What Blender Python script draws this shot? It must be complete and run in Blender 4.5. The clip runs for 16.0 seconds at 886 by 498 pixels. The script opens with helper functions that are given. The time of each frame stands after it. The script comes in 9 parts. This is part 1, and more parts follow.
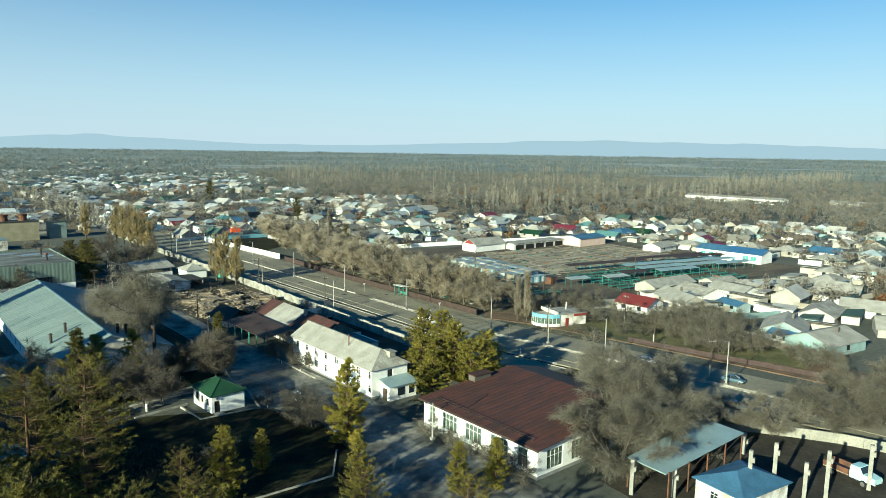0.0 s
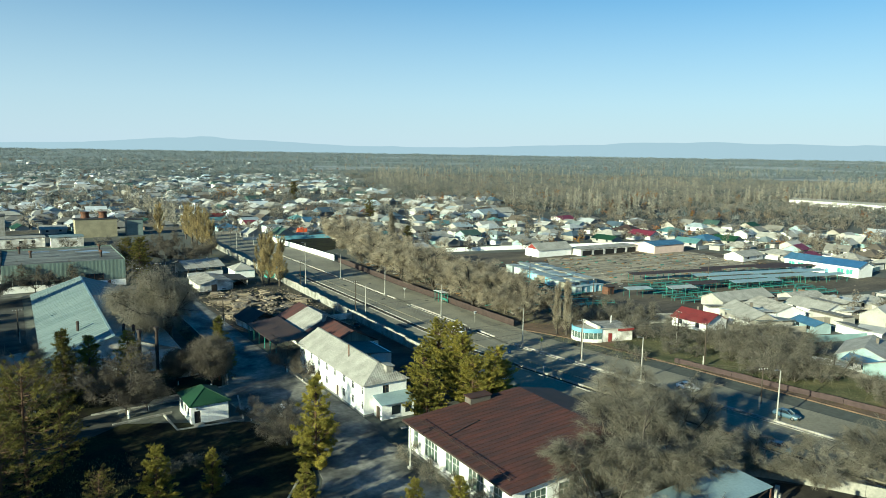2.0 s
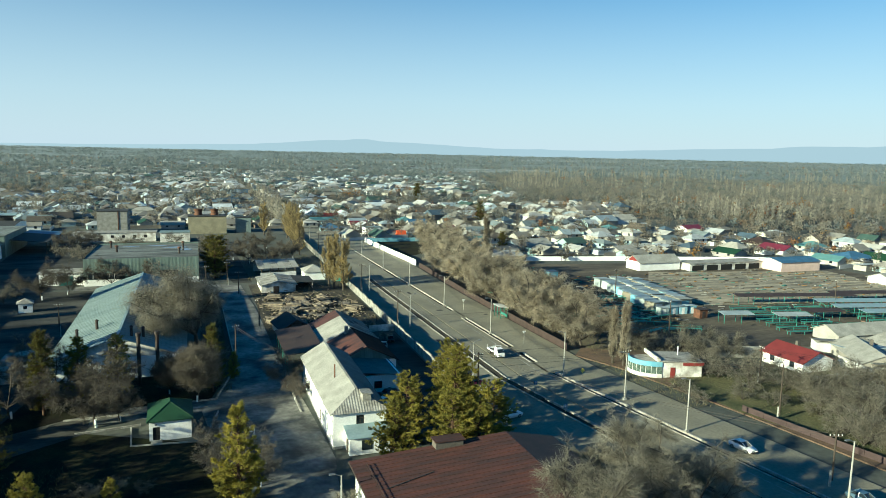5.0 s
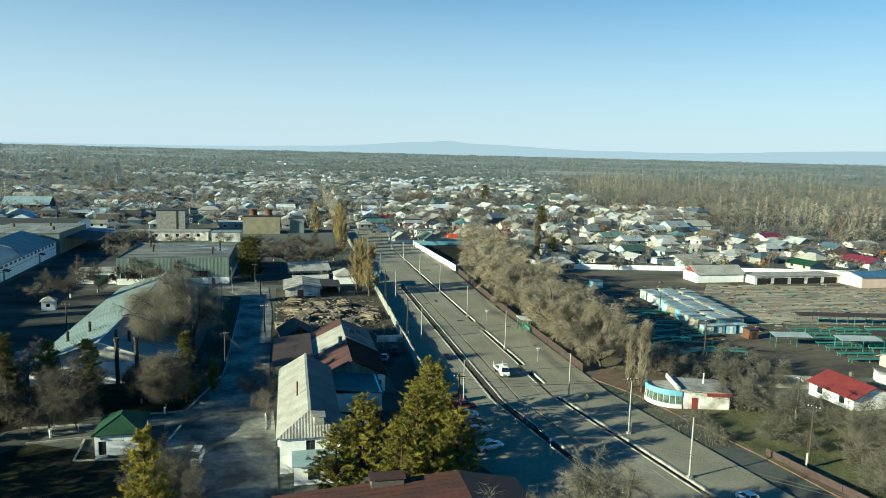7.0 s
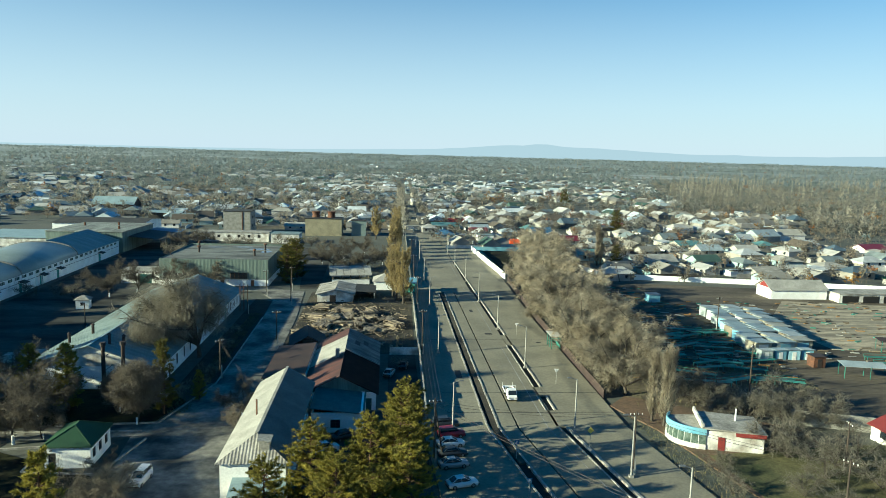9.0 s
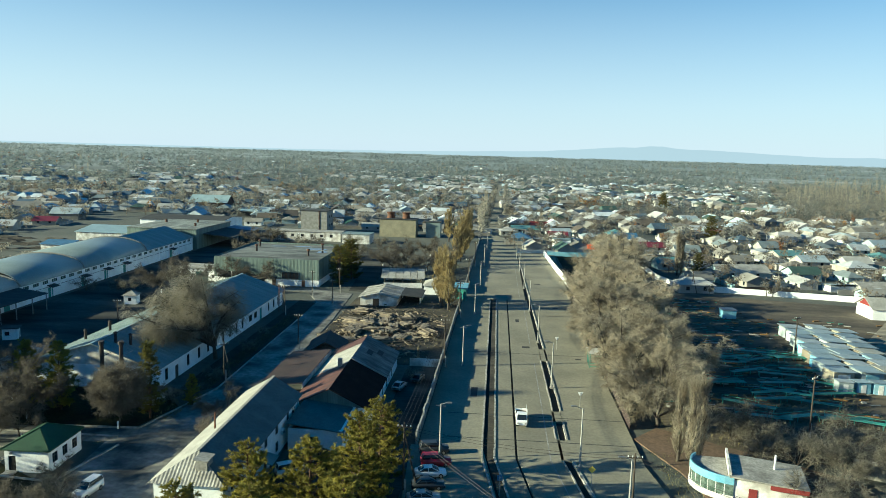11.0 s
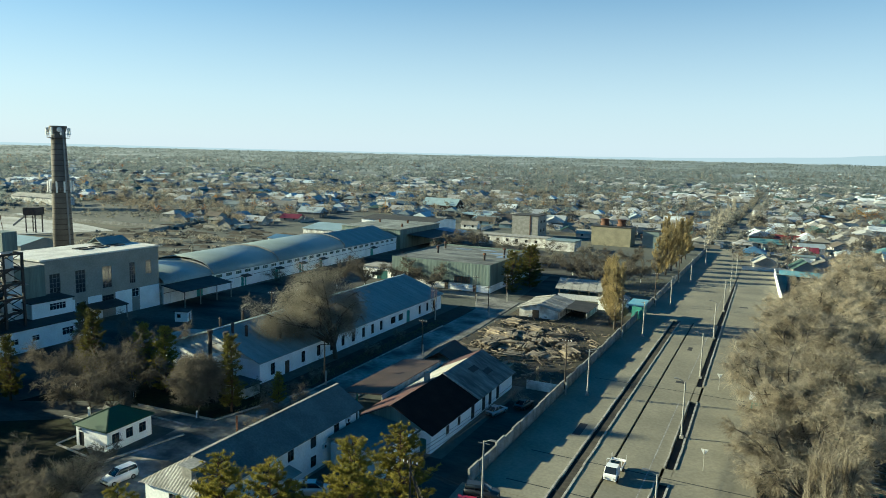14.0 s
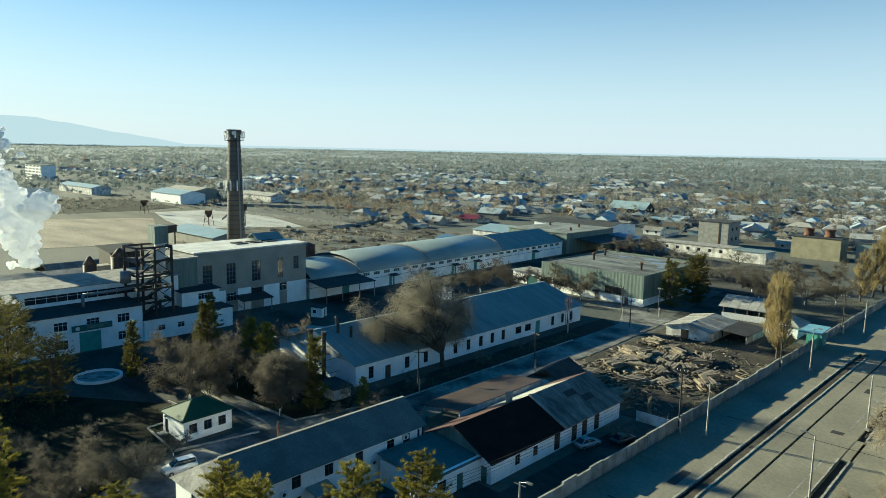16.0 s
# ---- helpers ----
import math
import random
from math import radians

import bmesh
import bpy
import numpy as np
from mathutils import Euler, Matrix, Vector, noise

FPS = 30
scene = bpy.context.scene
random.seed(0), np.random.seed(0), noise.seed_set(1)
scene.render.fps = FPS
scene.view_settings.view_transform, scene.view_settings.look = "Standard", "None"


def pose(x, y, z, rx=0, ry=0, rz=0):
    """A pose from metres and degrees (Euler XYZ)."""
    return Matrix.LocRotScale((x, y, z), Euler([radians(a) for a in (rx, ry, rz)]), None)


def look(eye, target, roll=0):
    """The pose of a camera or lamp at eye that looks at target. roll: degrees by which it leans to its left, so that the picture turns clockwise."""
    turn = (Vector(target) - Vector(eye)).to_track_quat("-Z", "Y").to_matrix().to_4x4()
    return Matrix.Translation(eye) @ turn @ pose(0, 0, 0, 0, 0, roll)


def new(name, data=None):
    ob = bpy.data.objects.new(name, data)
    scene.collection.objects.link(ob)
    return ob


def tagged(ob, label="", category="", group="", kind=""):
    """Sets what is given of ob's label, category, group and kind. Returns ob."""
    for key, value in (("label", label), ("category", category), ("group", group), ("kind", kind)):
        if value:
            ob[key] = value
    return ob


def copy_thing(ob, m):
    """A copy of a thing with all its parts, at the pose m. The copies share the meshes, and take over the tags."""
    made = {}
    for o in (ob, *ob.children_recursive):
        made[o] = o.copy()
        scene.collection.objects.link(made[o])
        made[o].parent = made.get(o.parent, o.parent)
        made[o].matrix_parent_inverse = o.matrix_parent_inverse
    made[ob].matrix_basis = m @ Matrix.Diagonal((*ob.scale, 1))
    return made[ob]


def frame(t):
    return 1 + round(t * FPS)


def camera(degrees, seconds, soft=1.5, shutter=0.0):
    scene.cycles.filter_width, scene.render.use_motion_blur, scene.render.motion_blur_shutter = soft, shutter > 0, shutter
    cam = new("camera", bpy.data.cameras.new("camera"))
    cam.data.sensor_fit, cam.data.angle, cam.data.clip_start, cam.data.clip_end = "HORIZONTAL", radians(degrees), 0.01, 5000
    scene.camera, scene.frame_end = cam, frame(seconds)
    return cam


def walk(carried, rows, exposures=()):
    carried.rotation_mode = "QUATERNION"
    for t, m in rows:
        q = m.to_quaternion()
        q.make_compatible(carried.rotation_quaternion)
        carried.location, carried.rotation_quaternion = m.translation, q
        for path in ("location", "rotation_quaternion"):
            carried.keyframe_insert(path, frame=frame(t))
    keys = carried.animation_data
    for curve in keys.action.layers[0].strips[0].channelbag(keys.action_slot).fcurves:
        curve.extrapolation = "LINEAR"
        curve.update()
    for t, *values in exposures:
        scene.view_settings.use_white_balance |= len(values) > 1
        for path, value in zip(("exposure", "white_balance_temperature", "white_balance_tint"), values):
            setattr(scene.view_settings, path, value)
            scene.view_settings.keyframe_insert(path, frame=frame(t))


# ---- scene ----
cam = camera(65.0, 16.0, 0.5, 0.2)
METRES, EYE, TILT, LEAN, TURN = 165.0, 45.0, 0.0, 0.0, -40.1
ROWS = [
    (0.0, 0.0, 0.0, 0.0, 0.12, -7.9, -0.85),
    (0.5, 0.0249, 0.0186, -0.0009, 2.04, -7.89, -0.85),
    (1.0, 0.0493, 0.0378, -0.0022, 4.13, -7.88, -0.86),
    (1.5, 0.0731, 0.0579, -0.0035, 6.17, -7.87, -0.86),
    (2.0, 0.0963, 0.079, -0.0044, 8.21, -7.84, -0.89),
    (2.5, 0.1188, 0.1003, -0.0052, 10.23, -7.83, -0.93),
    (3.0, 0.1406, 0.1221, -0.0058, 12.17, -7.84, -1.0),
    (3.5, 0.1616, 0.1447, -0.0062, 14.04, -7.83, -1.08),
    (4.0, 0.1818, 0.168, -0.0066, 16.4, -7.83, -1.13),
    (6.5, 0.2725, 0.2943, -0.0059, 25.82, -7.82, -1.39),
    (7.0, 0.2881, 0.3217, -0.0059, 27.68, -7.83, -1.41),
    (7.5, 0.3024, 0.3494, -0.0055, 29.56, -7.79, -1.43),
    (8.0, 0.3162, 0.3774, -0.006, 31.58, -7.77, -1.46),
    (8.5, 0.3291, 0.406, -0.0064, 33.63, -7.76, -1.47),
    (9.0, 0.3411, 0.4349, -0.0072, 35.57, -7.74, -1.49),
    (11.5, 0.3853, 0.5864, -0.0125, 47.3, -7.78, -1.6),
    (12.0, 0.3908, 0.6174, -0.0148, 50.23, -7.79, -1.57),
    (12.5, 0.395, 0.6483, -0.0165, 53.54, -7.79, -1.52),
    (13.0, 0.3977, 0.6798, -0.018, 57.53, -7.77, -1.47),
    (13.5, 0.3991, 0.711, -0.0196, 61.84, -7.75, -1.43),
    (14.0, 0.3989, 0.7423, -0.0211, 66.23, -7.75, -1.37),
    (14.5, 0.3967, 0.7735, -0.0218, 70.38, -7.82, -1.35),
    (15.0, 0.3927, 0.8042, -0.0232, 74.71, -7.87, -1.25),
    (15.5, 0.3863, 0.8346, -0.0227, 80.03, -7.98, -1.16),
    (16.0, 0.3783, 0.8646, -0.0205, 83.39, -8.02, -1.13),
]
walk(cam, [(t, pose(0, 0, EYE, TILT, LEAN, TURN) @ pose(METRES * x, METRES * y, METRES * z, 90 + pitch, roll, yaw)) for t, x, y, z, yaw, pitch, roll in ROWS],
     exposures=[(0.0, 1.16, 5750, -7), (9.0, 1.30, 5900, -6), (12.5, 1.38, 6000, -5), (16.0, 1.37, 6200, -4)])

# ---- daylight: low winter sun from the west-south-west ----
SUN_ELEV, SUN_BEARING = 16.0, 256.0          # degrees; bearing clockwise from +y
world = bpy.data.worlds.new("sky")
scene.world = world
world.use_nodes = True
wn = world.node_tree.nodes
sky = wn.new("ShaderNodeTexSky")
sky.sky_type, sky.sun_disc = "NISHITA", False
sky.sun_elevation, sky.sun_rotation = radians(SUN_ELEV), radians(SUN_BEARING)
sky.air_density, sky.dust_density, sky.ozone_density = 1.0, 0.25, 3.0
wn["Background"].inputs["Strength"].default_value = 0.052
# pale winter haze thickens smoothly towards the horizon all round
wl = world.node_tree.links
up = wn.new("ShaderNodeSeparateXYZ")
wl.new(wn.new("ShaderNodeTexCoord").outputs["Generated"], up.inputs[0])
fade = wn.new("ShaderNodeMapRange")
fade.interpolation_type = "SMOOTHSTEP"
fade.inputs["From Min"].default_value, fade.inputs["From Max"].default_value = -0.06, 0.41
fade.inputs["To Min"].default_value, fade.inputs["To Max"].default_value = 0.92, 0.0
wl.new(up.outputs["Z"], fade.inputs["Value"])
clear = wn.new("ShaderNodeHueSaturation")
clear.inputs["Saturation"].default_value = 1.6
wl.new(sky.outputs[0], clear.inputs["Color"])
haze = wn.new("ShaderNodeMix")
haze.data_type = "RGBA"
haze.inputs[7].default_value = (5.8, 6.5, 7.5, 1)
wl.new(fade.outputs[0], haze.inputs[0]), wl.new(clear.outputs[0], haze.inputs[6])
wl.new(haze.outputs[2], wn["Background"].inputs["Color"])
sun_data = bpy.data.lights.new("sun", "SUN")
sun_data.energy, sun_data.angle, sun_data.color = 5.0, radians(0.6), (1.0, 0.90, 0.62)
sun = new("sun", sun_data)
_b, _e = radians(SUN_BEARING), radians(SUN_ELEV)
SUN_FROM = Vector((math.sin(_b) * math.cos(_e), math.cos(_b) * math.cos(_e), math.sin(_e)))
sun.matrix_world = look(SUN_FROM * 300, (0, 0, 0))

# ---- materials ----
def deepen(c):
    """Scales all but near-white colours down so that shade renders deeper; fresh white paint stays as it is."""
    return c if not c or max(c) > 0.6 else tuple(v * 0.74 for v in c)


def material(name, color, rough=0.85, var=0.3, scale=0.6, fine=9.0, bump=0.25, metal=0.0, tint=None, rnd=0.0, island=0.0, world_space=True, spec=0.4, stretch=None):
    """Noise at two scales over a base colour; tint is the second colour of the coarse stains; rnd and island vary pieces."""
    color, tint = deepen(color), deepen(tint)
    m = bpy.data.materials.new(name)
    m.use_nodes = True
    n, l = m.node_tree.nodes, m.node_tree.links
    b = n["Principled BSDF"]
    b.inputs["Roughness"].default_value, b.inputs["Metallic"].default_value = rough, metal
    b.inputs["Specular IOR Level"].default_value = spec
    if world_space:
        src = n.new("ShaderNodeNewGeometry").outputs["Position"]
    else:
        src = n.new("ShaderNodeTexCoord").outputs["Object"]
    if stretch:
        mp = n.new("ShaderNodeMapping")
        mp.inputs["Scale"].default_value = stretch
        l.new(src, mp.inputs["Vector"])
        src = mp.outputs[0]
    n1, n2 = n.new("ShaderNodeTexNoise"), n.new("ShaderNodeTexNoise")
    for k, s, d in ((n1, scale, 5), (n2, fine, 3)):
        k.inputs["Scale"].default_value, k.inputs["Detail"].default_value = s, d
        l.new(src, k.inputs["Vector"])
    ramp = n.new("ShaderNodeMapRange")
    ramp.inputs["From Min"].default_value, ramp.inputs["From Max"].default_value = 0.35, 0.65
    l.new(n1.outputs["Fac"], ramp.inputs["Value"])
    mix = n.new("ShaderNodeMix")
    mix.data_type = "RGBA"
    c2 = tint if tint else tuple(c * (1 - var) for c in color)
    mix.inputs[6].default_value, mix.inputs[7].default_value = (*color, 1), (*c2, 1)
    l.new(ramp.outputs[0], mix.inputs[0])
    hsv = n.new("ShaderNodeHueSaturation")
    val = n.new("ShaderNodeMapRange")
    val.inputs["From Min"].default_value, val.inputs["From Max"].default_value = 0.3, 0.7
    val.inputs["To Min"].default_value, val.inputs["To Max"].default_value = 1 - var * 0.6, 1 + var * 0.6
    l.new(n2.outputs["Fac"], val.inputs["Value"])
    l.new(mix.outputs[2], hsv.inputs["Color"])
    out = val.outputs[0]
    if rnd or island:
        r = n.new("ShaderNodeObjectInfo").outputs["Random"] if rnd else n.new("ShaderNodeNewGeometry").outputs["Random Per Island"]
        k = rnd or island
        mr = n.new("ShaderNodeMapRange")
        mr.inputs["To Min"].default_value, mr.inputs["To Max"].default_value = 1 - k, 1 + k
        l.new(r, mr.inputs["Value"])
        mul = n.new("ShaderNodeMath")
        mul.operation = "MULTIPLY"
        l.new(out, mul.inputs[0]), l.new(mr.outputs[0], mul.inputs[1])
        out = mul.outputs[0]
    l.new(out, hsv.inputs["Value"])
    l.new(hsv.outputs[0], b.inputs["Base Color"])
    if bump:
        bp = n.new("ShaderNodeBump")
        bp.inputs["Strength"].default_value, bp.inputs["Distance"].default_value = bump, 0.05
        l.new(n2.outputs["Fac"], bp.inputs["Height"])
        l.new(bp.outputs[0], b.inputs["Normal"])
    return m


def palette(name, colors, rough=0.8, by="island", var=0.25, scale=0.3):
    """A material that picks one of several colours for each piece, with dirt over it."""
    m = material(name, (1, 1, 1), rough, var, scale, 5.0, 0.15)
    n, l = m.node_tree.nodes, m.node_tree.links
    if by == "place":
        # one tone for each crown-sized cell of the ground
        mp, cell, split = n.new("ShaderNodeMapping"), n.new("ShaderNodeTexVoronoi"), n.new("ShaderNodeSeparateColor")
        mp.inputs["Scale"].default_value = (1, 1, 0.15)
        cell.inputs["Scale"].default_value = 0.11
        l.new(n.new("ShaderNodeNewGeometry").outputs["Position"], mp.inputs["Vector"]), l.new(mp.outputs[0], cell.inputs["Vector"]), l.new(cell.outputs["Color"], split.inputs[0])
        r = split.outputs[0]
    else:
        r = n.new("ShaderNodeNewGeometry").outputs["Random Per Island"] if by == "island" else n.new("ShaderNodeObjectInfo").outputs["Random"]
    ramp = n.new("ShaderNodeValToRGB")
    ramp.color_ramp.interpolation = "CONSTANT"
    colors = [deepen(c) for c in colors]
    el = ramp.color_ramp.elements
    el[0].color = (*colors[0], 1)
    el[0].position = 0
    el[1].color, el[1].position = (*colors[1], 1), 1 / len(colors)
    for i, c in enumerate(colors[2:], 2):
        e = el.new(i / len(colors))
        e.color = (*c, 1)
    l.new(r, ramp.inputs[0])
    mixers = [k for k in n if k.bl_idname == "ShaderNodeMix"]
    mul = n.new("ShaderNodeMix")
    mul.data_type, mul.blend_type = "RGBA", "MULTIPLY"
    mul.inputs[0].default_value = 1
    l.new(ramp.outputs[0], mul.inputs[6]), l.new(mixers[0].outputs[2], mul.inputs[7])
    hsv = [k for k in n if k.bl_idname == "ShaderNodeHueSaturation"][0]
    l.new(mul.outputs[2], hsv.inputs["Color"])
    return m


def see_through(m, k):
    """Lets part of the light through twigs and needles, added so that backlit crowns stay lighter."""
    n, l = m.node_tree.nodes, m.node_tree.links
    b = n["Principled BSDF"]
    t, mx = n.new("ShaderNodeBsdfTranslucent"), n.new("ShaderNodeMixShader")
    l.new(b.inputs["Base Color"].links[0].from_socket, t.inputs["Color"])
    mx.inputs[0].default_value = k
    l.new(b.outputs[0], mx.inputs[1]), l.new(t.outputs[0], mx.inputs[2])
    l.new(mx.outputs[0], n["Material Output"].inputs["Surface"])


WHITE = material("whitewash", (0.90, 0.90, 0.88), 0.9, 0.14, 0.35, 4.0, 0.2, tint=(0.79, 0.78, 0.75))
WHITE_OLD = material("worn_whitewash", (0.76, 0.75, 0.71), 0.92, 0.3, 0.5, 4.0, 0.3, tint=(0.46, 0.42, 0.37))
PLINTH = material("plinth_grey", (0.34, 0.34, 0.34), 0.9, 0.3, 0.8)
BEIGE = material("beige_render", (0.40, 0.38, 0.33), 0.9, 0.25, 0.3, 3.0, 0.2, tint=(0.32, 0.31, 0.27))
CONCRETE = material("concrete", (0.42, 0.41, 0.38), 0.9, 0.3, 0.7, 8.0, 0.3, tint=(0.29, 0.28, 0.25))
CONC_WALL = material("concrete_wall_panel", (0.45, 0.44, 0.40), 0.9, 0.35, 0.6, 6.0, 0.35, tint=(0.26, 0.25, 0.22), rnd=0.12)
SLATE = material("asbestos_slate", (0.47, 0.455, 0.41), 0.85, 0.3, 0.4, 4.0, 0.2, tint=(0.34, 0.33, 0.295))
# Slate for east-facing roofs; their shade is put into the colour.
SLATE_SHADE = material("shaded_grey_slate", (0.17, 0.20, 0.19), 0.85, 0.3, 0.4, 4.0, 0.25, tint=(0.12, 0.145, 0.138))
SLATE_OLD = material("old_asbestos_slate", (0.48, 0.46, 0.41), 0.9, 0.4, 0.5, 3.0, 0.3, tint=(0.28, 0.265, 0.235))
TIN_BLUE = material("grey_blue_tin", (0.285, 0.355, 0.345), 0.55, 0.25, 0.25, 3.0, 0.1, metal=0.0, tint=(0.21, 0.275, 0.27), stretch=(0.25, 1.6, 1.0))
TIN_CANOPY = material("pale_blue_tin", (0.40, 0.53, 0.56), 0.5, 0.15, 0.25, 3.0, 0.1, metal=0.15, tint=(0.33, 0.44, 0.47))
TIN_VAULT = material("vault_tin", (0.36, 0.43, 0.42), 0.42, 0.22, 0.15, 3.0, 0.1, metal=0.0, tint=(0.29, 0.36, 0.355))
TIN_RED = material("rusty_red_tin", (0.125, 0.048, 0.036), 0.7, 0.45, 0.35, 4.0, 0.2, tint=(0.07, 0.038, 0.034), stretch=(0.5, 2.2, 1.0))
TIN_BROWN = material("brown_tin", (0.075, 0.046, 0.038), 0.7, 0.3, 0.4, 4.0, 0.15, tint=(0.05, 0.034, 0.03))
# Near-black brown tin: shade of the warehouse's east slope is in the tone.
TIN_SHADE = material("shaded_brown_sheet", (0.026, 0.018, 0.016), 0.95, 0.35, 0.4, 4.0, 0.2, tint=(0.014, 0.011, 0.011), spec=0.1)
TIN_GREEN = material("green_tin", (0.022, 0.075, 0.034), 0.6, 0.2, 0.5, 5.0, 0.1)
TIN_DARK = material("dark_roofing_felt", (0.035, 0.037, 0.04), 0.85, 0.4, 0.4, 4.0, 0.3, tint=(0.06, 0.06, 0.058))
TIN_BRIGHTBLUE = material("bright_blue_tin", (0.085, 0.205, 0.35), 0.6, 0.25, 0.5, 5.0, 0.1, tint=(0.06, 0.145, 0.25))
CORR_GREEN = material("green_corrugated_sheet", (0.22, 0.295, 0.26), 0.65, 0.3, 0.4, 3.0, 0.15, metal=0.0, tint=(0.14, 0.185, 0.165), stretch=(2.5, 2.5, 0.15))
FELT_PATCHY = material("patchy_felt_roof", (0.27, 0.28, 0.255), 0.8, 0.55, 0.3, 1.6, 0.3, tint=(0.075, 0.08, 0.075), stretch=(0.3, 1.5, 1.0))
PUDDLE = material("rain_puddle", (0.03, 0.035, 0.04), 0.04, 0.1, 0.5, 3.0, 0.0, spec=0.8)
GLASS = material("window_glass", (0.025, 0.035, 0.045), 0.08, 0.2, 1.0, 5.0, 0.0, spec=0.6)
GLASS_GREEN = material("curtained_glass", (0.19, 0.24, 0.21), 0.15, 0.5, 1.4, 6.0, 0.0, tint=(0.06, 0.10, 0.08), spec=0.6)
FRAME_W = material("white_window_frame", (0.72, 0.72, 0.70), 0.6, 0.15, 2.0)
FRAME_B = material("brown_window_frame", (0.10, 0.07, 0.05), 0.6, 0.2, 2.0)
# Near-black, painted on panels and discs for the shade inside openings.
DARK = material("painted_opening_dark", (0.02, 0.02, 0.022), 0.9, 0.3, 1.0)
TEAL = material("teal_paint", (0.10, 0.42, 0.36), 0.6, 0.25, 0.8, tint=(0.08, 0.32, 0.29))
TEAL_DARK = material("dark_teal_board", (0.03, 0.16, 0.15), 0.5, 0.2, 1.0)
STEEL_DARK = material("dark_rusted_steel", (0.035, 0.033, 0.034), 0.7, 0.4, 1.0, tint=(0.07, 0.045, 0.035))
STEEL = material("grey_steel", (0.30, 0.31, 0.32), 0.5, 0.25, 1.0, metal=0.5)
RUST = material("rust_brown", (0.20, 0.09, 0.05), 0.85, 0.4, 1.0, tint=(0.10, 0.05, 0.035))
ASPHALT = material("asphalt", (0.32, 0.295, 0.22), 0.92, 0.22, 0.10, 2.2, 0.25, tint=(0.235, 0.218, 0.166))
# Yard asphalt; its paler patches paint in sunlit ground among shade.
ASPHALT_DAPPLED = material("dappled_asphalt", (0.115, 0.112, 0.098), 0.9, 0.5, 0.075, 1.2, 0.35, tint=(0.014, 0.016, 0.017), stretch=(0.6, 1.5, 1.0), spec=0.25)
# Drive asphalt; dark mottling paints wet potholes and dappled tree shade.
DRIVE = material("mottled_drive_asphalt", (0.33, 0.32, 0.285), 0.8, 0.5, 0.17, 1.1, 0.35, tint=(0.055, 0.058, 0.058))
PATCH = material("patch_and_shadow_asphalt", (0.05, 0.05, 0.05), 0.8, 0.3, 0.8)
LINE_W = material("worn_road_paint", (0.42, 0.41, 0.38), 0.8, 0.4, 0.9, 5.0, 0.1, tint=(0.22, 0.21, 0.19))
KERB = material("whitewashed_kerb", (0.55, 0.53, 0.48), 0.9, 0.4, 0.9, 6.0, 0.3, tint=(0.30, 0.28, 0.24))
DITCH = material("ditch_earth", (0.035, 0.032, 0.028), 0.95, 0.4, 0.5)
DIRT = material("bare_earth", (0.095, 0.08, 0.058), 0.95, 0.5, 0.12, 1.5, 0.5, tint=(0.03, 0.027, 0.022))
DIRT_RED = material("reddish_earth", (0.20, 0.125, 0.08), 0.95, 0.35, 0.2, 2.0, 0.4, tint=(0.12, 0.085, 0.06))
DRYGRASS = material("dry_grass", (0.16, 0.145, 0.065), 0.95, 0.5, 0.16, 2.4, 0.6, tint=(0.055, 0.07, 0.024))
# Near-black green: the garden's deep shade is put into this tone.
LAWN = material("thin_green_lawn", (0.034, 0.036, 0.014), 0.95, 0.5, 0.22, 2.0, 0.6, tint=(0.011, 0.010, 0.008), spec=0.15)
SALT = material("pale_salt_ground", (0.14, 0.13, 0.095), 0.95, 0.4, 0.035, 0.6, 0.2, tint=(0.07, 0.07, 0.05), stretch=(0.5, 2.0, 1.0))
WOOD = material("weathered_timber", (0.34, 0.28, 0.20), 0.85, 0.4, 0.8, 8.0, 0.3, tint=(0.19, 0.15, 0.115), rnd=0.4)
WOOD_DARK = material("tarred_wood_pole", (0.09, 0.07, 0.055), 0.9, 0.3, 1.0)
POLE_C = material("concrete_pole", (0.48, 0.47, 0.43), 0.85, 0.2, 1.0)
BARK = material("grey_bark", (0.11, 0.092, 0.075), 0.95, 0.35, 1.5, 9.0, 0.5, world_space=False)
BARK_PINE = material("pine_bark", (0.15, 0.085, 0.05), 0.95, 0.35, 1.5, 9.0, 0.5, world_space=False)
TWIG = material("bare_twigs", (0.60, 0.525, 0.40), 0.9, 0.3, 0.3, 4.0, 0.0, rnd=0.22, world_space=False, tint=(0.30, 0.25, 0.18))
TWIG_GREY = material("grey_bare_twigs", (0.34, 0.31, 0.25), 0.9, 0.3, 0.3, 4.0, 0.0, rnd=0.2, world_space=False, tint=(0.19, 0.17, 0.13))
TWIG_DARK = material("dark_bare_twigs", (0.22, 0.19, 0.15), 0.9, 0.3, 0.3, 4.0, 0.0, rnd=0.15, world_space=False, tint=(0.14, 0.122, 0.10))
TWIG_POPLAR = material("poplar_twigs", (0.55, 0.43, 0.21), 0.9, 0.3, 0.25, 4.0, 0.0, rnd=0.15, world_space=False, tint=(0.32, 0.26, 0.14))
NEEDLE = material("pine_needles", (0.43, 0.36, 0.06), 0.8, 0.45, 0.45, 3.0, 0.0, rnd=0.15, world_space=False, tint=(0.17, 0.16, 0.03))
NEEDLE_G = material("spruce_needles", (0.235, 0.20, 0.035), 0.8, 0.4, 0.45, 3.0, 0.0, rnd=0.2, world_space=False, tint=(0.055, 0.062, 0.02))
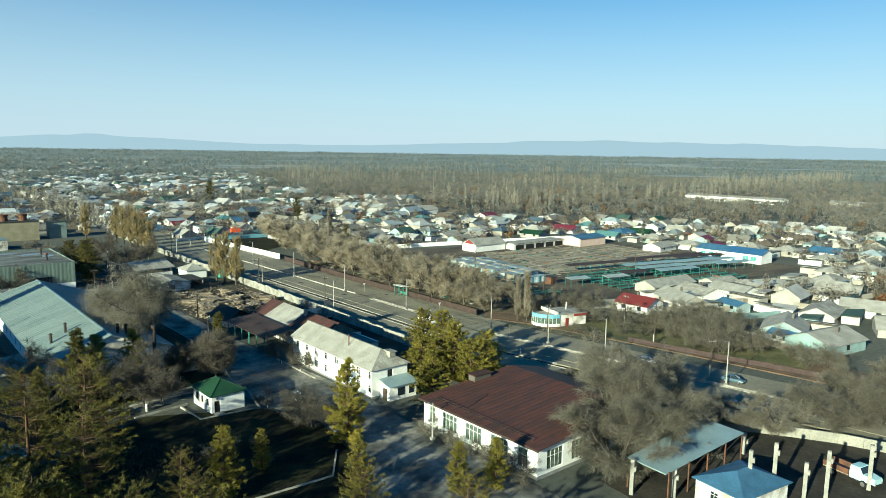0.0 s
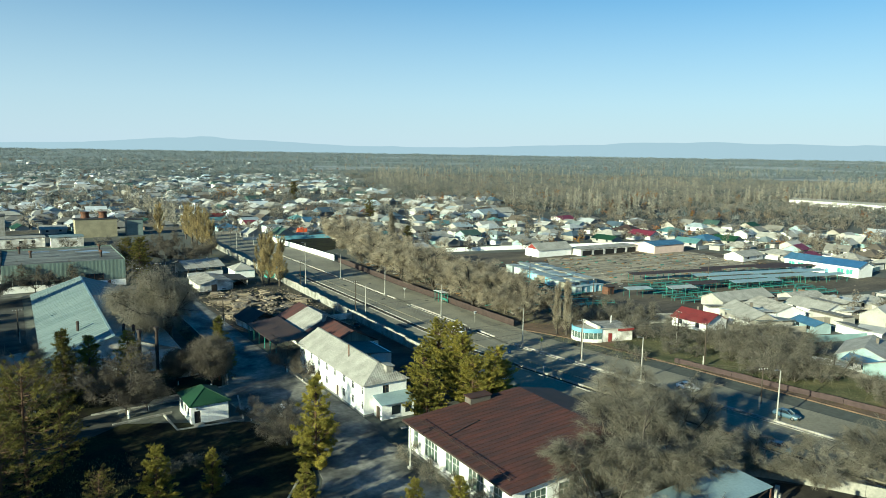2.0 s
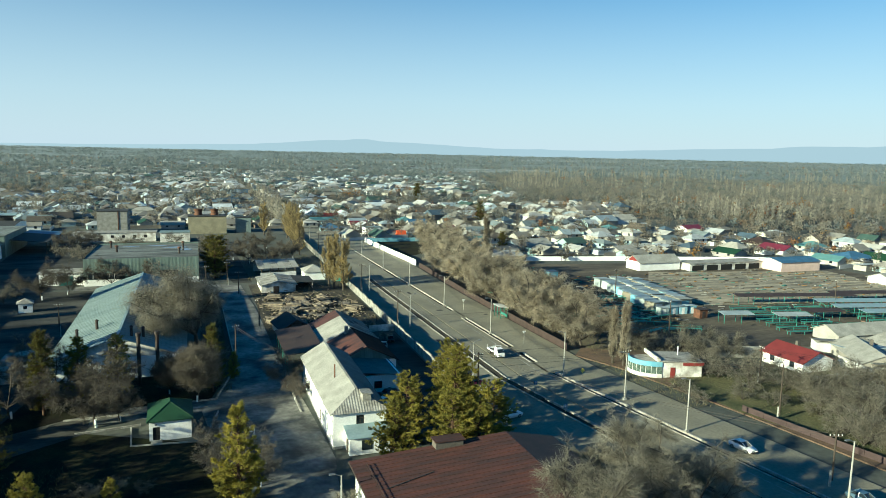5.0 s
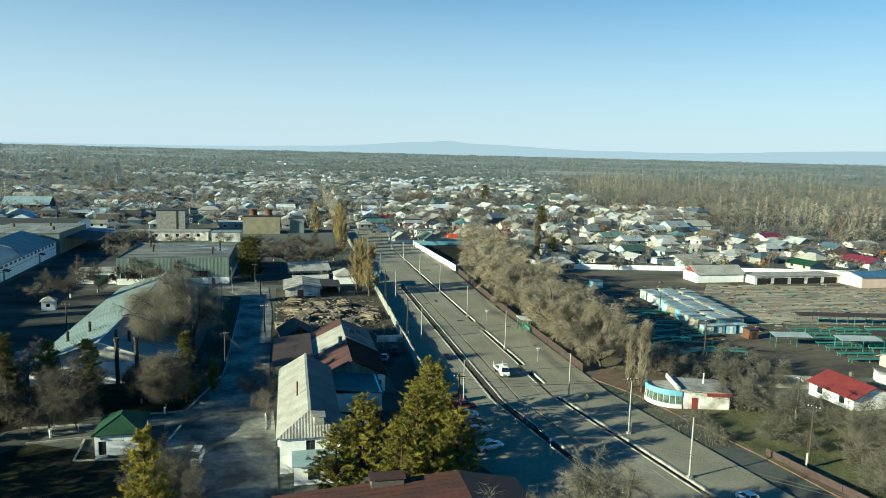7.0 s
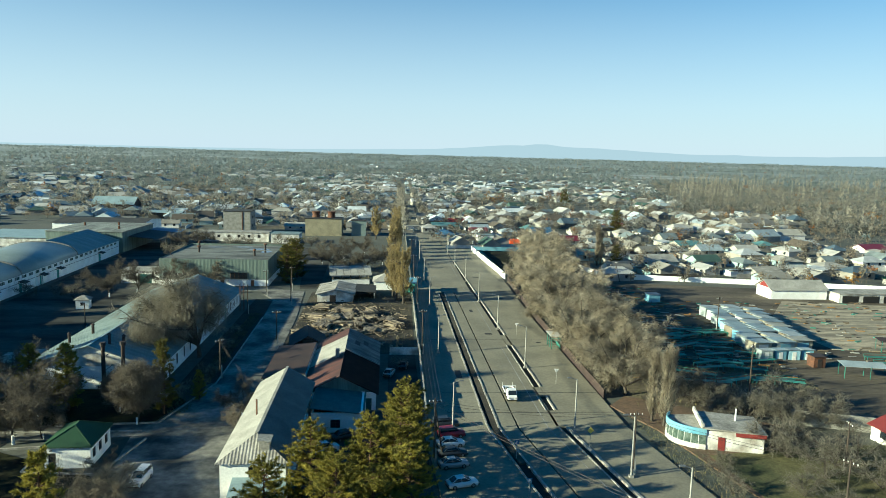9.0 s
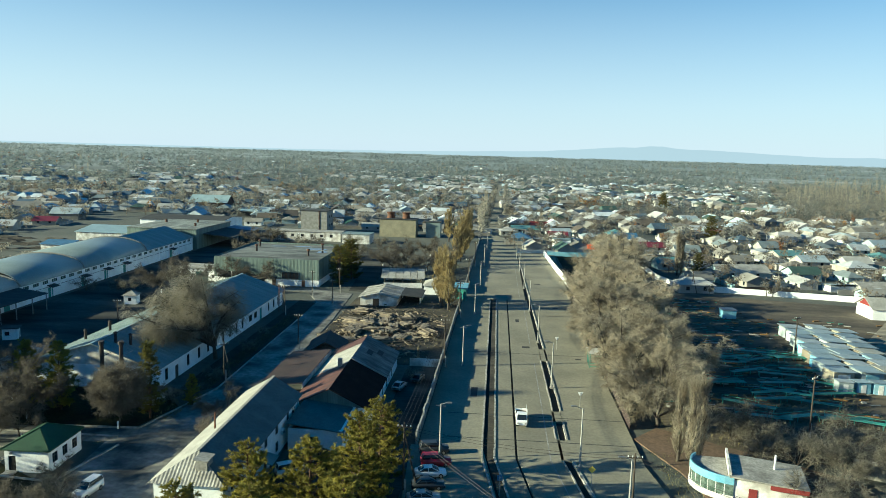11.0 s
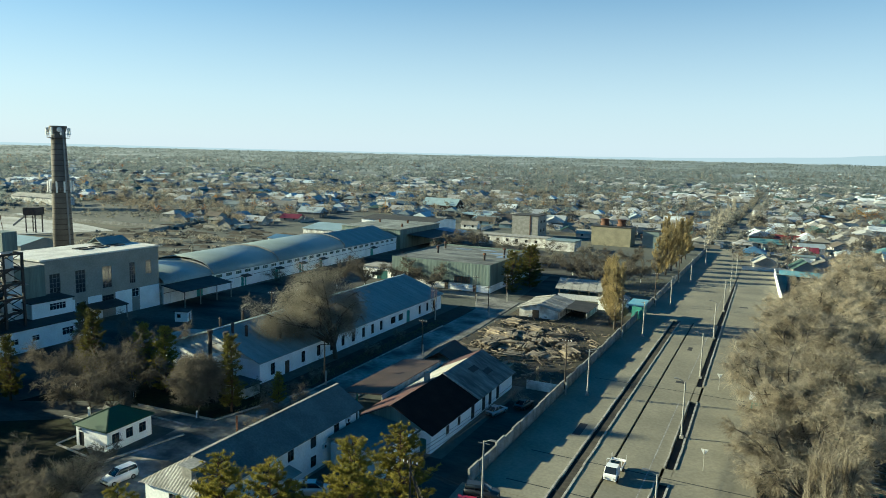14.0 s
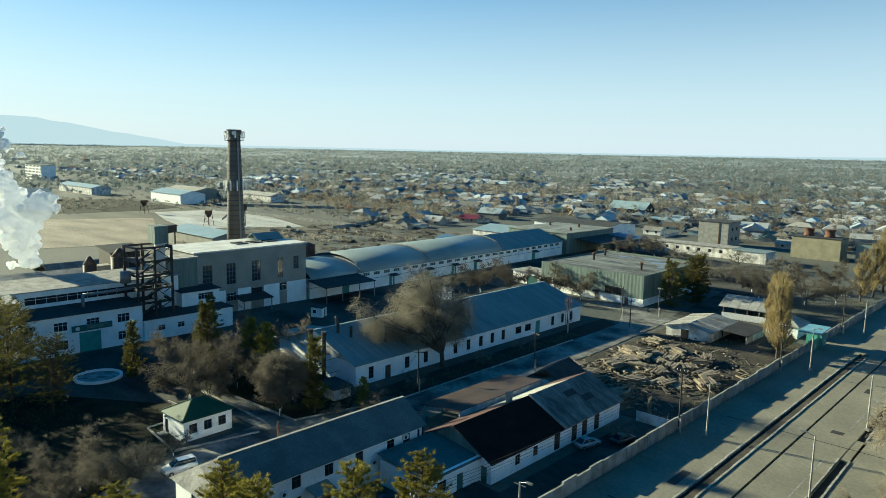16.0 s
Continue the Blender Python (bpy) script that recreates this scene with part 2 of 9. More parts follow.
FAR_TWIG = palette("far_bare_woods", [(0.38, 0.36, 0.31), (0.42, 0.385, 0.315), (0.29, 0.29, 0.26), (0.35, 0.345, 0.31), (0.46, 0.41, 0.32), (0.23, 0.24, 0.225), (0.33, 0.325, 0.29)], 0.95, by="place")
YARD_TWIG = palette("yard_tree_twigs", [(0.36, 0.315, 0.25), (0.30, 0.27, 0.215), (0.42, 0.35, 0.26), (0.23, 0.21, 0.18), (0.33, 0.28, 0.225)], 0.95, by="place")
# Distant woods: haze is put into these paler, bluer tones.
FAR_HAZED = palette("hazed_far_woods", [(0.32, 0.37, 0.365), (0.26, 0.31, 0.31), (0.40, 0.42, 0.40), (0.20, 0.245, 0.25), (0.31, 0.345, 0.34)], 0.95, by="place")
FAR_POPLAR = palette("far_poplars", [(0.54, 0.50, 0.41), (0.48, 0.44, 0.36), (0.58, 0.53, 0.43)], 0.95, by="place")
FAR_RUSSET = palette("far_russet_trees", [(0.42, 0.20, 0.085), (0.34, 0.18, 0.105), (0.46, 0.26, 0.09)], 0.95, by="place")
for _m in (TWIG, TWIG_GREY, TWIG_DARK, TWIG_POPLAR):
    see_through(_m, 0.42)
for _m in (FAR_TWIG, YARD_TWIG, FAR_HAZED, FAR_POPLAR, FAR_RUSSET):
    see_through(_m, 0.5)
for _m in (NEEDLE, NEEDLE_G):
    see_through(_m, 0.34)
ROOFS = [(0.48, 0.465, 0.42), (0.56, 0.545, 0.50), (0.36, 0.345, 0.305), (0.52, 0.50, 0.44), (0.25, 0.30, 0.31), (0.54, 0.54, 0.52), (0.28, 0.265, 0.23), (0.15, 0.125, 0.10), (0.33, 0.31, 0.27), (0.10, 0.15, 0.20), (0.29, 0.275, 0.24), (0.07, 0.13, 0.11), (0.56, 0.59, 0.60), (0.44, 0.52, 0.56), (0.58, 0.57, 0.54)]
FAR_ROOF = palette("far_town_roofs", ROOFS + [(0.62, 0.66, 0.68), (0.50, 0.58, 0.62), (0.60, 0.60, 0.57)], 0.6)
FAR_WALL = palette("far_town_walls", [(0.56, 0.56, 0.54), (0.44, 0.43, 0.39), (0.66, 0.66, 0.65), (0.32, 0.30, 0.27), (0.42, 0.50, 0.51), (0.26, 0.25, 0.23)], 0.9)
NEAR_WALL = palette("house_walls", [(0.66, 0.65, 0.62), (0.55, 0.52, 0.46), (0.72, 0.72, 0.70), (0.43, 0.40, 0.35), (0.42, 0.55, 0.57), (0.60, 0.58, 0.54), (0.50, 0.48, 0.44)], 0.9, by="object")
NEAR_ROOF = palette("house_roofs", ROOFS, 0.75, by="object")
FENCE = palette("yard_fences", [(0.40, 0.36, 0.30), (0.62, 0.62, 0.60), (0.30, 0.45, 0.46), (0.20, 0.14, 0.10), (0.50, 0.47, 0.42)], 0.85, by="object")
MKT_GREEN = material("market_green_paint", (0.075, 0.33, 0.25), 0.6, 0.35, 0.8, rnd=0.3, tint=(0.06, 0.23, 0.20))
STALL = palette("stall_sheet_paint", [(0.62, 0.66, 0.66), (0.22, 0.50, 0.66), (0.50, 0.58, 0.58), (0.34, 0.57, 0.68), (0.60, 0.55, 0.42), (0.30, 0.26, 0.20)], 0.6, by="object")
STALL_ROOF = palette("stall_roofs", [(0.40, 0.50, 0.54), (0.52, 0.57, 0.57), (0.30, 0.38, 0.42), (0.54, 0.52, 0.43), (0.46, 0.54, 0.56)], 0.6, by="object")
TYRE = material("tyre_rubber", (0.02, 0.02, 0.02), 0.85, 0.2, 3.0)
RIM = material("wheel_rim", (0.5, 0.5, 0.5), 0.35, 0.1, 3.0, metal=0.8)
LAMP_GLASS = material("headlight_glass", (0.6, 0.6, 0.58), 0.15, 0.1, 3.0)
PAINTS = {k: material(k + "_car_paint", c, 0.28, 0.06, 1.0, 20.0, 0.0, spec=0.6) for k, c in
          dict(white=(0.80, 0.80, 0.80), silver=(0.42, 0.44, 0.45), blue=(0.10, 0.17, 0.23), red=(0.42, 0.02, 0.04), dark=(0.04, 0.045, 0.05), cyan=(0.42, 0.62, 0.66)).items()}
BLUEPAINT = material("sky_blue_paint", (0.17, 0.44, 0.60), 0.6, 0.25, 0.8, tint=(0.26, 0.50, 0.60))
REDPAINT = material("dull_red_paint", (0.30, 0.05, 0.045), 0.6, 0.25, 0.8)
ORANGE = material("orange_red_paint", (0.75, 0.12, 0.04), 0.6, 0.2, 0.8)
YELLOW = material("yellow_paint", (0.68, 0.52, 0.10), 0.6, 0.2, 0.8)
BRICK = material("chimney_brick", (0.19, 0.165, 0.14), 0.9, 0.3, 0.3, 5.0, 0.4, tint=(0.13, 0.115, 0.10))
STEAM = material("white_steam", (0.95, 0.96, 0.97), 1.0, 0.03, 0.4, 1.0, 0.0)
# half of the light that falls on steam passes through it
_n, _l = STEAM.node_tree.nodes, STEAM.node_tree.links
_thin, _both = _n.new("ShaderNodeBsdfTranslucent"), _n.new("ShaderNodeMixShader")
_thin.inputs["Color"].default_value = (0.97, 0.97, 0.97, 1)
_both.inputs[0].default_value = 0.45
_l.new(_n["Principled BSDF"].outputs[0], _both.inputs[1]), _l.new(_thin.outputs[0], _both.inputs[2]), _l.new(_both.outputs[0], _n["Material Output"].inputs["Surface"])
STEAM.node_tree.nodes["Principled BSDF"].inputs["Subsurface Weight"].default_value = 1.0
STEAM.node_tree.nodes["Principled BSDF"].inputs["Subsurface Radius"].default_value = (6, 6, 6)


# ---- mesh building ----
class MB:
    """Collects vertices and faces of one mesh."""

    def __init__(self):
        self.v, self.f = [], []

    def add(self, verts, faces):
        o = len(self.v)
        self.v += [tuple(p) for p in verts]
        self.f += [tuple(i + o for i in q) for q in faces]
        return self

    def box(self, x0, y0, z0, x1, y1, z1):
        return self.add([(x0, y0, z0), (x1, y0, z0), (x1, y1, z0), (x0, y1, z0), (x0, y0, z1), (x1, y0, z1), (x1, y1, z1), (x0, y1, z1)],
                        [(0, 3, 2, 1), (4, 5, 6, 7), (0, 1, 5, 4), (1, 2, 6, 5), (2, 3, 7, 6), (3, 0, 4, 7)])

    def slab(self, a, b, c, d, t):
        """A sheet with corners a b c d and thickness t downwards."""
        low = [(p[0], p[1], p[2] - t) for p in (a, b, c, d)]
        return self.add([a, b, c, d, *low], [(0, 1, 2, 3), (7, 6, 5, 4), (0, 4, 5, 1), (1, 5, 6, 2), (2, 6, 7, 3), (3, 7, 4, 0)])

    def tube(self, p0, p1, r0, r1=None, n=6, caps=True):
        r1 = r0 if r1 is None else r1
        p0, p1 = Vector(p0), Vector(p1)
        d = (p1 - p0).normalized()
        u = d.orthogonal().normalized()
        w = d.cross(u)
        ring = [(math.cos(2 * math.pi * i / n), math.sin(2 * math.pi * i / n)) for i in range(n)]
        vs = [p0 + (u * c + w * s) * r0 for c, s in ring] + [p1 + (u * c + w * s) * r1 for c, s in ring]
        fs = [(i, (i + 1) % n, n + (i + 1) % n, n + i) for i in range(n)]
        if caps:
            fs += [tuple(range(n - 1, -1, -1)), tuple(range(n, 2 * n))]
        return self.add(vs, fs)

    def bar(self, p0, p1, w, h):
        """A square bar from p0 to p1, w wide and h high."""
        p0, p1 = Vector(p0), Vector(p1)
        d = (p1 - p0).normalized()
        s = d.cross(Vector((0, 0, 1)))
        s = s.normalized() if s.length > 1e-4 else Vector((1, 0, 0))
        k = s.cross(d).normalized()
        c = [(-w / 2, -h / 2), (w / 2, -h / 2), (w / 2, h / 2), (-w / 2, h / 2)]
        vs = [p0 + s * a + k * b for a, b in c] + [p1 + s * a + k * b for a, b in c]
        return self.add(vs, [(3, 2, 1, 0), (4, 5, 6, 7), (0, 1, 5, 4), (1, 2, 6, 5), (2, 3, 7, 6), (3, 0, 4, 7)])

    def mesh(self, name, smooth=False):
        me = bpy.data.meshes.new(name)
        me.from_pydata(self.v, [], self.f)
        me.update()
        if smooth:
            me.polygons.foreach_set("use_smooth", [True] * len(me.polygons))
        return me


def part(name, mb, mat, parent=None, label="", smooth=False):
    """One mesh object under a thing or a part."""
    me = mb.mesh(name, smooth) if isinstance(mb, MB) else mb
    if mat and not me.materials:
        me.materials.append(mat)
    ob = new(name, me)
    ob.parent = parent
    if label:
        ob["label"] = label
    return ob


def thing(name, x, y, z=0, rz=0, label="", category="", group="", kind=""):
    ob = new(name)
    ob.matrix_world = pose(x, y, z, 0, 0, rz)
    ob.empty_display_size = 0.5
    return tagged(ob, label, category, group, kind)


def solid(name, mb, mat, label, category="", group="", kind="", at=(0, 0, 0), rz=0, smooth=False):
    """A thing that is one mesh."""
    ob = part(name, mb, mat, None, label, smooth)
    ob.matrix_world = pose(*at, 0, 0, rz)
    return tagged(ob, label, category, group, kind)


def wall_run(mb, a, b, z0, z1, th, holes=()):
    """A wall from a to b with real openings (u0, u1, low, high); its thickness lies to the left of the way from a to b."""
    ax, ay = a
    L = math.hypot(b[0] - ax, b[1] - ay)
    ux, uy = (b[0] - ax) / L, (b[1] - ay) / L
    cuts = sorted({0.0, L, *[min(max(h[0], 0), L) for h in holes], *[min(max(h[1], 0), L) for h in holes]})

    def blk(u0, u1, lo, hi):
        if hi - lo < 1e-3 or u1 - u0 < 1e-3:
            return
        c = [(ax + ux * u, ay + uy * u) for u in (u0, u1)]
        n = (-uy * th, ux * th)
        q = [c[0], c[1], (c[1][0] + n[0], c[1][1] + n[1]), (c[0][0] + n[0], c[0][1] + n[1])]
        mb.add([(*p, lo) for p in q] + [(*p, hi) for p in q], [(0, 3, 2, 1), (4, 5, 6, 7), (0, 1, 5, 4), (1, 2, 6, 5), (2, 3, 7, 6), (3, 0, 4, 7)])
    for u0, u1 in zip(cuts, cuts[1:]):
        z = z0
        for h in sorted((h for h in holes if h[0] < (u0 + u1) / 2 < h[1]), key=lambda h: h[2]):
            blk(u0, u1, z, h[2])
            z = h[3]
        blk(u0, u1, z, z1)


_cache = {}


def window(parent, a, b, hole, panes=2, rails=1, frame_mat=None, glass=None, sill=False, name="window"):
    """A window set in an opening of the wall from a to b."""
    u0, u1, lo, hi = hole
    w, h = u1 - u0, hi - lo
    key = (name, round(w, 2), round(h, 2), panes, rails, frame_mat, glass)
    if key not in _cache:
        f, g = MB(), MB()
        t = 0.07
        f.box(-w / 2, 0.08, 0, w / 2, 0.16, t).box(-w / 2, 0.08, h - t, w / 2, 0.16, h)
        for i in range(panes + 1):
            x = -w / 2 + t / 2 + (w - t) * i / panes
            f.box(x - t / 2, 0.085, t, x + t / 2, 0.155, h - t)
        for i in range(1, rails + 1):
            z = h * (i / (rails + 1) if rails > 1 else 0.66)
            f.box(-w / 2, 0.09, z - t / 2, w / 2, 0.15, z + t / 2)
        g.box(-w / 2, 0.11, 0.01, w / 2, 0.13, h - 0.01)
        fm, gm = f.mesh("window_frame"), g.mesh("pane")
        fm.materials.append(frame_mat or FRAME_W), gm.materials.append(glass or GLASS)
        _cache[key] = fm, gm
    fm, gm = _cache[key]
    ang = math.atan2(b[1] - a[1], b[0] - a[0])
    L = math.hypot(b[0] - a[0], b[1] - a[1])
    u = (u0 + u1) / 2 / L
    ob = new(name, fm)
    ob.parent = parent
    ob.matrix_basis = pose(a[0] + (b[0] - a[0]) * u, a[1] + (b[1] - a[1]) * u, lo, 0, 0, math.degrees(ang))
    part("pane", gm, None, ob)
    if sill:
        s = MB().box(-w / 2 - 0.08, -0.12, -0.06, w / 2 + 0.08, 0.08, 0)
        part("sill", s, FRAME_W, ob)
    return ob


def door(parent, a, b, hole, mat, label="", name="door"):
    u0, u1, lo, hi = hole
    ang = math.atan2(b[1] - a[1], b[0] - a[0])
    L = math.hypot(b[0] - a[0], b[1] - a[1])
    u = (u0 + u1) / 2 / L
    w, h = u1 - u0, hi - lo
    mb = MB().box(-w / 2, 0.10, 0, w / 2, 0.16, h)
    for s in (-1, 1):
        mb.box(s * w / 4 - w / 6, 0.085, h * 0.1, s * w / 4 + w / 6, 0.10, h * 0.45).box(s * w / 4 - w / 6, 0.085, h * 0.52, s * w / 4 + w / 6, 0.10, h * 0.92)
    ob = part(name, mb, mat, parent, label)
    ob.matrix_basis = pose(a[0] + (b[0] - a[0]) * u, a[1] + (b[1] - a[1]) * u, lo, 0, 0, math.degrees(ang))
    part("door_handle", MB().box(w * 0.3, 0.04, h * 0.46, w * 0.36, 0.085, h * 0.5), STEEL, ob)
    return ob


def gable_roof(mb, x0, y0, x1, y1, eave, ridge, axis="y", over=0.5, t=0.12, ridge_at=0.5, side=0):
    """Two sloping sheets over a rectangle; axis is the ridge's direction; side -1 or 1 gives one slope alone."""
    if axis == "y":
        xm = x0 + (x1 - x0) * ridge_at
        sl = (ridge - eave) / (xm - x0)
        sr = (ridge - eave) / (x1 - xm)
        if side <= 0:
            mb.slab((x0 - over, y0 - over, eave - sl * over), (xm, y0 - over, ridge), (xm, y1 + over, ridge), (x0 - over, y1 + over, eave - sl * over), t)
        if side >= 0:
            mb.slab((xm, y0 - over, ridge), (x1 + over, y0 - over, eave - sr * over), (x1 + over, y1 + over, eave - sr * over), (xm, y1 + over, ridge), t)
    else:
        ym = y0 + (y1 - y0) * ridge_at
        sl, sr = (ridge - eave) / (ym - y0), (ridge - eave) / (y1 - ym)
        if side <= 0:
            mb.slab((x0 - over, y0 - over, eave - sl * over), (x1 + over, y0 - over, eave - sl * over), (x1 + over, ym, ridge), (x0 - over, ym, ridge), t)
        if side >= 0:
            mb.slab((x0 - over, ym, ridge), (x1 + over, ym, ridge), (x1 + over, y1 + over, eave - sr * over), (x0 - over, y1 + over, eave - sr * over), t)


def hip_roof(mb, x0, y0, x1, y1, eave, ridge, over=0.5, t=0.12):
    x0, y0, x1, y1 = x0 - over, y0 - over, x1 + over, y1 + over
    w, l = x1 - x0, y1 - y0
    if l >= w:
        a, b = (x0 + w / 2, y0 + w / 2, ridge), (x0 + w / 2, y1 - w / 2, ridge)
        if l - w < 0.05:
            b = (a[0], a[1] + 0.05, ridge)
    else:
        a, b = (x0 + l / 2, y0 + l / 2, ridge), (x1 - l / 2, y0 + l / 2, ridge)
    c = [(x0, y0, eave), (x1, y0, eave), (x1, y1, eave), (x0, y1, eave)]
    d = [(p[0], p[1], eave - t) for p in c]
    if l >= w:
        top = [(0, 1, 4), (1, 2, 5, 4), (2, 3, 5), (3, 0, 4, 5)]
    else:
        top = [(0, 1, 5, 4), (1, 2, 5), (2, 3, 4, 5), (3, 0, 4)]
    mb.add([*c, a, b, *d], top + [(0, 6, 7, 1), (1, 7, 8, 2), (2, 8, 9, 3), (3, 9, 6, 0), (9, 8, 7, 6)])


def gable_tri(mb, x0, y0, x1, y1, eave, ridge, axis="y", th=0.3):
    """The two gable triangles above the eaves."""
    if axis == "y":
        for ya, yb in ((y0, y0 + th), (y1 - th, y1)):
            xm = (x0 + x1) / 2
            mb.add([(x0, ya, eave), (x1, ya, eave), (xm, ya, ridge - 0.13), (x0, yb, eave), (x1, yb, eave), (xm, yb, ridge - 0.13)],
                   [(0, 1, 2), (5, 4, 3), (0, 3, 4, 1), (1, 4, 5, 2), (2, 5, 3, 0)])
    else:
        for xa, xb in ((x0, x0 + th), (x1 - th, x1)):
            ym = (y0 + y1) / 2
            mb.add([(xa, y0, eave), (xa, y1, eave), (xa, ym, ridge - 0.13), (xb, y0, eave), (xb, y1, eave), (xb, ym, ridge - 0.13)],
                   [(2, 1, 0), (3, 4, 5), (1, 4, 3, 0), (2, 5, 4, 1), (0, 3, 5, 2)])


def gables(b, x0, y0, x1, y1, eave, ridge, axis, mat, label="", th=0.3):
    """The two gable triangles as parts of their own."""
    m = MB()
    gable_tri(m, x0, y0, x1, y1, eave, ridge, axis, th)
    for i in (0, 6):
        k = MB()
        k.v, k.f = m.v[i:i + 6], m.f[:5]
        part("gable", k, mat, b, label)


def four_walls(b, w, l, h, mat, holes=None, th=0.35, label="", name="wall", z0=0.0):
    """Outer walls of a w by l building about its centre; holes: south, east, north, west lists of (u0, u1, low, high, kind)."""
    holes = holes or {}
    c = {"south": ((-w / 2, -l / 2), (w / 2, -l / 2)), "east": ((w / 2, -l / 2), (w / 2, l / 2)), "north": ((w / 2, l / 2), (-w / 2, l / 2)), "west": ((-w / 2, l / 2), (-w / 2, -l / 2))}
    mb = MB()
    for s, (p, q) in c.items():
        d = Vector((q[0] - p[0], q[1] - p[1])).normalized() * th
        pp = p if s in ("south", "north") else (p[0] + d.x, p[1] + d.y)
        qq = q if s in ("south", "north") else (q[0] - d.x, q[1] - d.y)
        k = 0 if s in ("south", "north") else th
        wall_run(mb, pp, qq, z0, h, th, [(u0 - k, u1 - k, lo, hi) for u0, u1, lo, hi, *_ in holes.get(s, ())])
    part(name, mb, mat, b, label)
    for s, (p, q) in c.items():
        for u0, u1, lo, hi, kind, *more in holes.get(s, ()):
            if kind == "w":
                window(b, p, q, (u0, u1, lo, hi), *more)
            elif kind == "d":
                door(b, p, q, (u0, u1, lo, hi), *more)


def spaced(n, start, step, width, lo, hi, kind="w", *more):
    return [(start + i * step, start + i * step + width, lo, hi, kind, *more) for i in range(n)]
# ---- ground, roads ----
def bend(y):
    """The street bends eastwards south of the crossing."""
    return max(0.0, 125 - y) * 0.155


def strip(mb, xa, xb, ys, z1, z0=0.0):
    """A raised strip of street between two lines x = f(y)."""
    vs, fs = [], []
    for y in ys:
        a, b = xa(y), xb(y)
        vs += [(a, y, z0), (b, y, z0), (b, y, z1), (a, y, z1)]
    n = len(ys)
    for i in range(n - 1):
        o = 4 * i
        fs += [(o + 3, o + 2, o + 6, o + 7), (o, o + 3, o + 7, o + 4), (o + 2, o + 1, o + 5, o + 6)]
    fs += [(0, 1, 2, 3), (4 * n - 1, 4 * n - 2, 4 * n - 3, 4 * n - 4)]
    mb.add(vs, fs)


def sheet(name, pts, z, mat, label, category="ground"):
    """A flat patch of the setting with a low edge."""
    n = len(pts)
    mb = MB().add([(x, y, z) for x, y in pts] + [(x, y, -0.2) for x, y in pts],
                  [tuple(range(n))] + [(i, n + i, n + (i + 1) % n, (i + 1) % n) for i in range(n)])
    return solid(name, mb, mat, label, category, kind="structure")


def ground_material():
    m = material("open_ground", (0.13, 0.132, 0.112), 0.95, 0.35, 0.025, 0.8, 0.5, tint=(0.078, 0.09, 0.08))
    n, l = m.node_tree.nodes, m.node_tree.links
    hsv = [k for k in n if k.bl_idname == "ShaderNodeHueSaturation"][0]
    geo = n.new("ShaderNodeNewGeometry")
    mp = n.new("ShaderNodeMapping")
    mp.inputs["Scale"].default_value = (0.0007, 0.0045, 1)
    mp.inputs["Rotation"].default_value = (0, 0, 0.25)
    l.new(geo.outputs["Position"], mp.inputs["Vector"])
    vo = n.new("ShaderNodeTexVoronoi")
    vo.inputs["Scale"].default_value = 1.0
    l.new(mp.outputs[0], vo.inputs["Vector"])
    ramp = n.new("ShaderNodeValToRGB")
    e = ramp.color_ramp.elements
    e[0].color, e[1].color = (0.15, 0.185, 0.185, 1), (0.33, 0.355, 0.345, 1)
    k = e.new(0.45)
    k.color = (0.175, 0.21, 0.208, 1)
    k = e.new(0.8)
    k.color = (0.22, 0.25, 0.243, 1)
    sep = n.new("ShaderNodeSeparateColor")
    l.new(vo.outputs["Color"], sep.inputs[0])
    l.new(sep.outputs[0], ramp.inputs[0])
    # open farmland begins beyond the town, paled and blued to paint in haze
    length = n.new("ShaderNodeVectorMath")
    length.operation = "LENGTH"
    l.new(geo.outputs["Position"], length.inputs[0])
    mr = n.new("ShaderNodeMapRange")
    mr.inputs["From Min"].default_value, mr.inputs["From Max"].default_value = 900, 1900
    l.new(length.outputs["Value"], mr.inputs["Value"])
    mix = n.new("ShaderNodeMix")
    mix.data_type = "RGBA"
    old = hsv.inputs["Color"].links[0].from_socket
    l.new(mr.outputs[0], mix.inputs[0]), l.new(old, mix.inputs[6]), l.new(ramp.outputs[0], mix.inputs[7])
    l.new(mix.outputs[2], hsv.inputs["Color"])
    return m


def land(r):
    """Raises the far plain towards the hills so that its horizon fits the camera's view."""
    return 0.0 if r < 1500 else (r - 1500) * 0.0105


gm = MB()
_r = [0, 1500, 2400, 3300, 4990]
gm.add([(0, 0, 0)] + [(r * math.cos(a * math.pi / 24), r * math.sin(a * math.pi / 24), land(r)) for r in _r[1:] for a in range(48)],
       [(0, 1 + i, 1 + (i + 1) % 48) for i in range(48)] +
       [(1 + 48 * k + i, 1 + 48 * (k + 1) + i, 1 + 48 * (k + 1) + (i + 1) % 48, 1 + 48 * k + (i + 1) % 48) for k in range(3) for i in range(48)])
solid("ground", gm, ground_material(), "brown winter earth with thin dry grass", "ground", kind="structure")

# far hills round the plain, by bearing, glowing in a painted haze colour
HILLS = [(-180, 150), (-100, 260), (-78, 215), (-72, 190), (-66, 110), (-62, 52), (-40, 46), (-15, 47), (-5, 55), (4, 75), (10, 108), (14, 122), (19, 100), (25, 80), (35, 86), (44, 112), (49, 135), (60, 128), (72, 104), (90, 120), (180, 150)]
hm = MB()
_n = 360
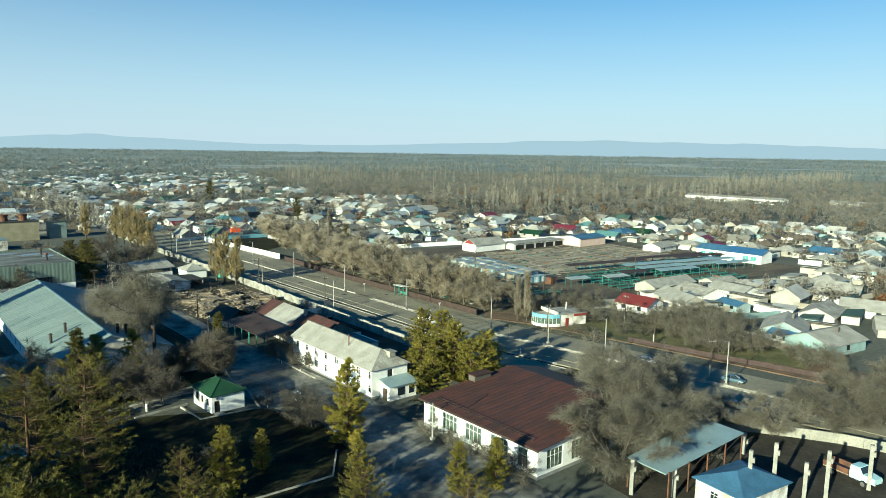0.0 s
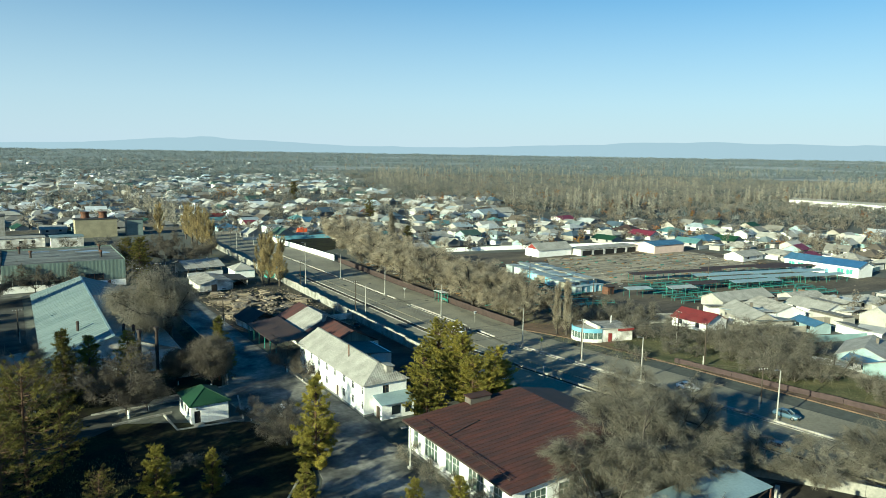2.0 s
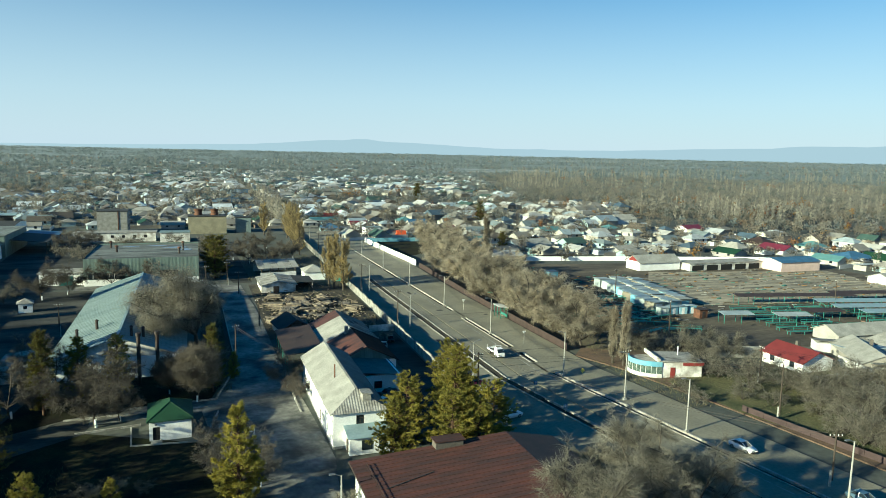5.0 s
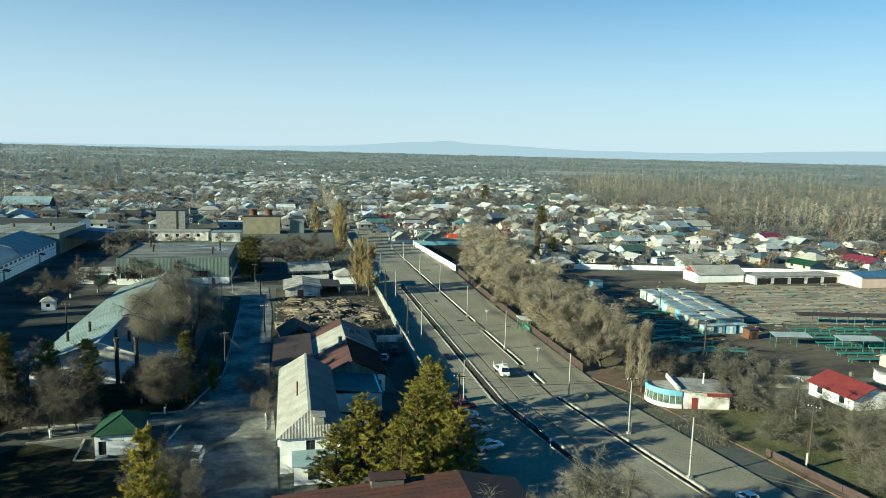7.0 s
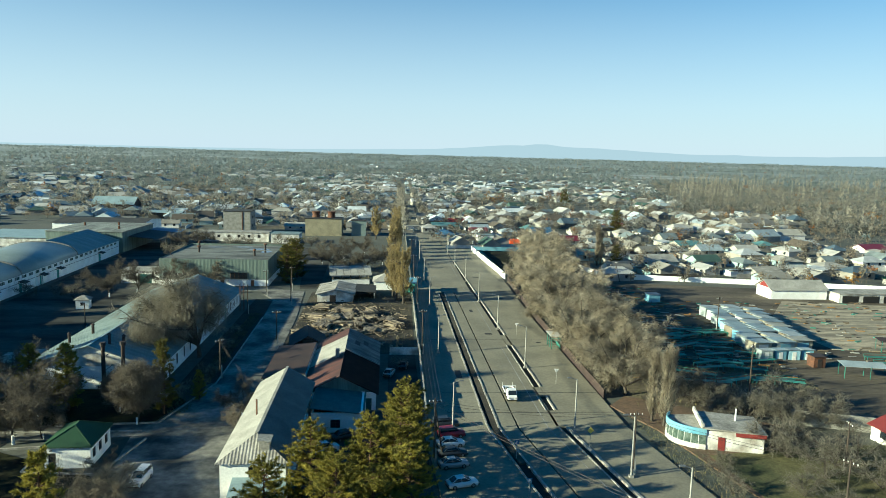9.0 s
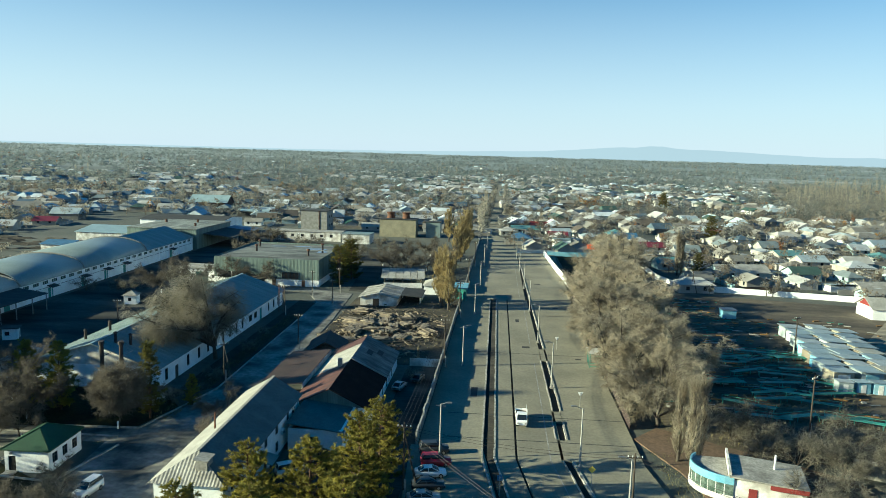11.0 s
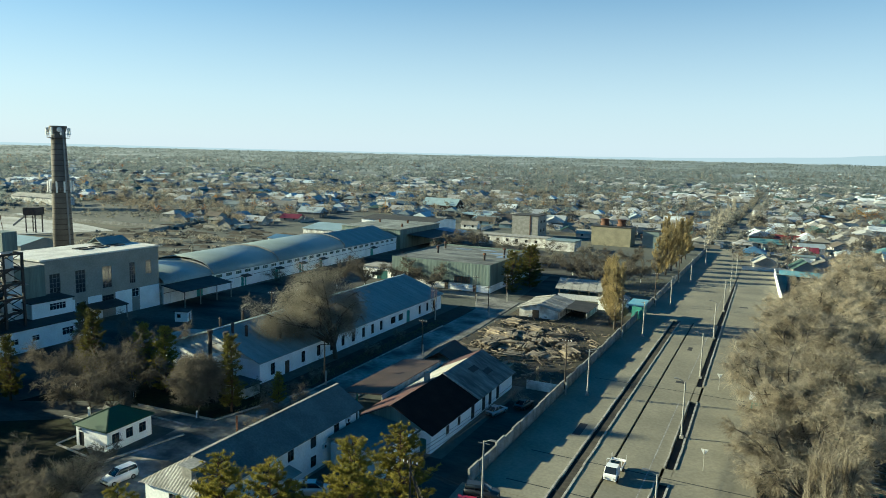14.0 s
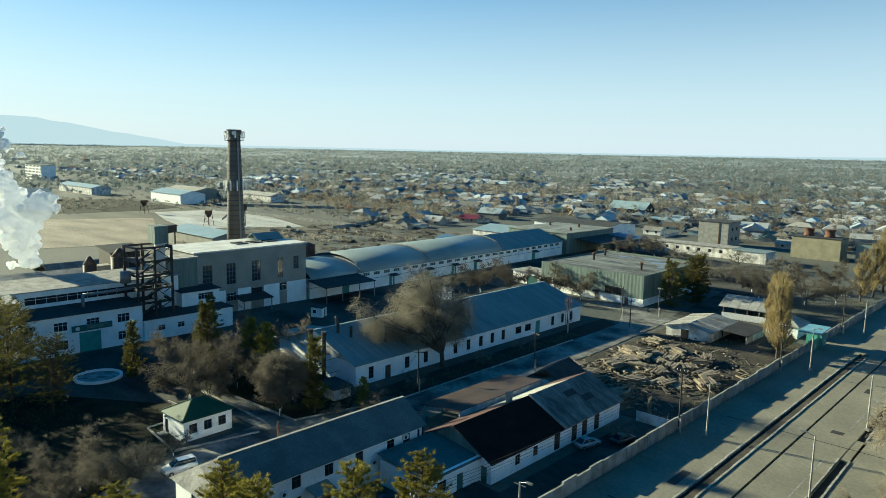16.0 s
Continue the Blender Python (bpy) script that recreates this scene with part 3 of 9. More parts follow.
for i in range(_n + 1):
    b = -180 + 360 * i / _n
    h = float(np.interp(b, [p[0] for p in HILLS], [p[1] for p in HILLS]))
    h += (noise.noise((b * 0.35, 3.1, 0)) * 0.5 + noise.noise((b * 1.1, 7.7, 0)) * 0.25) * max(0, h - 45) * 0.35
    s, c = math.sin(radians(b)), math.cos(radians(b))
    hm.v += [(4800 * s, 4800 * c, -2), (4825 * s, 4825 * c, h * 0.55), (4850 * s, 4850 * c, h * 1.03)]
for i in range(_n):
    o = 3 * i
    hm.f += [(o, o + 3, o + 4, o + 1), (o + 1, o + 4, o + 5, o + 2)]
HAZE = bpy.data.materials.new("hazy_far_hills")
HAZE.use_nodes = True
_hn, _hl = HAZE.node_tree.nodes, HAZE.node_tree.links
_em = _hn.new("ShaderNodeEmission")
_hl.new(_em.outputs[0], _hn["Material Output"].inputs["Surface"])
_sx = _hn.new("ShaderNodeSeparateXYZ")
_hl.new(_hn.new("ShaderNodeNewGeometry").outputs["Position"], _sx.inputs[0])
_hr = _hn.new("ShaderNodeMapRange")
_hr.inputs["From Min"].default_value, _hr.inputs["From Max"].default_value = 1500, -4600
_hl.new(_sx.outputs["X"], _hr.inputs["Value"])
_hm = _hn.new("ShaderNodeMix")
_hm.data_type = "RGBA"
# haze tone, slightly brighter towards the sunward west
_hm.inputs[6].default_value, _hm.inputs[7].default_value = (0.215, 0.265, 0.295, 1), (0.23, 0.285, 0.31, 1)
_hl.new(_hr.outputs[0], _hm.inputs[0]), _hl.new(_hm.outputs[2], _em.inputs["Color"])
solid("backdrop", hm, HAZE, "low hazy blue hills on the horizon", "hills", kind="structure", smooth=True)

road = MB()
wall_x = lambda y: 96.6 + (y - 150) * 0.012
# west carriageway between the factory wall and the first ditch
west_edge = lambda y: min(105.7 + bend(y), float(np.interp(y, [30, 40, 52, 60, 88, 100, 128], [125, 119, 112.5, 106, 101, 97, 95.5])))
strip(road, west_edge, lambda y: 106.2 + bend(y), [-140, -60, 0, 30, 40, 52, 60, 74, 88, 100, 127.9], 0.30)
strip(road, lambda y: wall_x(y) + 0.3, lambda y: 106.2, [128, 160, 200, 236], 0.30)
strip(road, lambda y: wall_x(y) + 0.3, lambda y: 116.6, [236, 300, 400], 0.30)
# strip between ditches and the east carriageway
strip(road, lambda y: 108.0 + bend(y), lambda y: 110.95 + bend(y), [-140, 0, 60, 100, 125, 160, 200, 236], 0.30)
strip(road, lambda y: 111.3 + bend(y), lambda y: 117.9 + bend(y) - max(0, y - 150) * 0.010, [-140, 0, 60, 100, 125, 160, 200, 236], 0.30)
for ya, yb in ((174, 183), (140, 144.6), (125.5, 132.5)):
    strip(road, lambda y: 117.5, lambda y: 119.0, [ya, yb], 0.30)
# side road east of the ditch, wide in front of the market fence
strip(road, lambda y: 119.0 + bend(y) - max(0, y - 150) * 0.012, lambda y: 129.2 + bend(y) * 0.98 + max(0, y - 200) * 0.03, [-140, 0, 60, 90, 125, 160, 200, 240, 300, 335, 400], 0.30)
# onwards through the town
strip(road, lambda y: 102.6 + (y - 400) * 0.01, lambda y: 109.4 + (y - 400) * 0.01, [400, 700, 1050], 0.12)
solid("road", road, ASPHALT, "sun-bleached grey asphalt street with worn edges", "road", kind="structure")

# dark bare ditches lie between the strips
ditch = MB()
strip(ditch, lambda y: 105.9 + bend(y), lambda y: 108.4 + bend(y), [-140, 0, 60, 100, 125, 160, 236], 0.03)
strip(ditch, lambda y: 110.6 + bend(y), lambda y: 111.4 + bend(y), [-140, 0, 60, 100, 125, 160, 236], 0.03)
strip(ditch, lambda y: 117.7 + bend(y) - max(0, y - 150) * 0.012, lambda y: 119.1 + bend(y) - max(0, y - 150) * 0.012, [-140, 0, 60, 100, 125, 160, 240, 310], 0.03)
solid("ditch", ditch, DITCH, "dark roadside ditch between the street strips", "ditch", kind="structure")

verge = MB()
strip(verge, lambda y: 106.85 + bend(y), lambda y: 108.0 + bend(y), [112, 125, 160, 236], 0.26)
solid("verge", verge, DIRT, "narrow strip of brown earth beside the ditch", "verge", kind="structure")


def kerb_line(xf, y0, y1, step=3.0, w=0.28, h=0.42, group=""):
    """A run of kerb stones, each slightly out of line."""
    k = thing("kerb", xf(y0), y0, 0, 0, "whitewashed concrete kerb beside the ditch, chipped", "kerb", group)
    rng = random.Random(int(y0 * 7 + xf(y0)))
    y = y0
    while y < y1 - 0.2:
        e = min(y + step, y1)
        d = rng.uniform(-0.04, 0.04)
        m = MB()
        a, b = xf(y) - xf(y0), xf(e) - xf(y0)
        m.add([(a + d, y - y0, 0), (a + w + d, y - y0, 0), (b + w + d, e - y0 - 0.05, 0), (b + d, e - y0 - 0.05, 0)] +
              [(a + d, y - y0, h), (a + w + d, y - y0, h), (b + w + d, e - y0 - 0.05, h), (b + d, e - y0 - 0.05, h)],
              [(0, 3, 2, 1), (4, 5, 6, 7), (0, 1, 5, 4), (1, 2, 6, 5), (2, 3, 7, 6), (3, 0, 4, 7)])
        part("kerb_stone", m, KERB, k)
        y = e
    return k


kerb_line(lambda y: 105.95 + bend(y), 40, 176, group="street kerbs")
kerb_line(lambda y: 105.95, 178, 234, group="street kerbs")
kerb_line(lambda y: 107.8 + bend(y), 95, 234, group="street kerbs")
kerb_line(lambda y: 118.95 + bend(y) - max(0, y - 150) * 0.012, 184, 308, group="street kerbs")
kerb_line(lambda y: 118.95 - max(0, y - 150) * 0.012, 145, 174, group="street kerbs")
kerb_line(lambda y: 118.95 + bend(y), 20, 125, w=0.4, group="street kerbs")
kerb_line(lambda y: 117.65 + bend(y), 20, 125, w=0.22, group="street kerbs")
kerb_line(lambda y: 117.6 - max(0, y - 150) * 0.012, 145, 174, w=0.2, group="street kerbs")
kerb_line(lambda y: 118.9, 132.8, 139.8, group="street kerbs")
kerb_line(lambda y: 117.2, 132.8, 139.8, w=0.2, group="street kerbs")

# painted lines and patches on the asphalt
ln = MB()
strip(ln, lambda y: 115.9 + bend(y), lambda y: 116.08 + bend(y), [60, 100, 125, 172], 0.306, 0.29)
strip(ln, lambda y: 115.7, lambda y: 115.88, [186, 236], 0.306, 0.29)
strip(ln, lambda y: 114.9, lambda y: 115.05, [240, 300], 0.306, 0.29)
solid("road_marking", ln, LINE_W, "faded white edge line on the asphalt", "road marking", kind="structure")
pt = MB()
for x, y, w, l in ((113.9, 183.5, 1.7, 1.4), (124, 226, 1.5, 1.2), (120.5, 263, 2.2, 1.4), (103.5, 150, 1.2, 5), (113, 208, 0.9, 3.0), (125, 176, 1.2, 0.9)):
    pt.box(x, y, 0.29, x + w, y + l, 0.306)
# thin bands across the street paint in pole and cable shadows
for y in (178.6, 141.5, 131.5):
    pt.box(100, y, 0.29, 129, y + 0.22, 0.304)
solid("asphalt_patch", pt, PATCH, "dark repaired patches and painted shadow bands on the asphalt", "asphalt patch", kind="structure")

# factory ground
sheet("yard_drive", [(69, 98), (68.4, 116), (66.6, 150), (66.0, 200), (64, 236), (52, 241), (15, 243), (15, 237), (50, 236), (56.5, 222), (57.4, 197), (57.8, 149), (53, 128), (34, 126.5), (34, 121.5), (51, 123), (52.5, 110), (57, 98.5), (54.5, 84), (47.5, 70), (44, 60), (68, 56), (68, 92)], 0.10, DRIVE, "cracked patched asphalt of the factory drive, mottled for tree shade", "drive")
sheet("factory_yard", [(-8, 60), (30, 92), (34, 121), (30, 128), (22, 140), (22, 236), (-16, 240), (-16, 182), (-5, 150), (-5, 100)], 0.05, ASPHALT_DAPPLED, "dark worn asphalt of the factory yard", "yard")
sheet("north_yard", [(-16, 240), (16, 240), (16, 284), (58, 284), (62, 240), (68, 240), (66, 330), (20, 352), (-20, 345)], 0.05, ASPHALT_DAPPLED, "dark asphalt yard behind the halls", "yard")
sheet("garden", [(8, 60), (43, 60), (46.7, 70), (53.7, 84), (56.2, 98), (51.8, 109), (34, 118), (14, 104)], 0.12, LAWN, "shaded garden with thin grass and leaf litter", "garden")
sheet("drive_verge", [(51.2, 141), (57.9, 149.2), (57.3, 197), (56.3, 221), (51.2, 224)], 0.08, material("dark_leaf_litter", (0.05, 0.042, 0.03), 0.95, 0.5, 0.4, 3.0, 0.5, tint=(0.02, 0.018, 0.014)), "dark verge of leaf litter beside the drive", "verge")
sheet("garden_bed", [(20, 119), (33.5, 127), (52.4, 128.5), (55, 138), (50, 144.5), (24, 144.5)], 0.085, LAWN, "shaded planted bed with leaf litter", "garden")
sheet("car_court", [(78.5, 100), (95.9, 100), (95.9, 167), (90, 167), (90, 133), (78.5, 133)], 0.08, ASPHALT_DAPPLED, "dark asphalt court between office and wall", "yard")
sheet("timber_yard", [(66.5, 166), (96, 168), (97, 236), (66.5, 236)], 0.06, DIRT, "bare earth of the timber yard", "yard")
sheet("verge_east", [(129.5, 135), (134, 124), (140, 95), (148, 40), (160, 40), (158, 124), (134, 140)], 0.22, DIRT_RED, "reddish bare earth strip beside the road", "verge")
sheet("scrub_plot", [(140, 96), (150, 60), (176, 60), (176, 118), (150, 116), (138, 114)], 0.25, DRYGRASS, "dry scrub grass plot with patches of green", "verge")
sheet("market_ground", [(134, 132), (176, 128), (300, 118), (300, 235), (170, 258), (134, 250)], 0.04, material("trodden_earth", (0.16, 0.13, 0.09), 0.95, 0.5, 0.10, 1.2, 0.5, tint=(0.06, 0.05, 0.038), stretch=(0.4, 1.6, 1)), "dark trodden earth of the market square", "ground")
sheet("market_square", [(196, 172), (284, 160), (292, 215), (216, 228), (196, 200)], 0.08, material("market_paving", (0.50, 0.43, 0.31), 0.95, 0.5, 0.16, 1.2, 0.4, tint=(0.17, 0.15, 0.115), stretch=(0.35, 2.2, 1)), "worn paved market square with litter", "pavement")
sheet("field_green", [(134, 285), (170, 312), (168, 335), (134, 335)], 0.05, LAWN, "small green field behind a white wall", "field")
# yard soil is darkened to paint in the shade of its trees
sheet("south_yard", [(70, 10), (130, 10), (124, 36), (108, 52), (76, 56)], 0.05, material("shaded_yard_soil", (0.06, 0.05, 0.038), 0.95, 0.5, 0.25, 1.5, 0.5, tint=(0.022, 0.02, 0.016)), "soil yard with concrete columns, darkened for tree shade", "yard")
sheet("scraped_field", [(-300, 158), (-256, 246), (-150, 202), (-168, 148)], 0.09, material("tan_scraped_earth", (0.40, 0.33, 0.24), 0.95, 0.45, 0.05, 0.9, 0.3, tint=(0.22, 0.18, 0.13), stretch=(0.6, 1.8, 1)), "tan scraped earth with vehicle tracks", "field")
sheet("salt_patch", [(-290, 262), (-284, 316), (-222, 303), (-168, 288), (-196, 236), (-240, 246)], 0.10, material("white_salt_crust", (0.60, 0.60, 0.57), 0.9, 0.35, 0.06, 0.8, 0.2, tint=(0.36, 0.35, 0.31), stretch=(0.5, 1.6, 1)), "whitish salt-crusted ground", "field")
sheet("west_field", [(-430, 178), (-318, 150), (-304, 262), (-316, 292), (-412, 292)], 0.07, LAWN, "dull green winter field", "field")
sheet("storage_field", [(-300, 205), (-95, 190), (-80, 215), (-152, 296), (-272, 318), (-300, 290)], 0.05, SALT, "pale scraped ground of an open storage field", "field")
# ---- the office: white two-storey block ----
def office():
    x0, y0, x1, y1, H = 69.2, 101.8, 77.3, 132.0, 5.7
    w, l = x1 - x0, y1 - y0
    b = thing("office_building", (x0 + x1) / 2, (y0 + y1) / 2, 0, 0, "white two-storey office with a pale slate roof", "building")
    up_w = spaced(8, 1.6, 3.9, 1.2, 3.6, 5.0, "w", 2, 1, FRAME_W)
    lo_w = spaced(4, 1.6, 3.9, 1.2, 1.0, 2.5, "w", 2, 1, FRAME_W) + spaced(3, 21.1, 3.9, 1.2, 1.0, 2.5, "w", 2, 1, FRAME_W) + [(18.4, 19.5, 0, 2.3, "d", FRAME_B)]
    up_e = [(u, u + 1.25, 3.5, 4.95, "w", 2, 1, FRAME_B) for u in (2.4, 9.6, 14.2, 18.8, 24.0, 26.8, 29.4)]
    lo_e = [(u, u + 1.25, 0.9, 2.4, "w", 2, 1, FRAME_B) for u in (2.4, 9.6, 18.8, 25.0)] + [(13.8, 15.2, 0, 2.3, "d", FRAME_B)]
    so = [(3.5, 4.7, 3.5, 4.9, "w", 2, 1, FRAME_B)]
    four_walls(b, w, l, H, WHITE, dict(west=up_w + lo_w, east=up_e + lo_e, south=so))
    part("plinth", MB().box(-w / 2 - 0.05, -l / 2 - 0.05, 0, w / 2 + 0.05, l / 2 + 0.05, 0.35), PLINTH, b)
    part("floor_slab", MB().box(-w / 2 + 0.35, -l / 2 + 0.35, 3.0, w / 2 - 0.35, l / 2 - 0.35, 3.2), CONCRETE, b)
    # roof: long gable, with the south end hipped in corrugated sheets
    R, ys = 8.15, -l / 2 + 2.9
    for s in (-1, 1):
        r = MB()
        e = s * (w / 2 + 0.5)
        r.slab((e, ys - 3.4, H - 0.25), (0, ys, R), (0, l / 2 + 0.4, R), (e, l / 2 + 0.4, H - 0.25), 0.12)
        # the sun-averted east slope has its shade painted in as darker slate
        part("roof_slope", r, SLATE if s < 0 else SLATE_SHADE, b, "pale weathered slate" if s < 0 else "slate darkened for the shaded slope")
    part("gable", MB().add([(-w / 2, l / 2 - 0.3, H), (w / 2, l / 2 - 0.3, H), (0, l / 2 - 0.3, R - 0.15), (-w / 2, l / 2, H), (w / 2, l / 2, H), (0, l / 2, R - 0.15)],
                           [(0, 1, 2), (5, 4, 3), (0, 3, 4, 1), (1, 4, 5, 2), (2, 5, 3, 0)]), WHITE, b)
    c = MB()
    n = 44
    for i in range(n):
        xa, xb = -w / 2 - 0.5 + (w + 1) * i / n, -w / 2 - 0.5 + (w + 1) * (i + 1) / n
        za, zb = (0.06 if i % 2 else 0.0), (0.0 if i % 2 else 0.06)
        ta, tb = 1 - abs(xa) / (w / 2 + 0.5), 1 - abs(xb) / (w / 2 + 0.5)
        yl = -l / 2 - 0.5
        pt = lambda x, t, z: (x, yl + (ys - yl) * t, H - 0.25 + (R - H + 0.25) * t + z)
        c.add([(xa, yl, H - 0.24 + za), (xb, yl, H - 0.24 + zb), pt(xb, tb, zb + 0.01), pt(xa, ta, za + 0.01)], [(0, 1, 2, 3)])
    part("hip", c, SLATE_OLD, b, "corrugated slate hip end")
    part("ridge_cap", MB().bar((0, ys, R + 0.03), (0, l / 2 + 0.4, R + 0.03), 0.4, 0.08), SLATE, b)
    d = part("dormer", MB().box(0.6, -l / 2 + 0.9, H + 0.2, 1.9, -l / 2 + 2.6, R - 0.3), SLATE_OLD, b, "small boxy roof dormer")
    part("dormer_roof", MB().slab((0.4, -l / 2 + 0.6, R - 0.1), (2.1, -l / 2 + 0.6, R - 0.25), (2.1, -l / 2 + 2.8, R - 0.25), (0.4, -l / 2 + 2.8, R - 0.1), 0.1), SLATE_OLD, d)
    part("vent_pipe", MB().tube((-1.6, -3.5, 7.0), (-1.6, -3.5, 9.4), 0.12, n=8), RUST, b)
    # entrance porch at the south end
    p = part("porch", MB().box(-2.2, -l / 2 - 3.0, 0, 3.9, -l / 2 - 0.01, 2.75), WHITE, b, "white entrance porch")
    part("porch_roof", MB().slab((-2.5, -l / 2 - 3.4, 2.75), (4.2, -l / 2 - 3.4, 2.75), (4.2, -l / 2 + 0.0, 3.55), (-2.5, -l / 2 + 0.0, 3.55), 0.1), TIN_CANOPY, p)
    part("porch_door", MB().box(-2.25, -l / 2 - 2.2, 0.0, -2.19, -l / 2 - 1.0, 2.1), FRAME_B, p)
    part("porch_window", MB().box(-0.4, -l / 2 - 3.05, 0.7, 1.2, -l / 2 - 2.99, 2.2), GLASS, p)
    part("porch_window", MB().box(2.2, -l / 2 - 3.05, 0.7, 3.3, -l / 2 - 2.99, 2.2), GLASS, p)
    # canopy over the east door, outdoor units of air conditioners
    k = part("door_canopy", MB().slab((w / 2, -3.6, 3.2), (w / 2 + 1.9, -3.6, 2.7), (w / 2 + 1.9, -0.6, 2.7), (w / 2, -0.6, 3.2), 0.1), TIN_BLUE, b)
    part("canopy_post", MB().box(w / 2 + 1.6, -3.5, 0, w / 2 + 1.75, -3.35, 2.7), STEEL_DARK, k)
    for u, z in ((8.0, 3.2), (26.6, 4.4), (21.2, 2.7)):
        a = part("air_conditioner", MB().box(w / 2, -l / 2 + u, z, w / 2 + 0.35, -l / 2 + u + 0.85, z + 0.6), FRAME_W, b, "white air conditioner outdoor unit")
        part("fan_grille", MB().tube((w / 2 + 0.34, -l / 2 + u + 0.35, z + 0.3), (w / 2 + 0.37, -l / 2 + u + 0.35, z + 0.3), 0.22, n=12), DARK, a)
    for u in (7.2, 12.6, 20.5, 28.1):
        a = part("air_conditioner", MB().box(-w / 2 - 0.32, l / 2 - u, 3.3, -w / 2, l / 2 - u + 0.85, 3.9), FRAME_W, b)
    return b


office()


# ---- low link building and timber warehouse behind the office ----
def annex():
    b = thing("annex", 82.0, 129.0, 0, 0, "white single-storey annex with a flat tin roof", "building")
    four_walls(b, 8.0, 10.0, 3.3, WHITE, dict(south=[(3.0, 4.5, 0.8, 2.2, "w", 2, 1, FRAME_B)], east=[(2.0, 3.6, 0.8, 2.3, "w", 3, 1, FRAME_B), (5.5, 6.7, 0, 2.2, "d", TEAL_DARK)]))
    # east-falling roof, in the slate toned for shade
    part("roof", MB().slab((-4.2, -5.3, 4.2), (4.3, -5.3, 3.2), (4.3, 5.0, 3.2), (-4.2, 5.0, 4.2), 0.12), SLATE_SHADE, b)


annex()


def warehouse():
    x0, y0, x1, y1, H, R = 75.6, 133.8, 87.9, 166.0, 3.2, 6.2
    w, l = x1 - x0, y1 - y0
    b = thing("warehouse", (x0 + x1) / 2, (y0 + y1) / 2, 0, 0, "long white warehouse with patched red and grey roof", "building")
    e = [(u, u + 1.1, 0.9, 2.3, "w", 2, 1, FRAME_B) for u in (5.0, 9.0)] + [(u, u + 1.5, 0.1, 2.7, "d", DARK) for u in (14.0, 18.4, 21.2, 24.6)]
    s = [(8.0, 10.0, 0.9, 2.4, "w", 3, 1, FRAME_B), (10.6, 11.6, 0.0, 2.1, "d", TEAL_DARK)]
    four_walls(b, w, l, H, WHITE, dict(east=e, south=s))
    gables(b, -w / 2, -l / 2, w / 2, l / 2, H, R, "y", CORR_GREEN, "weathered blue-green boarded gable")
    ys = -l / 2 - 0.5
    k = (R - H) / (w / 2)

    def west(ya, yb, mat, label):
        m = MB().slab((-w / 2 - 0.5, ya, H - k * 0.5), (0, ya, R), (0, yb, R), (-w / 2 - 0.5, yb, H - k * 0.5), 0.12)
        part("roof_sheet", m, mat, b, label)

    def east(ya, yb, mat, label):
        m = MB().slab((0.02, ya, R), (w / 2 + 0.5, ya, H - k * 0.5), (w / 2 + 0.5, yb, H - k * 0.5), (0.02, yb, R), 0.12)
        part("roof_sheet", m, mat, b, label)
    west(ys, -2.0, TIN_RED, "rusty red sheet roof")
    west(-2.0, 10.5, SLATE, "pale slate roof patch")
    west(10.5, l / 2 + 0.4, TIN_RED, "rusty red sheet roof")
    # sun-averted south half of the east slope, its shade painted in
    east(ys, 0.0, TIN_SHADE, "black-brown sheet roof darkened for its shade")
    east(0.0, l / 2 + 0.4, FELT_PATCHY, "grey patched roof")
    part("parapet", MB().bar((0, 0, R + 0.05), (w / 2 + 0.5, 0, H - k * 0.5 + 0.1), 0.35, 0.3), CONCRETE, b)
    part("chimney", MB().box(-1.6, -3.5, 4.6, -0.9, -2.8, 7.1), CONCRETE, b)
    for u, v in ((1.6, 6.5), (3.2, 9.0)):
        part("skylight", MB().slab((u, v, R - k * u + 0.06), (u + 1.0, v, R - k * (u + 1.0) + 0.06), (u + 1.0, v + 2.6, R - k * (u + 1.0) + 0.06), (u, v + 2.6, R - k * u + 0.06), 0.05), TIN_DARK, b)
    # open brown shed on posts along the west side
    s = thing("open_shed", 71.6, 151.5, 0, 0, "open lean-to shed with a brown tin roof on green posts", "shed")
    part("roof", MB().slab((-4.4, -9.6, 3.0), (3.4, -9.6, 3.9), (3.4, 11.5, 3.9), (-4.4, 11.5, 3.0), 0.12), TIN_BROWN, s)
    for i in range(6):
        part("post", MB().box(-4.1, -9.2 + i * 4.0, 0, -3.9, -9.0 + i * 4.0, 3.0), MKT_GREEN, s)
    part("beam", MB().box(-4.12, -9.4, 2.75, -3.88, 11.3, 2.95), WOOD_DARK, s)
    part("back_wall", MB().box(3.3, -9.4, 0, 3.5, 11.3, 3.8), WHITE_OLD, s)
    # ruined low gable north of it
    q = thing("ruined_shed", 72.2, 171.5, 0, 8, "half-collapsed dark tin gable shed", "shed")
    part("wall", MB().box(-3.6, -4.4, 0, 3.6, 4.4, 2.2), WHITE_OLD, q)
    r = MB()
    gable_roof(r, -3.6, -4.4, 3.6, 4.4, 2.2, 4.3, "y", 0.5)
    part("roof", r, TIN_DARK, q)


warehouse()


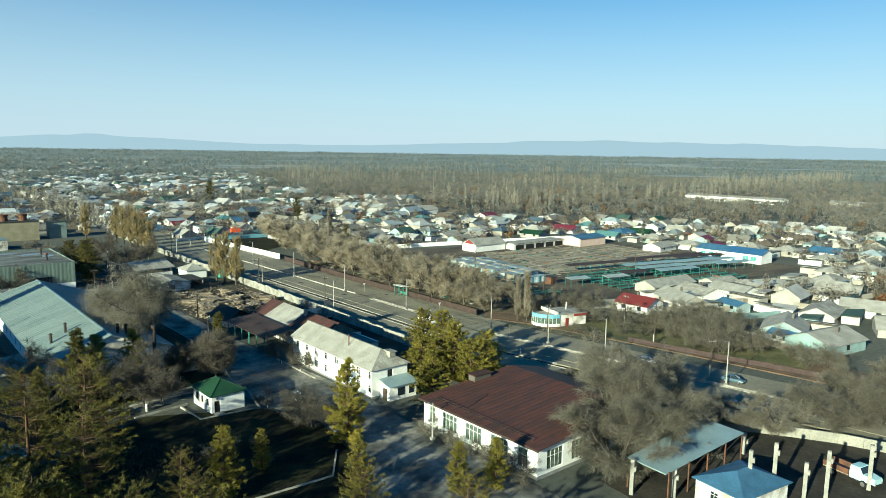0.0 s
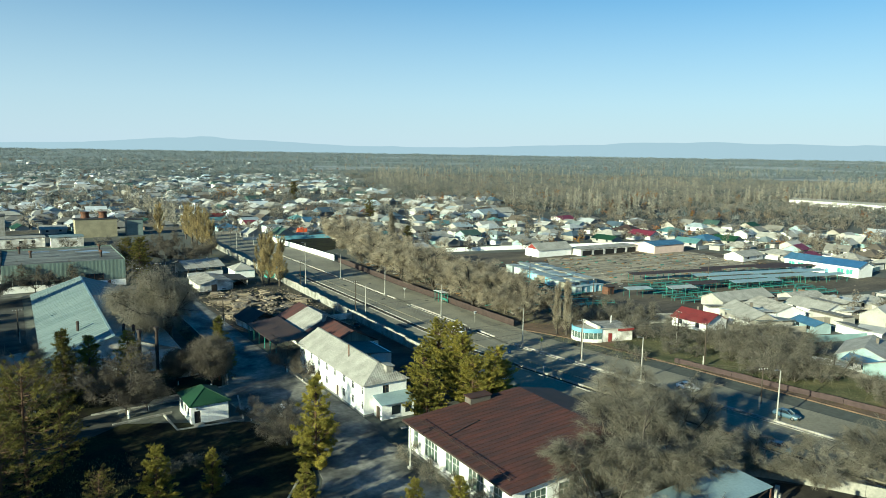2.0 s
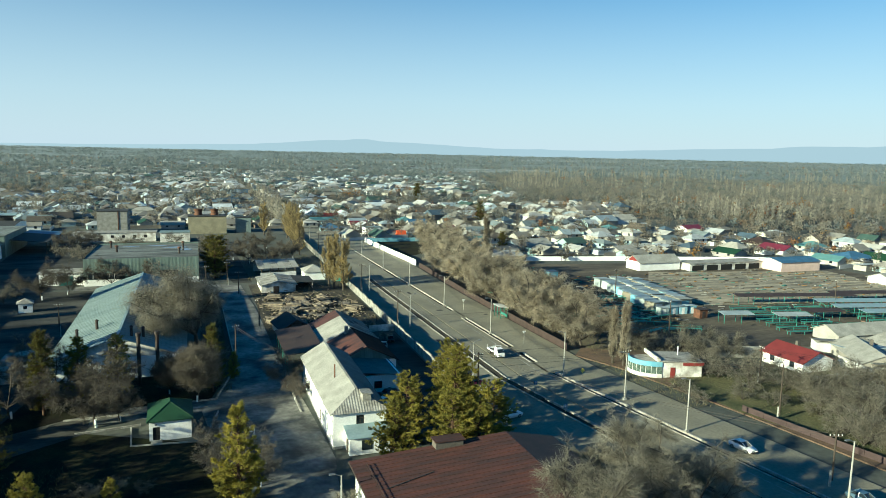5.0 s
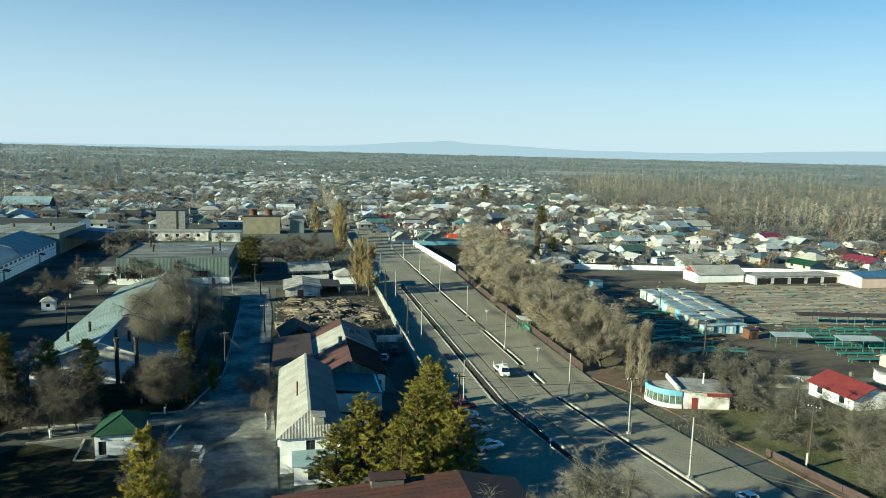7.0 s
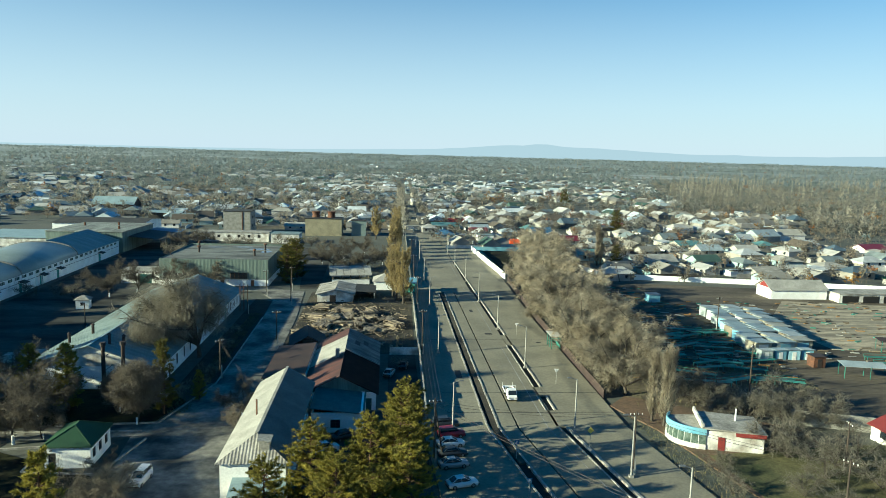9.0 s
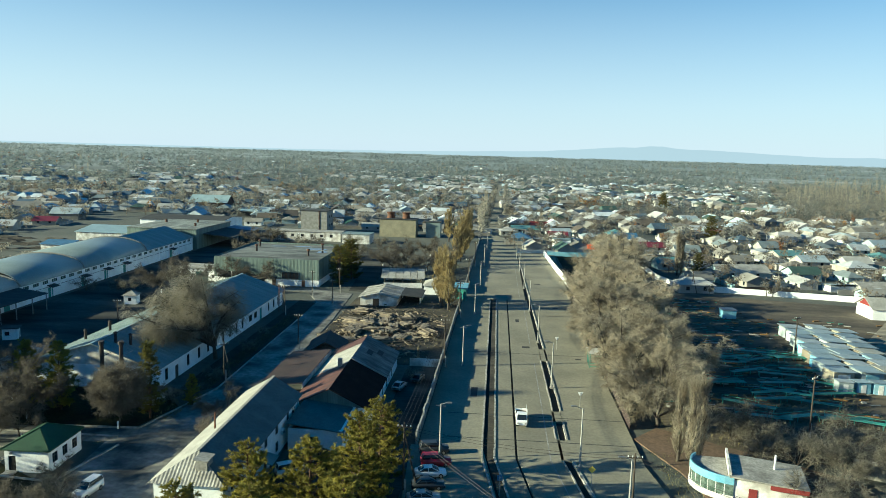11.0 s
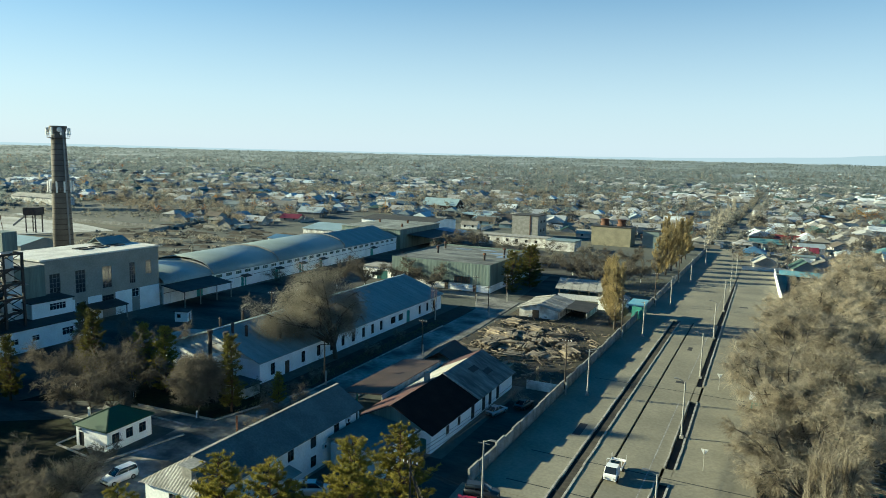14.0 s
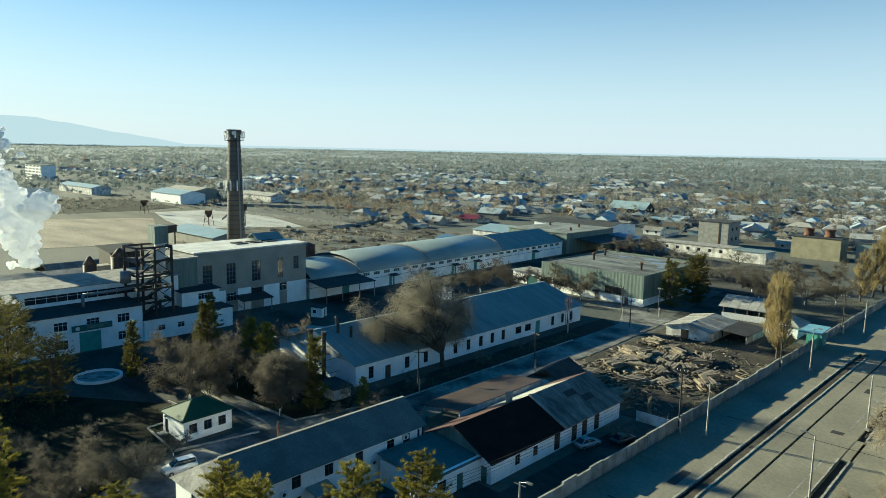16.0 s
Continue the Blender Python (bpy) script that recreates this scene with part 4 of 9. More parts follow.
# ---- canteen with the red roof ----
def canteen():
    x0, y0, x1, y1, H, R, at = 69.2, 61.2, 97.0, 86.4, 4.7, 6.2, 0.76
    w, l = x1 - x0, y1 - y0
    b = thing("canteen", (x0 + x1) / 2, (y0 + y1) / 2, 0, 0, "white hall with large windows and rusty red tin roof", "building")
    ww = [(1.4, 2.8, 1.2, 3.9, "w", 1, 1, FRAME_W, GLASS_GREEN)] + [(u, u + 3.6, 1.1, 3.8, "w", 4, 1, FRAME_W, GLASS_GREEN) for u in (4.6, 10.2, 15.8)] + [(21.4, 23.3, 0.9, 3.8, "w", 2, 1, FRAME_W, GLASS_GREEN)]
    sw = [(u, u + 3.4, 0.9, 3.8, "w", 4, 1, FRAME_W, GLASS_GREEN) for u in (2, 7.4, 12.8, 18.2)]
    four_walls(b, w, l, H, WHITE, dict(west=ww, south=sw))
    part("plinth", MB().box(-w / 2 - 0.06, -l / 2 - 0.06, 0, w / 2 + 0.06, l / 2 + 0.06, 0.5), PLINTH, b)
    xm = -w / 2 + w * at
    for i, ya in enumerate((-l / 2, l / 2 - 0.3)):
        g = MB()
        g.add([(-w / 2, ya, H), (w / 2, ya, H), (xm, ya, R - 0.2), (-w / 2, ya + 0.3, H), (w / 2, ya + 0.3, H), (xm, ya + 0.3, R - 0.2)], [(0, 1, 2), (5, 4, 3), (0, 3, 4, 1), (1, 4, 5, 2), (2, 5, 3, 0)])
        part("gable", g, WHITE, b)
    # the short east slope takes browner tin, its shade put into the colour
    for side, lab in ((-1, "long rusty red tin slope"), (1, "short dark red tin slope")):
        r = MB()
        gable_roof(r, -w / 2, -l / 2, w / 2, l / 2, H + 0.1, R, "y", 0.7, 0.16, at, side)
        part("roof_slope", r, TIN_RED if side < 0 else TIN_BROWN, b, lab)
    k = (R - H - 0.1) / (w * at)
    ex, ez = -w / 2 - 0.7, H + 0.1 - 0.7 * k
    for i in range(1, 27):
        y = -l / 2 - 0.7 + (l + 1.4) * i / 27
        part("seam", MB().bar((ex, y, ez + 0.03), (xm, y, R + 0.03), 0.05, 0.07), TIN_RED, b)
    part("gutter_board", MB().box(ex - 0.06, -l / 2 - 0.75, ez - 0.3, ex + 0.06, l / 2 + 0.75, ez - 0.02), TIN_BROWN, b)
    for q, zz in ((1.6, 0.22), (1.75, 0.4)):
        part("snow_guard", MB().bar((ex + q, -11, ez + q * k + zz), (ex + q, 11, ez + q * k + zz), 0.05, 0.05), TIN_BROWN, b)
    for i in range(9):
        part("guard_bracket", MB().bar((ex + 1.6, -10.8 + i * 2.7, ez + 0.1), (ex + 1.75, -10.8 + i * 2.7, ez + 0.6), 0.06, 0.06), TIN_BROWN, b)
    part("long_batten", MB().bar((ex + 2.5, 4.2, ez + 2.5 * k + 0.1), (ex + 9.0, 6.0, ez + 9 * k + 0.12), 0.1, 0.08), TIN_DARK, b)
    part("chimney_block", MB().box(-3.4, l / 2 - 0.9, 4.2, 0.4, l / 2 + 0.75, 6.5), BRICK, b)
    part("chimney_cap", MB().box(-3.6, l / 2 - 1.1, 6.5, 0.6, l / 2 + 0.95, 6.64), TIN_RED, b)


canteen()


# ---- guard house ----
def guard_house():
    b = thing("guard_house", 46.3, 116.2, 0, 2, "small white guard house with a green hipped roof", "building")
    w, l, H = 6.0, 7.6, 3.2
    win = [(u, u + 1.0, 1.1, 2.4, "w", 2, 1, FRAME_B) for u in (1.0, 3.2, 5.4)]
    four_walls(b, w, l, H, WHITE, dict(west=win, east=[(u, u + 1.25, 1.0, 2.4, "w", 2, 1, FRAME_B) for u in (0.8, 3.1, 5.4)], south=[(0.5, 1.5, 0.0, 2.2, "d", DARK)]))
    r = MB()
    hip_roof(r, -w / 2, -l / 2, w / 2, l / 2, H, 5.0, 0.35, 0.15)
    part("roof", r, TIN_GREEN, b, "green tin hipped roof")
    for sx, sy in ((-1, -1), (1, -1), (-1, 1), (1, 1)):
        part("hip_cap", MB().bar((sx * 3.35, sy * 4.15, H + 0.04), (0, sy * 0.8, 5.04), 0.16, 0.06), TIN_GREEN, b)
    part("door_step", MB().box(-2.8, -l / 2 - 1.2, 0, -1.2, -l / 2, 0.2), CONCRETE, b)
    part("wall_lamp", MB().box(-2.2, -l / 2 - 0.25, 2.5, -1.9, -l / 2, 2.7), STEEL, b)
    for pts in (((41.0, 111.0), (40.4, 118.6)), ((41.0, 111.0), (51.2, 110.0)), ((32.5, 118.2), (41.8, 119.4)), ((51.2, 110.0), (53.6, 122.0)), ((30, 124.5), (52, 124.8)), ((38, 127.2), (53.5, 128.3)), ((53.5, 128.3), (57.9, 147)), ((57.9, 147), (57.3, 200)), ((36.0, 80.2), (47.6, 79.6)), ((47.6, 79.6), (52.4, 86.5)), ((66.8, 118), (66.6, 134))):
        (ax, ay), (bx, by) = pts
        m = MB().bar((0, 0, 0.15), (bx - ax, by - ay, 0.15), 0.25, 0.3)
        solid("kerb", m, KERB, "whitewashed low concrete kerb round the garden", "kerb", "garden kerbs", at=(ax, ay, 0))


guard_house()


# ---- long workshop ----
def workshop():
    x0, y0, x1, y1, H, R = 24.4, 145.0, 47.9, 218.0, 4.2, 8.2
    w, l = x1 - x0, y1 - y0
    b = thing("workshop", (x0 + x1) / 2, (y0 + y1) / 2, 0, 0, "long white workshop with a grey-blue tin roof", "building")
    e = [(u, u + 1.2, 0.8, 3.0, "w", 2, 2, FRAME_B) for u in (3, 12, 17, 21.5, 25.6, 29.6, 33.6, 37.4, 41.2, 60.2, 64.4, 68.2)] + [(u, u + 2.2, 1.2, 2.8, "w", 3, 1, FRAME_B) for u in (46.2, 49.8)] + [(53.8, 55.6, 0, 3.0, "d", TEAL), (7, 8.4, 0, 2.4, "d", FRAME_B)]
    four_walls(b, w, l, H, WHITE, dict(east=e, west=[(u, u + 1.2, 1, 3, "w", 2, 2, FRAME_B) for u in range(4, 70, 6)]))
    gables(b, -w / 2, -l / 2, w / 2, l / 2, H, R, "y", WHITE_OLD)
    r = MB()
    gable_roof(r, -w / 2, -l / 2, w / 2, l / 2, H, R, "y", 0.6)
    part("roof", r, TIN_BLUE, b)
    k = (R - H) / (w / 2)
    for i in range(1, 48):
        y = -l / 2 + l * i / 48
        for s in (-1, 1):
            part("roof_seam", MB().bar((s * (w / 2 + 0.55), y, H - k * 0.55 + 0.03), (s * 0.1, y, R - k * 0.1 + 0.03), 0.05, 0.06), TIN_BLUE, b)
    part("ridge_cap", MB().bar((0, -l / 2 - 0.6, R + 0.04), (0, l / 2 + 0.6, R + 0.04), 0.5, 0.08), TIN_CANOPY, b)
    for x, y in ((-8.4, -25), (-5.1, -22), (2.3, -33), (4.3, -31.5), (7.8, -26)):
        z = R - k * abs(x)
        p = part("flue", MB().tube((x, y, z - 0.3), (x, y, z + 1.7), 0.28, n=10), STEEL_DARK, b, "dark metal roof flue")
        part("flue_cap", MB().tube((x, y, z + 1.8), (x, y, z + 2.1), 0.42, 0.1, n=10), STEEL_DARK, p)
    for x, y in ((40.2, 141.0), (43.4, 141.5)):
        f = thing("boiler_flue", x, y, 0, 0, "tall dark boiler flue on the workshop end", "flue", "boiler flues")
        part("pipe", MB().tube((0, 0, 0), (0, 0, 9.5), 0.35, n=10), STEEL_DARK, f)
        part("collar", MB().tube((0, 0, 9.2), (0, 0, 9.8), 0.5, n=10), STEEL_DARK, f)
        for z in (2.0, 4.5, 7.0):
            part("bracket", MB().bar((0, 0, z), (0, 4.0, z), 0.08, 0.08), STEEL, f)
    s = thing("small_shed", 48.8, 139.6, 0, 0, "little white shed with a dark felt roof", "shed")
    part("wall", MB().box(-2.2, -1.8, 0, 2.2, 1.8, 2.0), WHITE_OLD, s)
    part("roof", MB().slab((-2.5, -2.1, 2.4), (2.5, -2.1, 2.1), (2.5, 2.1, 2.1), (-2.5, 2.1, 2.4), 0.12), TIN_DARK, s)
    s = thing("lean_to", 18.5, 153.0, 0, 0, "pale slate lean-to beside the workshop", "shed")
    part("wall", MB().box(-3.5, -6, 0, 3.6, 6, 2.4), WHITE_OLD, s)
    part("roof", MB().slab((-4, -6.5, 2.5), (4.0, -6.5, 3.4), (4.0, 6.5, 3.4), (-4, 6.5, 2.5), 0.12), SLATE_OLD, s)


workshop()


# ---- green corrugated hall and the low white building beside it ----
def corrugated(mb, a, b, z0, z1, pitch=0.55, depth=0.035):
    """A profiled sheet wall from a to b."""
    L = math.hypot(b[0] - a[0], b[1] - a[1])
    n = max(2, int(L / pitch))
    ux, uy = (b[0] - a[0]) / L, (b[1] - a[1]) / L
    vs = []
    for i in range(n + 1):
        u, o = L * i / n, (depth if i % 2 else 0.0)
        p = (a[0] + ux * u + uy * o, a[1] + uy * u - ux * o)
        vs += [(*p, z0), (*p, z1)]
    mb.add(vs, [(2 * i, 2 * i + 2, 2 * i + 3, 2 * i + 1) for i in range(n)])


def green_hall():
    x0, y0, x1, y1, H = 17.2, 244.2, 51.4, 282.0, 8.7
    w, l = x1 - x0, y1 - y0
    b = thing("green_hall", (x0 + x1) / 2, (y0 + y1) / 2, 0, 0, "tall hall clad in faded green corrugated sheet", "building")
    part("base_wall", MB().box(-w / 2, -l / 2, 0, w / 2, l / 2, 2.1), WHITE, b, "whitewashed base wall")
    part("core", MB().box(-w / 2 + 0.15, -l / 2 + 0.15, 2.1, w / 2 - 0.15, l / 2 - 0.15, H - 0.6), CONCRETE, b)
    for a, c in (((-w / 2, -l / 2), (w / 2, -l / 2)), ((w / 2, -l / 2), (w / 2, l / 2)), ((w / 2, l / 2), (-w / 2, l / 2)), ((-w / 2, l / 2), (-w / 2, -l / 2))):
        m = MB()
        corrugated(m, a, c, 2.1, H)
        part("cladding", m, CORR_GREEN, b)
    part("roof", MB().slab((-w / 2 + 0.1, -l / 2 + 0.1, H - 0.2), (w / 2 - 0.1, -l / 2 + 0.1, H - 0.2), (w / 2 - 0.1, l / 2 - 0.1, H - 0.5), (-w / 2 + 0.1, l / 2 - 0.1, H - 0.5), 0.3), FELT_PATCHY, b, "patchy felt roof with puddles")
    for x, y in ((-9, -2), (-12, 10), (11, -9), (12, 6)):
        v = part("roof_vent", MB().tube((x, y, H - 0.4), (x, y, H + 1.5), 0.35, n=10), STEEL_DARK, b)
        part("vent_cap", MB().tube((x, y, H + 1.5), (x, y, H + 2.0), 0.6, 0.5, n=10), RUST, v)
    for x, y, rx, ry in ((9.5, 8.0, 4.2, 1.7), (3.0, 13.5, 3.4, 1.2), (13.0, 1.5, 1.8, 2.6), (-6.0, 12.5, 3.0, 0.9)):
        pd = MB()
        z = H - 0.2 - 0.3 * (y + l / 2) / l + 0.02
        ring = [(x + rx * math.cos(k * 0.3927) * (1 + 0.25 * math.sin(k * 2.1 + x)), y + ry * math.sin(k * 0.3927) * (1 + 0.2 * math.cos(k * 1.7))) for k in range(16)]
        pd.add([(px, py, z) for px, py in ring] + [(px, py, z - 0.03) for px, py in ring], [tuple(range(16))] + [(k, 16 + k, 16 + (k + 1) % 16, (k + 1) % 16) for k in range(16)])
        part("puddle", pd, PUDDLE, b, "rain puddle on the roof")
    wy = -l / 2 - 0.14
    part("strip_window", MB().box(-16, wy, 2.2, -6.6, wy + 0.1, 4.0), GLASS, b)
    part("strip_window", MB().box(5.2, wy, 2.4, 10.4, wy + 0.1, 4.4), GLASS, b)
    for k in range(7):
        part("mullion", MB().box(-16 + k * 1.55, wy - 0.05, 2.2, -15.9 + k * 1.55, wy, 4.0), FRAME_W, b)
    for k in range(5):
        part("mullion", MB().box(5.2 + k * 1.3, wy - 0.05, 2.4, 5.3 + k * 1.3, wy, 4.4), RUST, b)
    part("door", MB().box(11.6, wy, 0, 12.6, wy + 0.12, 2.0), RUST, b)
    part("door", MB().box(2.0, wy, 0, 3.2, wy + 0.12, 2.2), FRAME_B, b)
    part("door_canopy", MB().slab((1.6, wy - 1.2, 2.3), (3.6, wy - 1.2, 2.3), (3.6, wy + 0.1, 2.8), (1.6, wy + 0.1, 2.8), 0.08), TIN_DARK, b)
    s = thing("gate_house", 10.6, 251.5, 0, 0, "low white store with a dark steel gate", "building")
    four_walls(s, 12.6, 9.0, 4.0, WHITE, dict(south=[(5.5, 9.6, 0, 3.0, "d", TEAL_DARK), (10.8, 12.2, 1.0, 2.0, "w", 2, 1, FRAME_B)]))
    part("roof", MB().slab((-6.8, -5, 4.2), (6.8, -5, 4.2), (6.8, 5, 4.0), (-6.8, 5, 4.0), 0.25), SLATE_OLD, s)


green_hall()


# ---- vaulted hall ----
def vault_hall():
    x1, H, W = -17.0, 5.6, 24.0
    y0, y1 = 182.0, 312.0
    b = thing("vaulted_hall", x1 - W / 2, y0, 0, 1.5, "long white hall under barrel-vaulted grey tin roofs", "building")
    L = y1 - y0
    holes = []
    for i in range(30):
        u = 3.0 + i * 4.2
        holes.append((u, u + 2.6, 4.0, 5.0, "w", 3, 0, FRAME_W, GLASS_GREEN))
    doors = [12, 30.5, 47, 60, 72, 108]
    for u in doors:
        holes.append((u, u + 2.4, 0.0, 2.8, "d", TEAL))
    a, c = (W / 2, 0), (W / 2, L)
    m = MB()
    wall_run(m, a, c, 0, H, 0.4, [h[:4] for h in holes])
    part("east_wall", m, WHITE, b)
    part("back_wall", MB().box(-W / 2, 0, 0, -W / 2 + 0.4, L, H).box(-W / 2 + 0.4, 0, 0, W / 2 - 0.4, 0.4, H).box(-W / 2 + 0.4, L - 0.4, 0, W / 2 - 0.4, L, H), WHITE_OLD, b)
    for h in holes:
        if h[4] == "w":
            window(b, a, c, h[:4], *h[5:])
        else:
            d = door(b, a, c, h[:4], h[5])
    for u in doors:
        k = part("door_canopy", MB().slab((W / 2, u - 0.5, 3.6), (W / 2 + 1.8, u - 0.5, 3.1), (W / 2 + 1.8, u + 3.0, 3.1), (W / 2, u + 3.0, 3.6), 0.1), TIN_DARK, b)
    for i in range(31):
        u = 2.3 + i * 4.2
        if u < L:
            part("pilaster", MB().box(W / 2, u, 0, W / 2 + 0.12, u + 0.35, H - 0.1), WHITE, b)
    part("cornice", MB().box(W / 2, 0, 2.95, W / 2 + 0.08, L, 3.1), PLINTH, b)
    # barrel vaults, each a little higher than the last, with raised verges

    def vault(ya, yb, rise, name="roof_vault"):
        n, v = 22, MB()
        ring = [(-(W / 2 + 0.4) * math.cos(math.pi * i / n), H - 0.15 + rise * math.sin(math.pi * i / n) ** 0.9) for i in range(n + 1)]
        vs = []
        for y in (ya, yb):
            vs += [(x, y, z) for x, z in ring]
        for y in (ya, yb):
            vs += [(x * 0.99, y, z - 0.18) for x, z in ring]
        k = n + 1
        fs = [(i, i + 1, k + i + 1, k + i) for i in range(n)] + [(3 * k + i, 3 * k + i + 1, 2 * k + i + 1, 2 * k + i) for i in range(n)]
        fs += [(2 * k + i, 2 * k + i + 1, i + 1, i) for i in range(n)] + [(k + i, k + i + 1, 3 * k + i + 1, 3 * k + i) for i in range(n)]
        v.add(vs, fs)
        o = part(name, v, TIN_VAULT, b, "grey barrel-vaulted tin roof", True)
        t = MB()
        for i in range(n):
            t.bar((ring[i][0], yb, ring[i][1] + 0.12), (ring[i + 1][0], yb, ring[i + 1][1] + 0.12), 0.5, 0.35)
        part("verge", t, CONCRETE, o)
        g = MB()
        g.add([(x, yb - 0.3, z) for x, z in ring] + [(0, yb - 0.3, H - 0.5)], [(i + 1, i, n + 1) for i in range(n)])
        part("tympanum", g, WHITE_OLD, o)
    vault(0.0, 18.0, 3.4)
    vault(18.3, 48.0, 4.4)
    vault(48.3, 88.0, 4.6)
    r = MB()
    gable_roof(r, -W / 2, 88.6, W / 2, L, H, H + 4.2, "y", 0.5)
    part("gable_roof", r, TIN_BLUE, b, "blue-grey gabled tin roof")
    gables(b, -W / 2, 88.6, W / 2, L, H, H + 4.2, "y", WHITE_OLD)
    # loading canopy at the near end
    s = thing("loading_canopy", -13.0, 190.5, 0, 0, "dark sheet loading canopy on steel posts", "canopy")
    part("roof", MB().slab((-4, -9, 5.4), (4.2, -9, 4.4), (4.2, 9, 4.4), (-4, 9, 5.4), 0.15), TIN_DARK, s)
    for y in (-8.5, -3, 3, 8.5):
        part("post", MB().box(3.8, y, 0, 4.0, y + 0.2, 4.4), STEEL, s)


vault_hall()


# ---- tall beige block, chimney ----
def power_house():
    x0, x1, y0, y1, H = -34.0, -17.6, 149.0, 181.5, 15.8
    w, l = x1 - x0, y1 - y0
    b = thing("boiler_house", (x0 + x1) / 2, (y0 + y1) / 2, 0, 0, "tall beige rendered boiler house with tall windows", "building")
    e = []
    for i, u in enumerate((2.0, 8.4, 15.6, 23.4, 28.4)):
        ww = 2.6 if i < 3 else 1.7
        e.append((u, u + ww, 7.2 if i < 4 else 9.0, 12.6, "w", 3, 4, PLINTH, GLASS))
    e += [(15.4, 18.6, 3.4, 5.4, "w", 4, 1, FRAME_B), (24, 26, 3.6, 5.8, "w", 2, 1, FRAME_W), (8.4, 11, 2.8, 5, "w", 3, 1, FRAME_W)]
    four_walls(b, w, l, H, BEIGE, dict(east=e))
    for ua, ub in ((0, 8.0), (11.4, 15.2), (19, 23.8), (26.2, l)):
        part("base_band", MB().box(w / 2, -l / 2 + ua, 0, w / 2 + 0.06, -l / 2 + ub, 5.8), WHITE, b, "whitewashed lower wall")
    part("cornice", MB().box(w / 2, -l / 2, 13.6, w / 2 + 0.1, l / 2, 13.85), BEIGE, b)
    part("roof", MB().slab((-w / 2 - 0.3, -l / 2 - 0.3, H + 0.3), (w / 2 + 0.3, -l / 2 - 0.3, H + 0.3), (w / 2 + 0.3, l / 2 + 0.3, H + 0.3), (-w / 2 - 0.3, l / 2 + 0.3, H + 0.3), 0.35), material("pale_roof_felt", (0.62, 0.61, 0.57), 0.8, 0.25, 0.3, 3.0, 0.2), b, "pale flat roof")
    for x, y in ((-2, 0), (0.5, 0), (-2, 4.5), (0.5, 4.5), (-2, 9), (0.5, 9)):
        part("skylight", MB().box(x, y - 1, H + 0.3, x + 1.3, y + 2.4, H + 0.55), TIN_DARK, b)
    r = MB()
    gable_roof(r, -w / 2 + 1, l / 2 - 9, -w / 2 + 7, l / 2 - 1, H + 0.6, H + 2.2, "y", 0.2)
    part("roof_lantern", r, TIN_BLUE, b)
    t = thing("clad_shaft", -18.5, 143.6, 0, 0, "tall shaft clad in grey corrugated sheet", "tower")
    m = MB().box(-3.0, -3.6, 0, 3.0, 4.8, 15.0)
    part("core", m, CONCRETE, t)
    k = MB()
    for a, c in (((-3.1, -3.7), (3.1, -3.7)), ((3.1, -3.7), (3.1, 4.9)), ((-3.1, 4.9), (-3.1, -3.7))):
        corrugated(k, a, c, 5, 15.2, 0.6, 0.05)
    part("cladding", k, CORR_GREEN, t)
    part("cap", MB().box(-3.3, -3.9, 15.2, 3.3, 5.1, 15.5), SLATE_OLD, t)
    p = thing("gate_canopy", -15.2, 163.5, 0, 0, "dark pitched canopy over a side door", "canopy")
    part("roof", MB().slab((-2.2, -4.5, 4.2), (2.4, -4.5, 3.4), (2.4, 4.5, 3.4), (-2.2, 4.5, 4.2), 0.15), TIN_DARK, p)
    for y in (-4, 4):
        part("post", MB().box(2.0, y - 0.1, 0, 2.2, y + 0.1, 3.4), STEEL, p)


power_house()


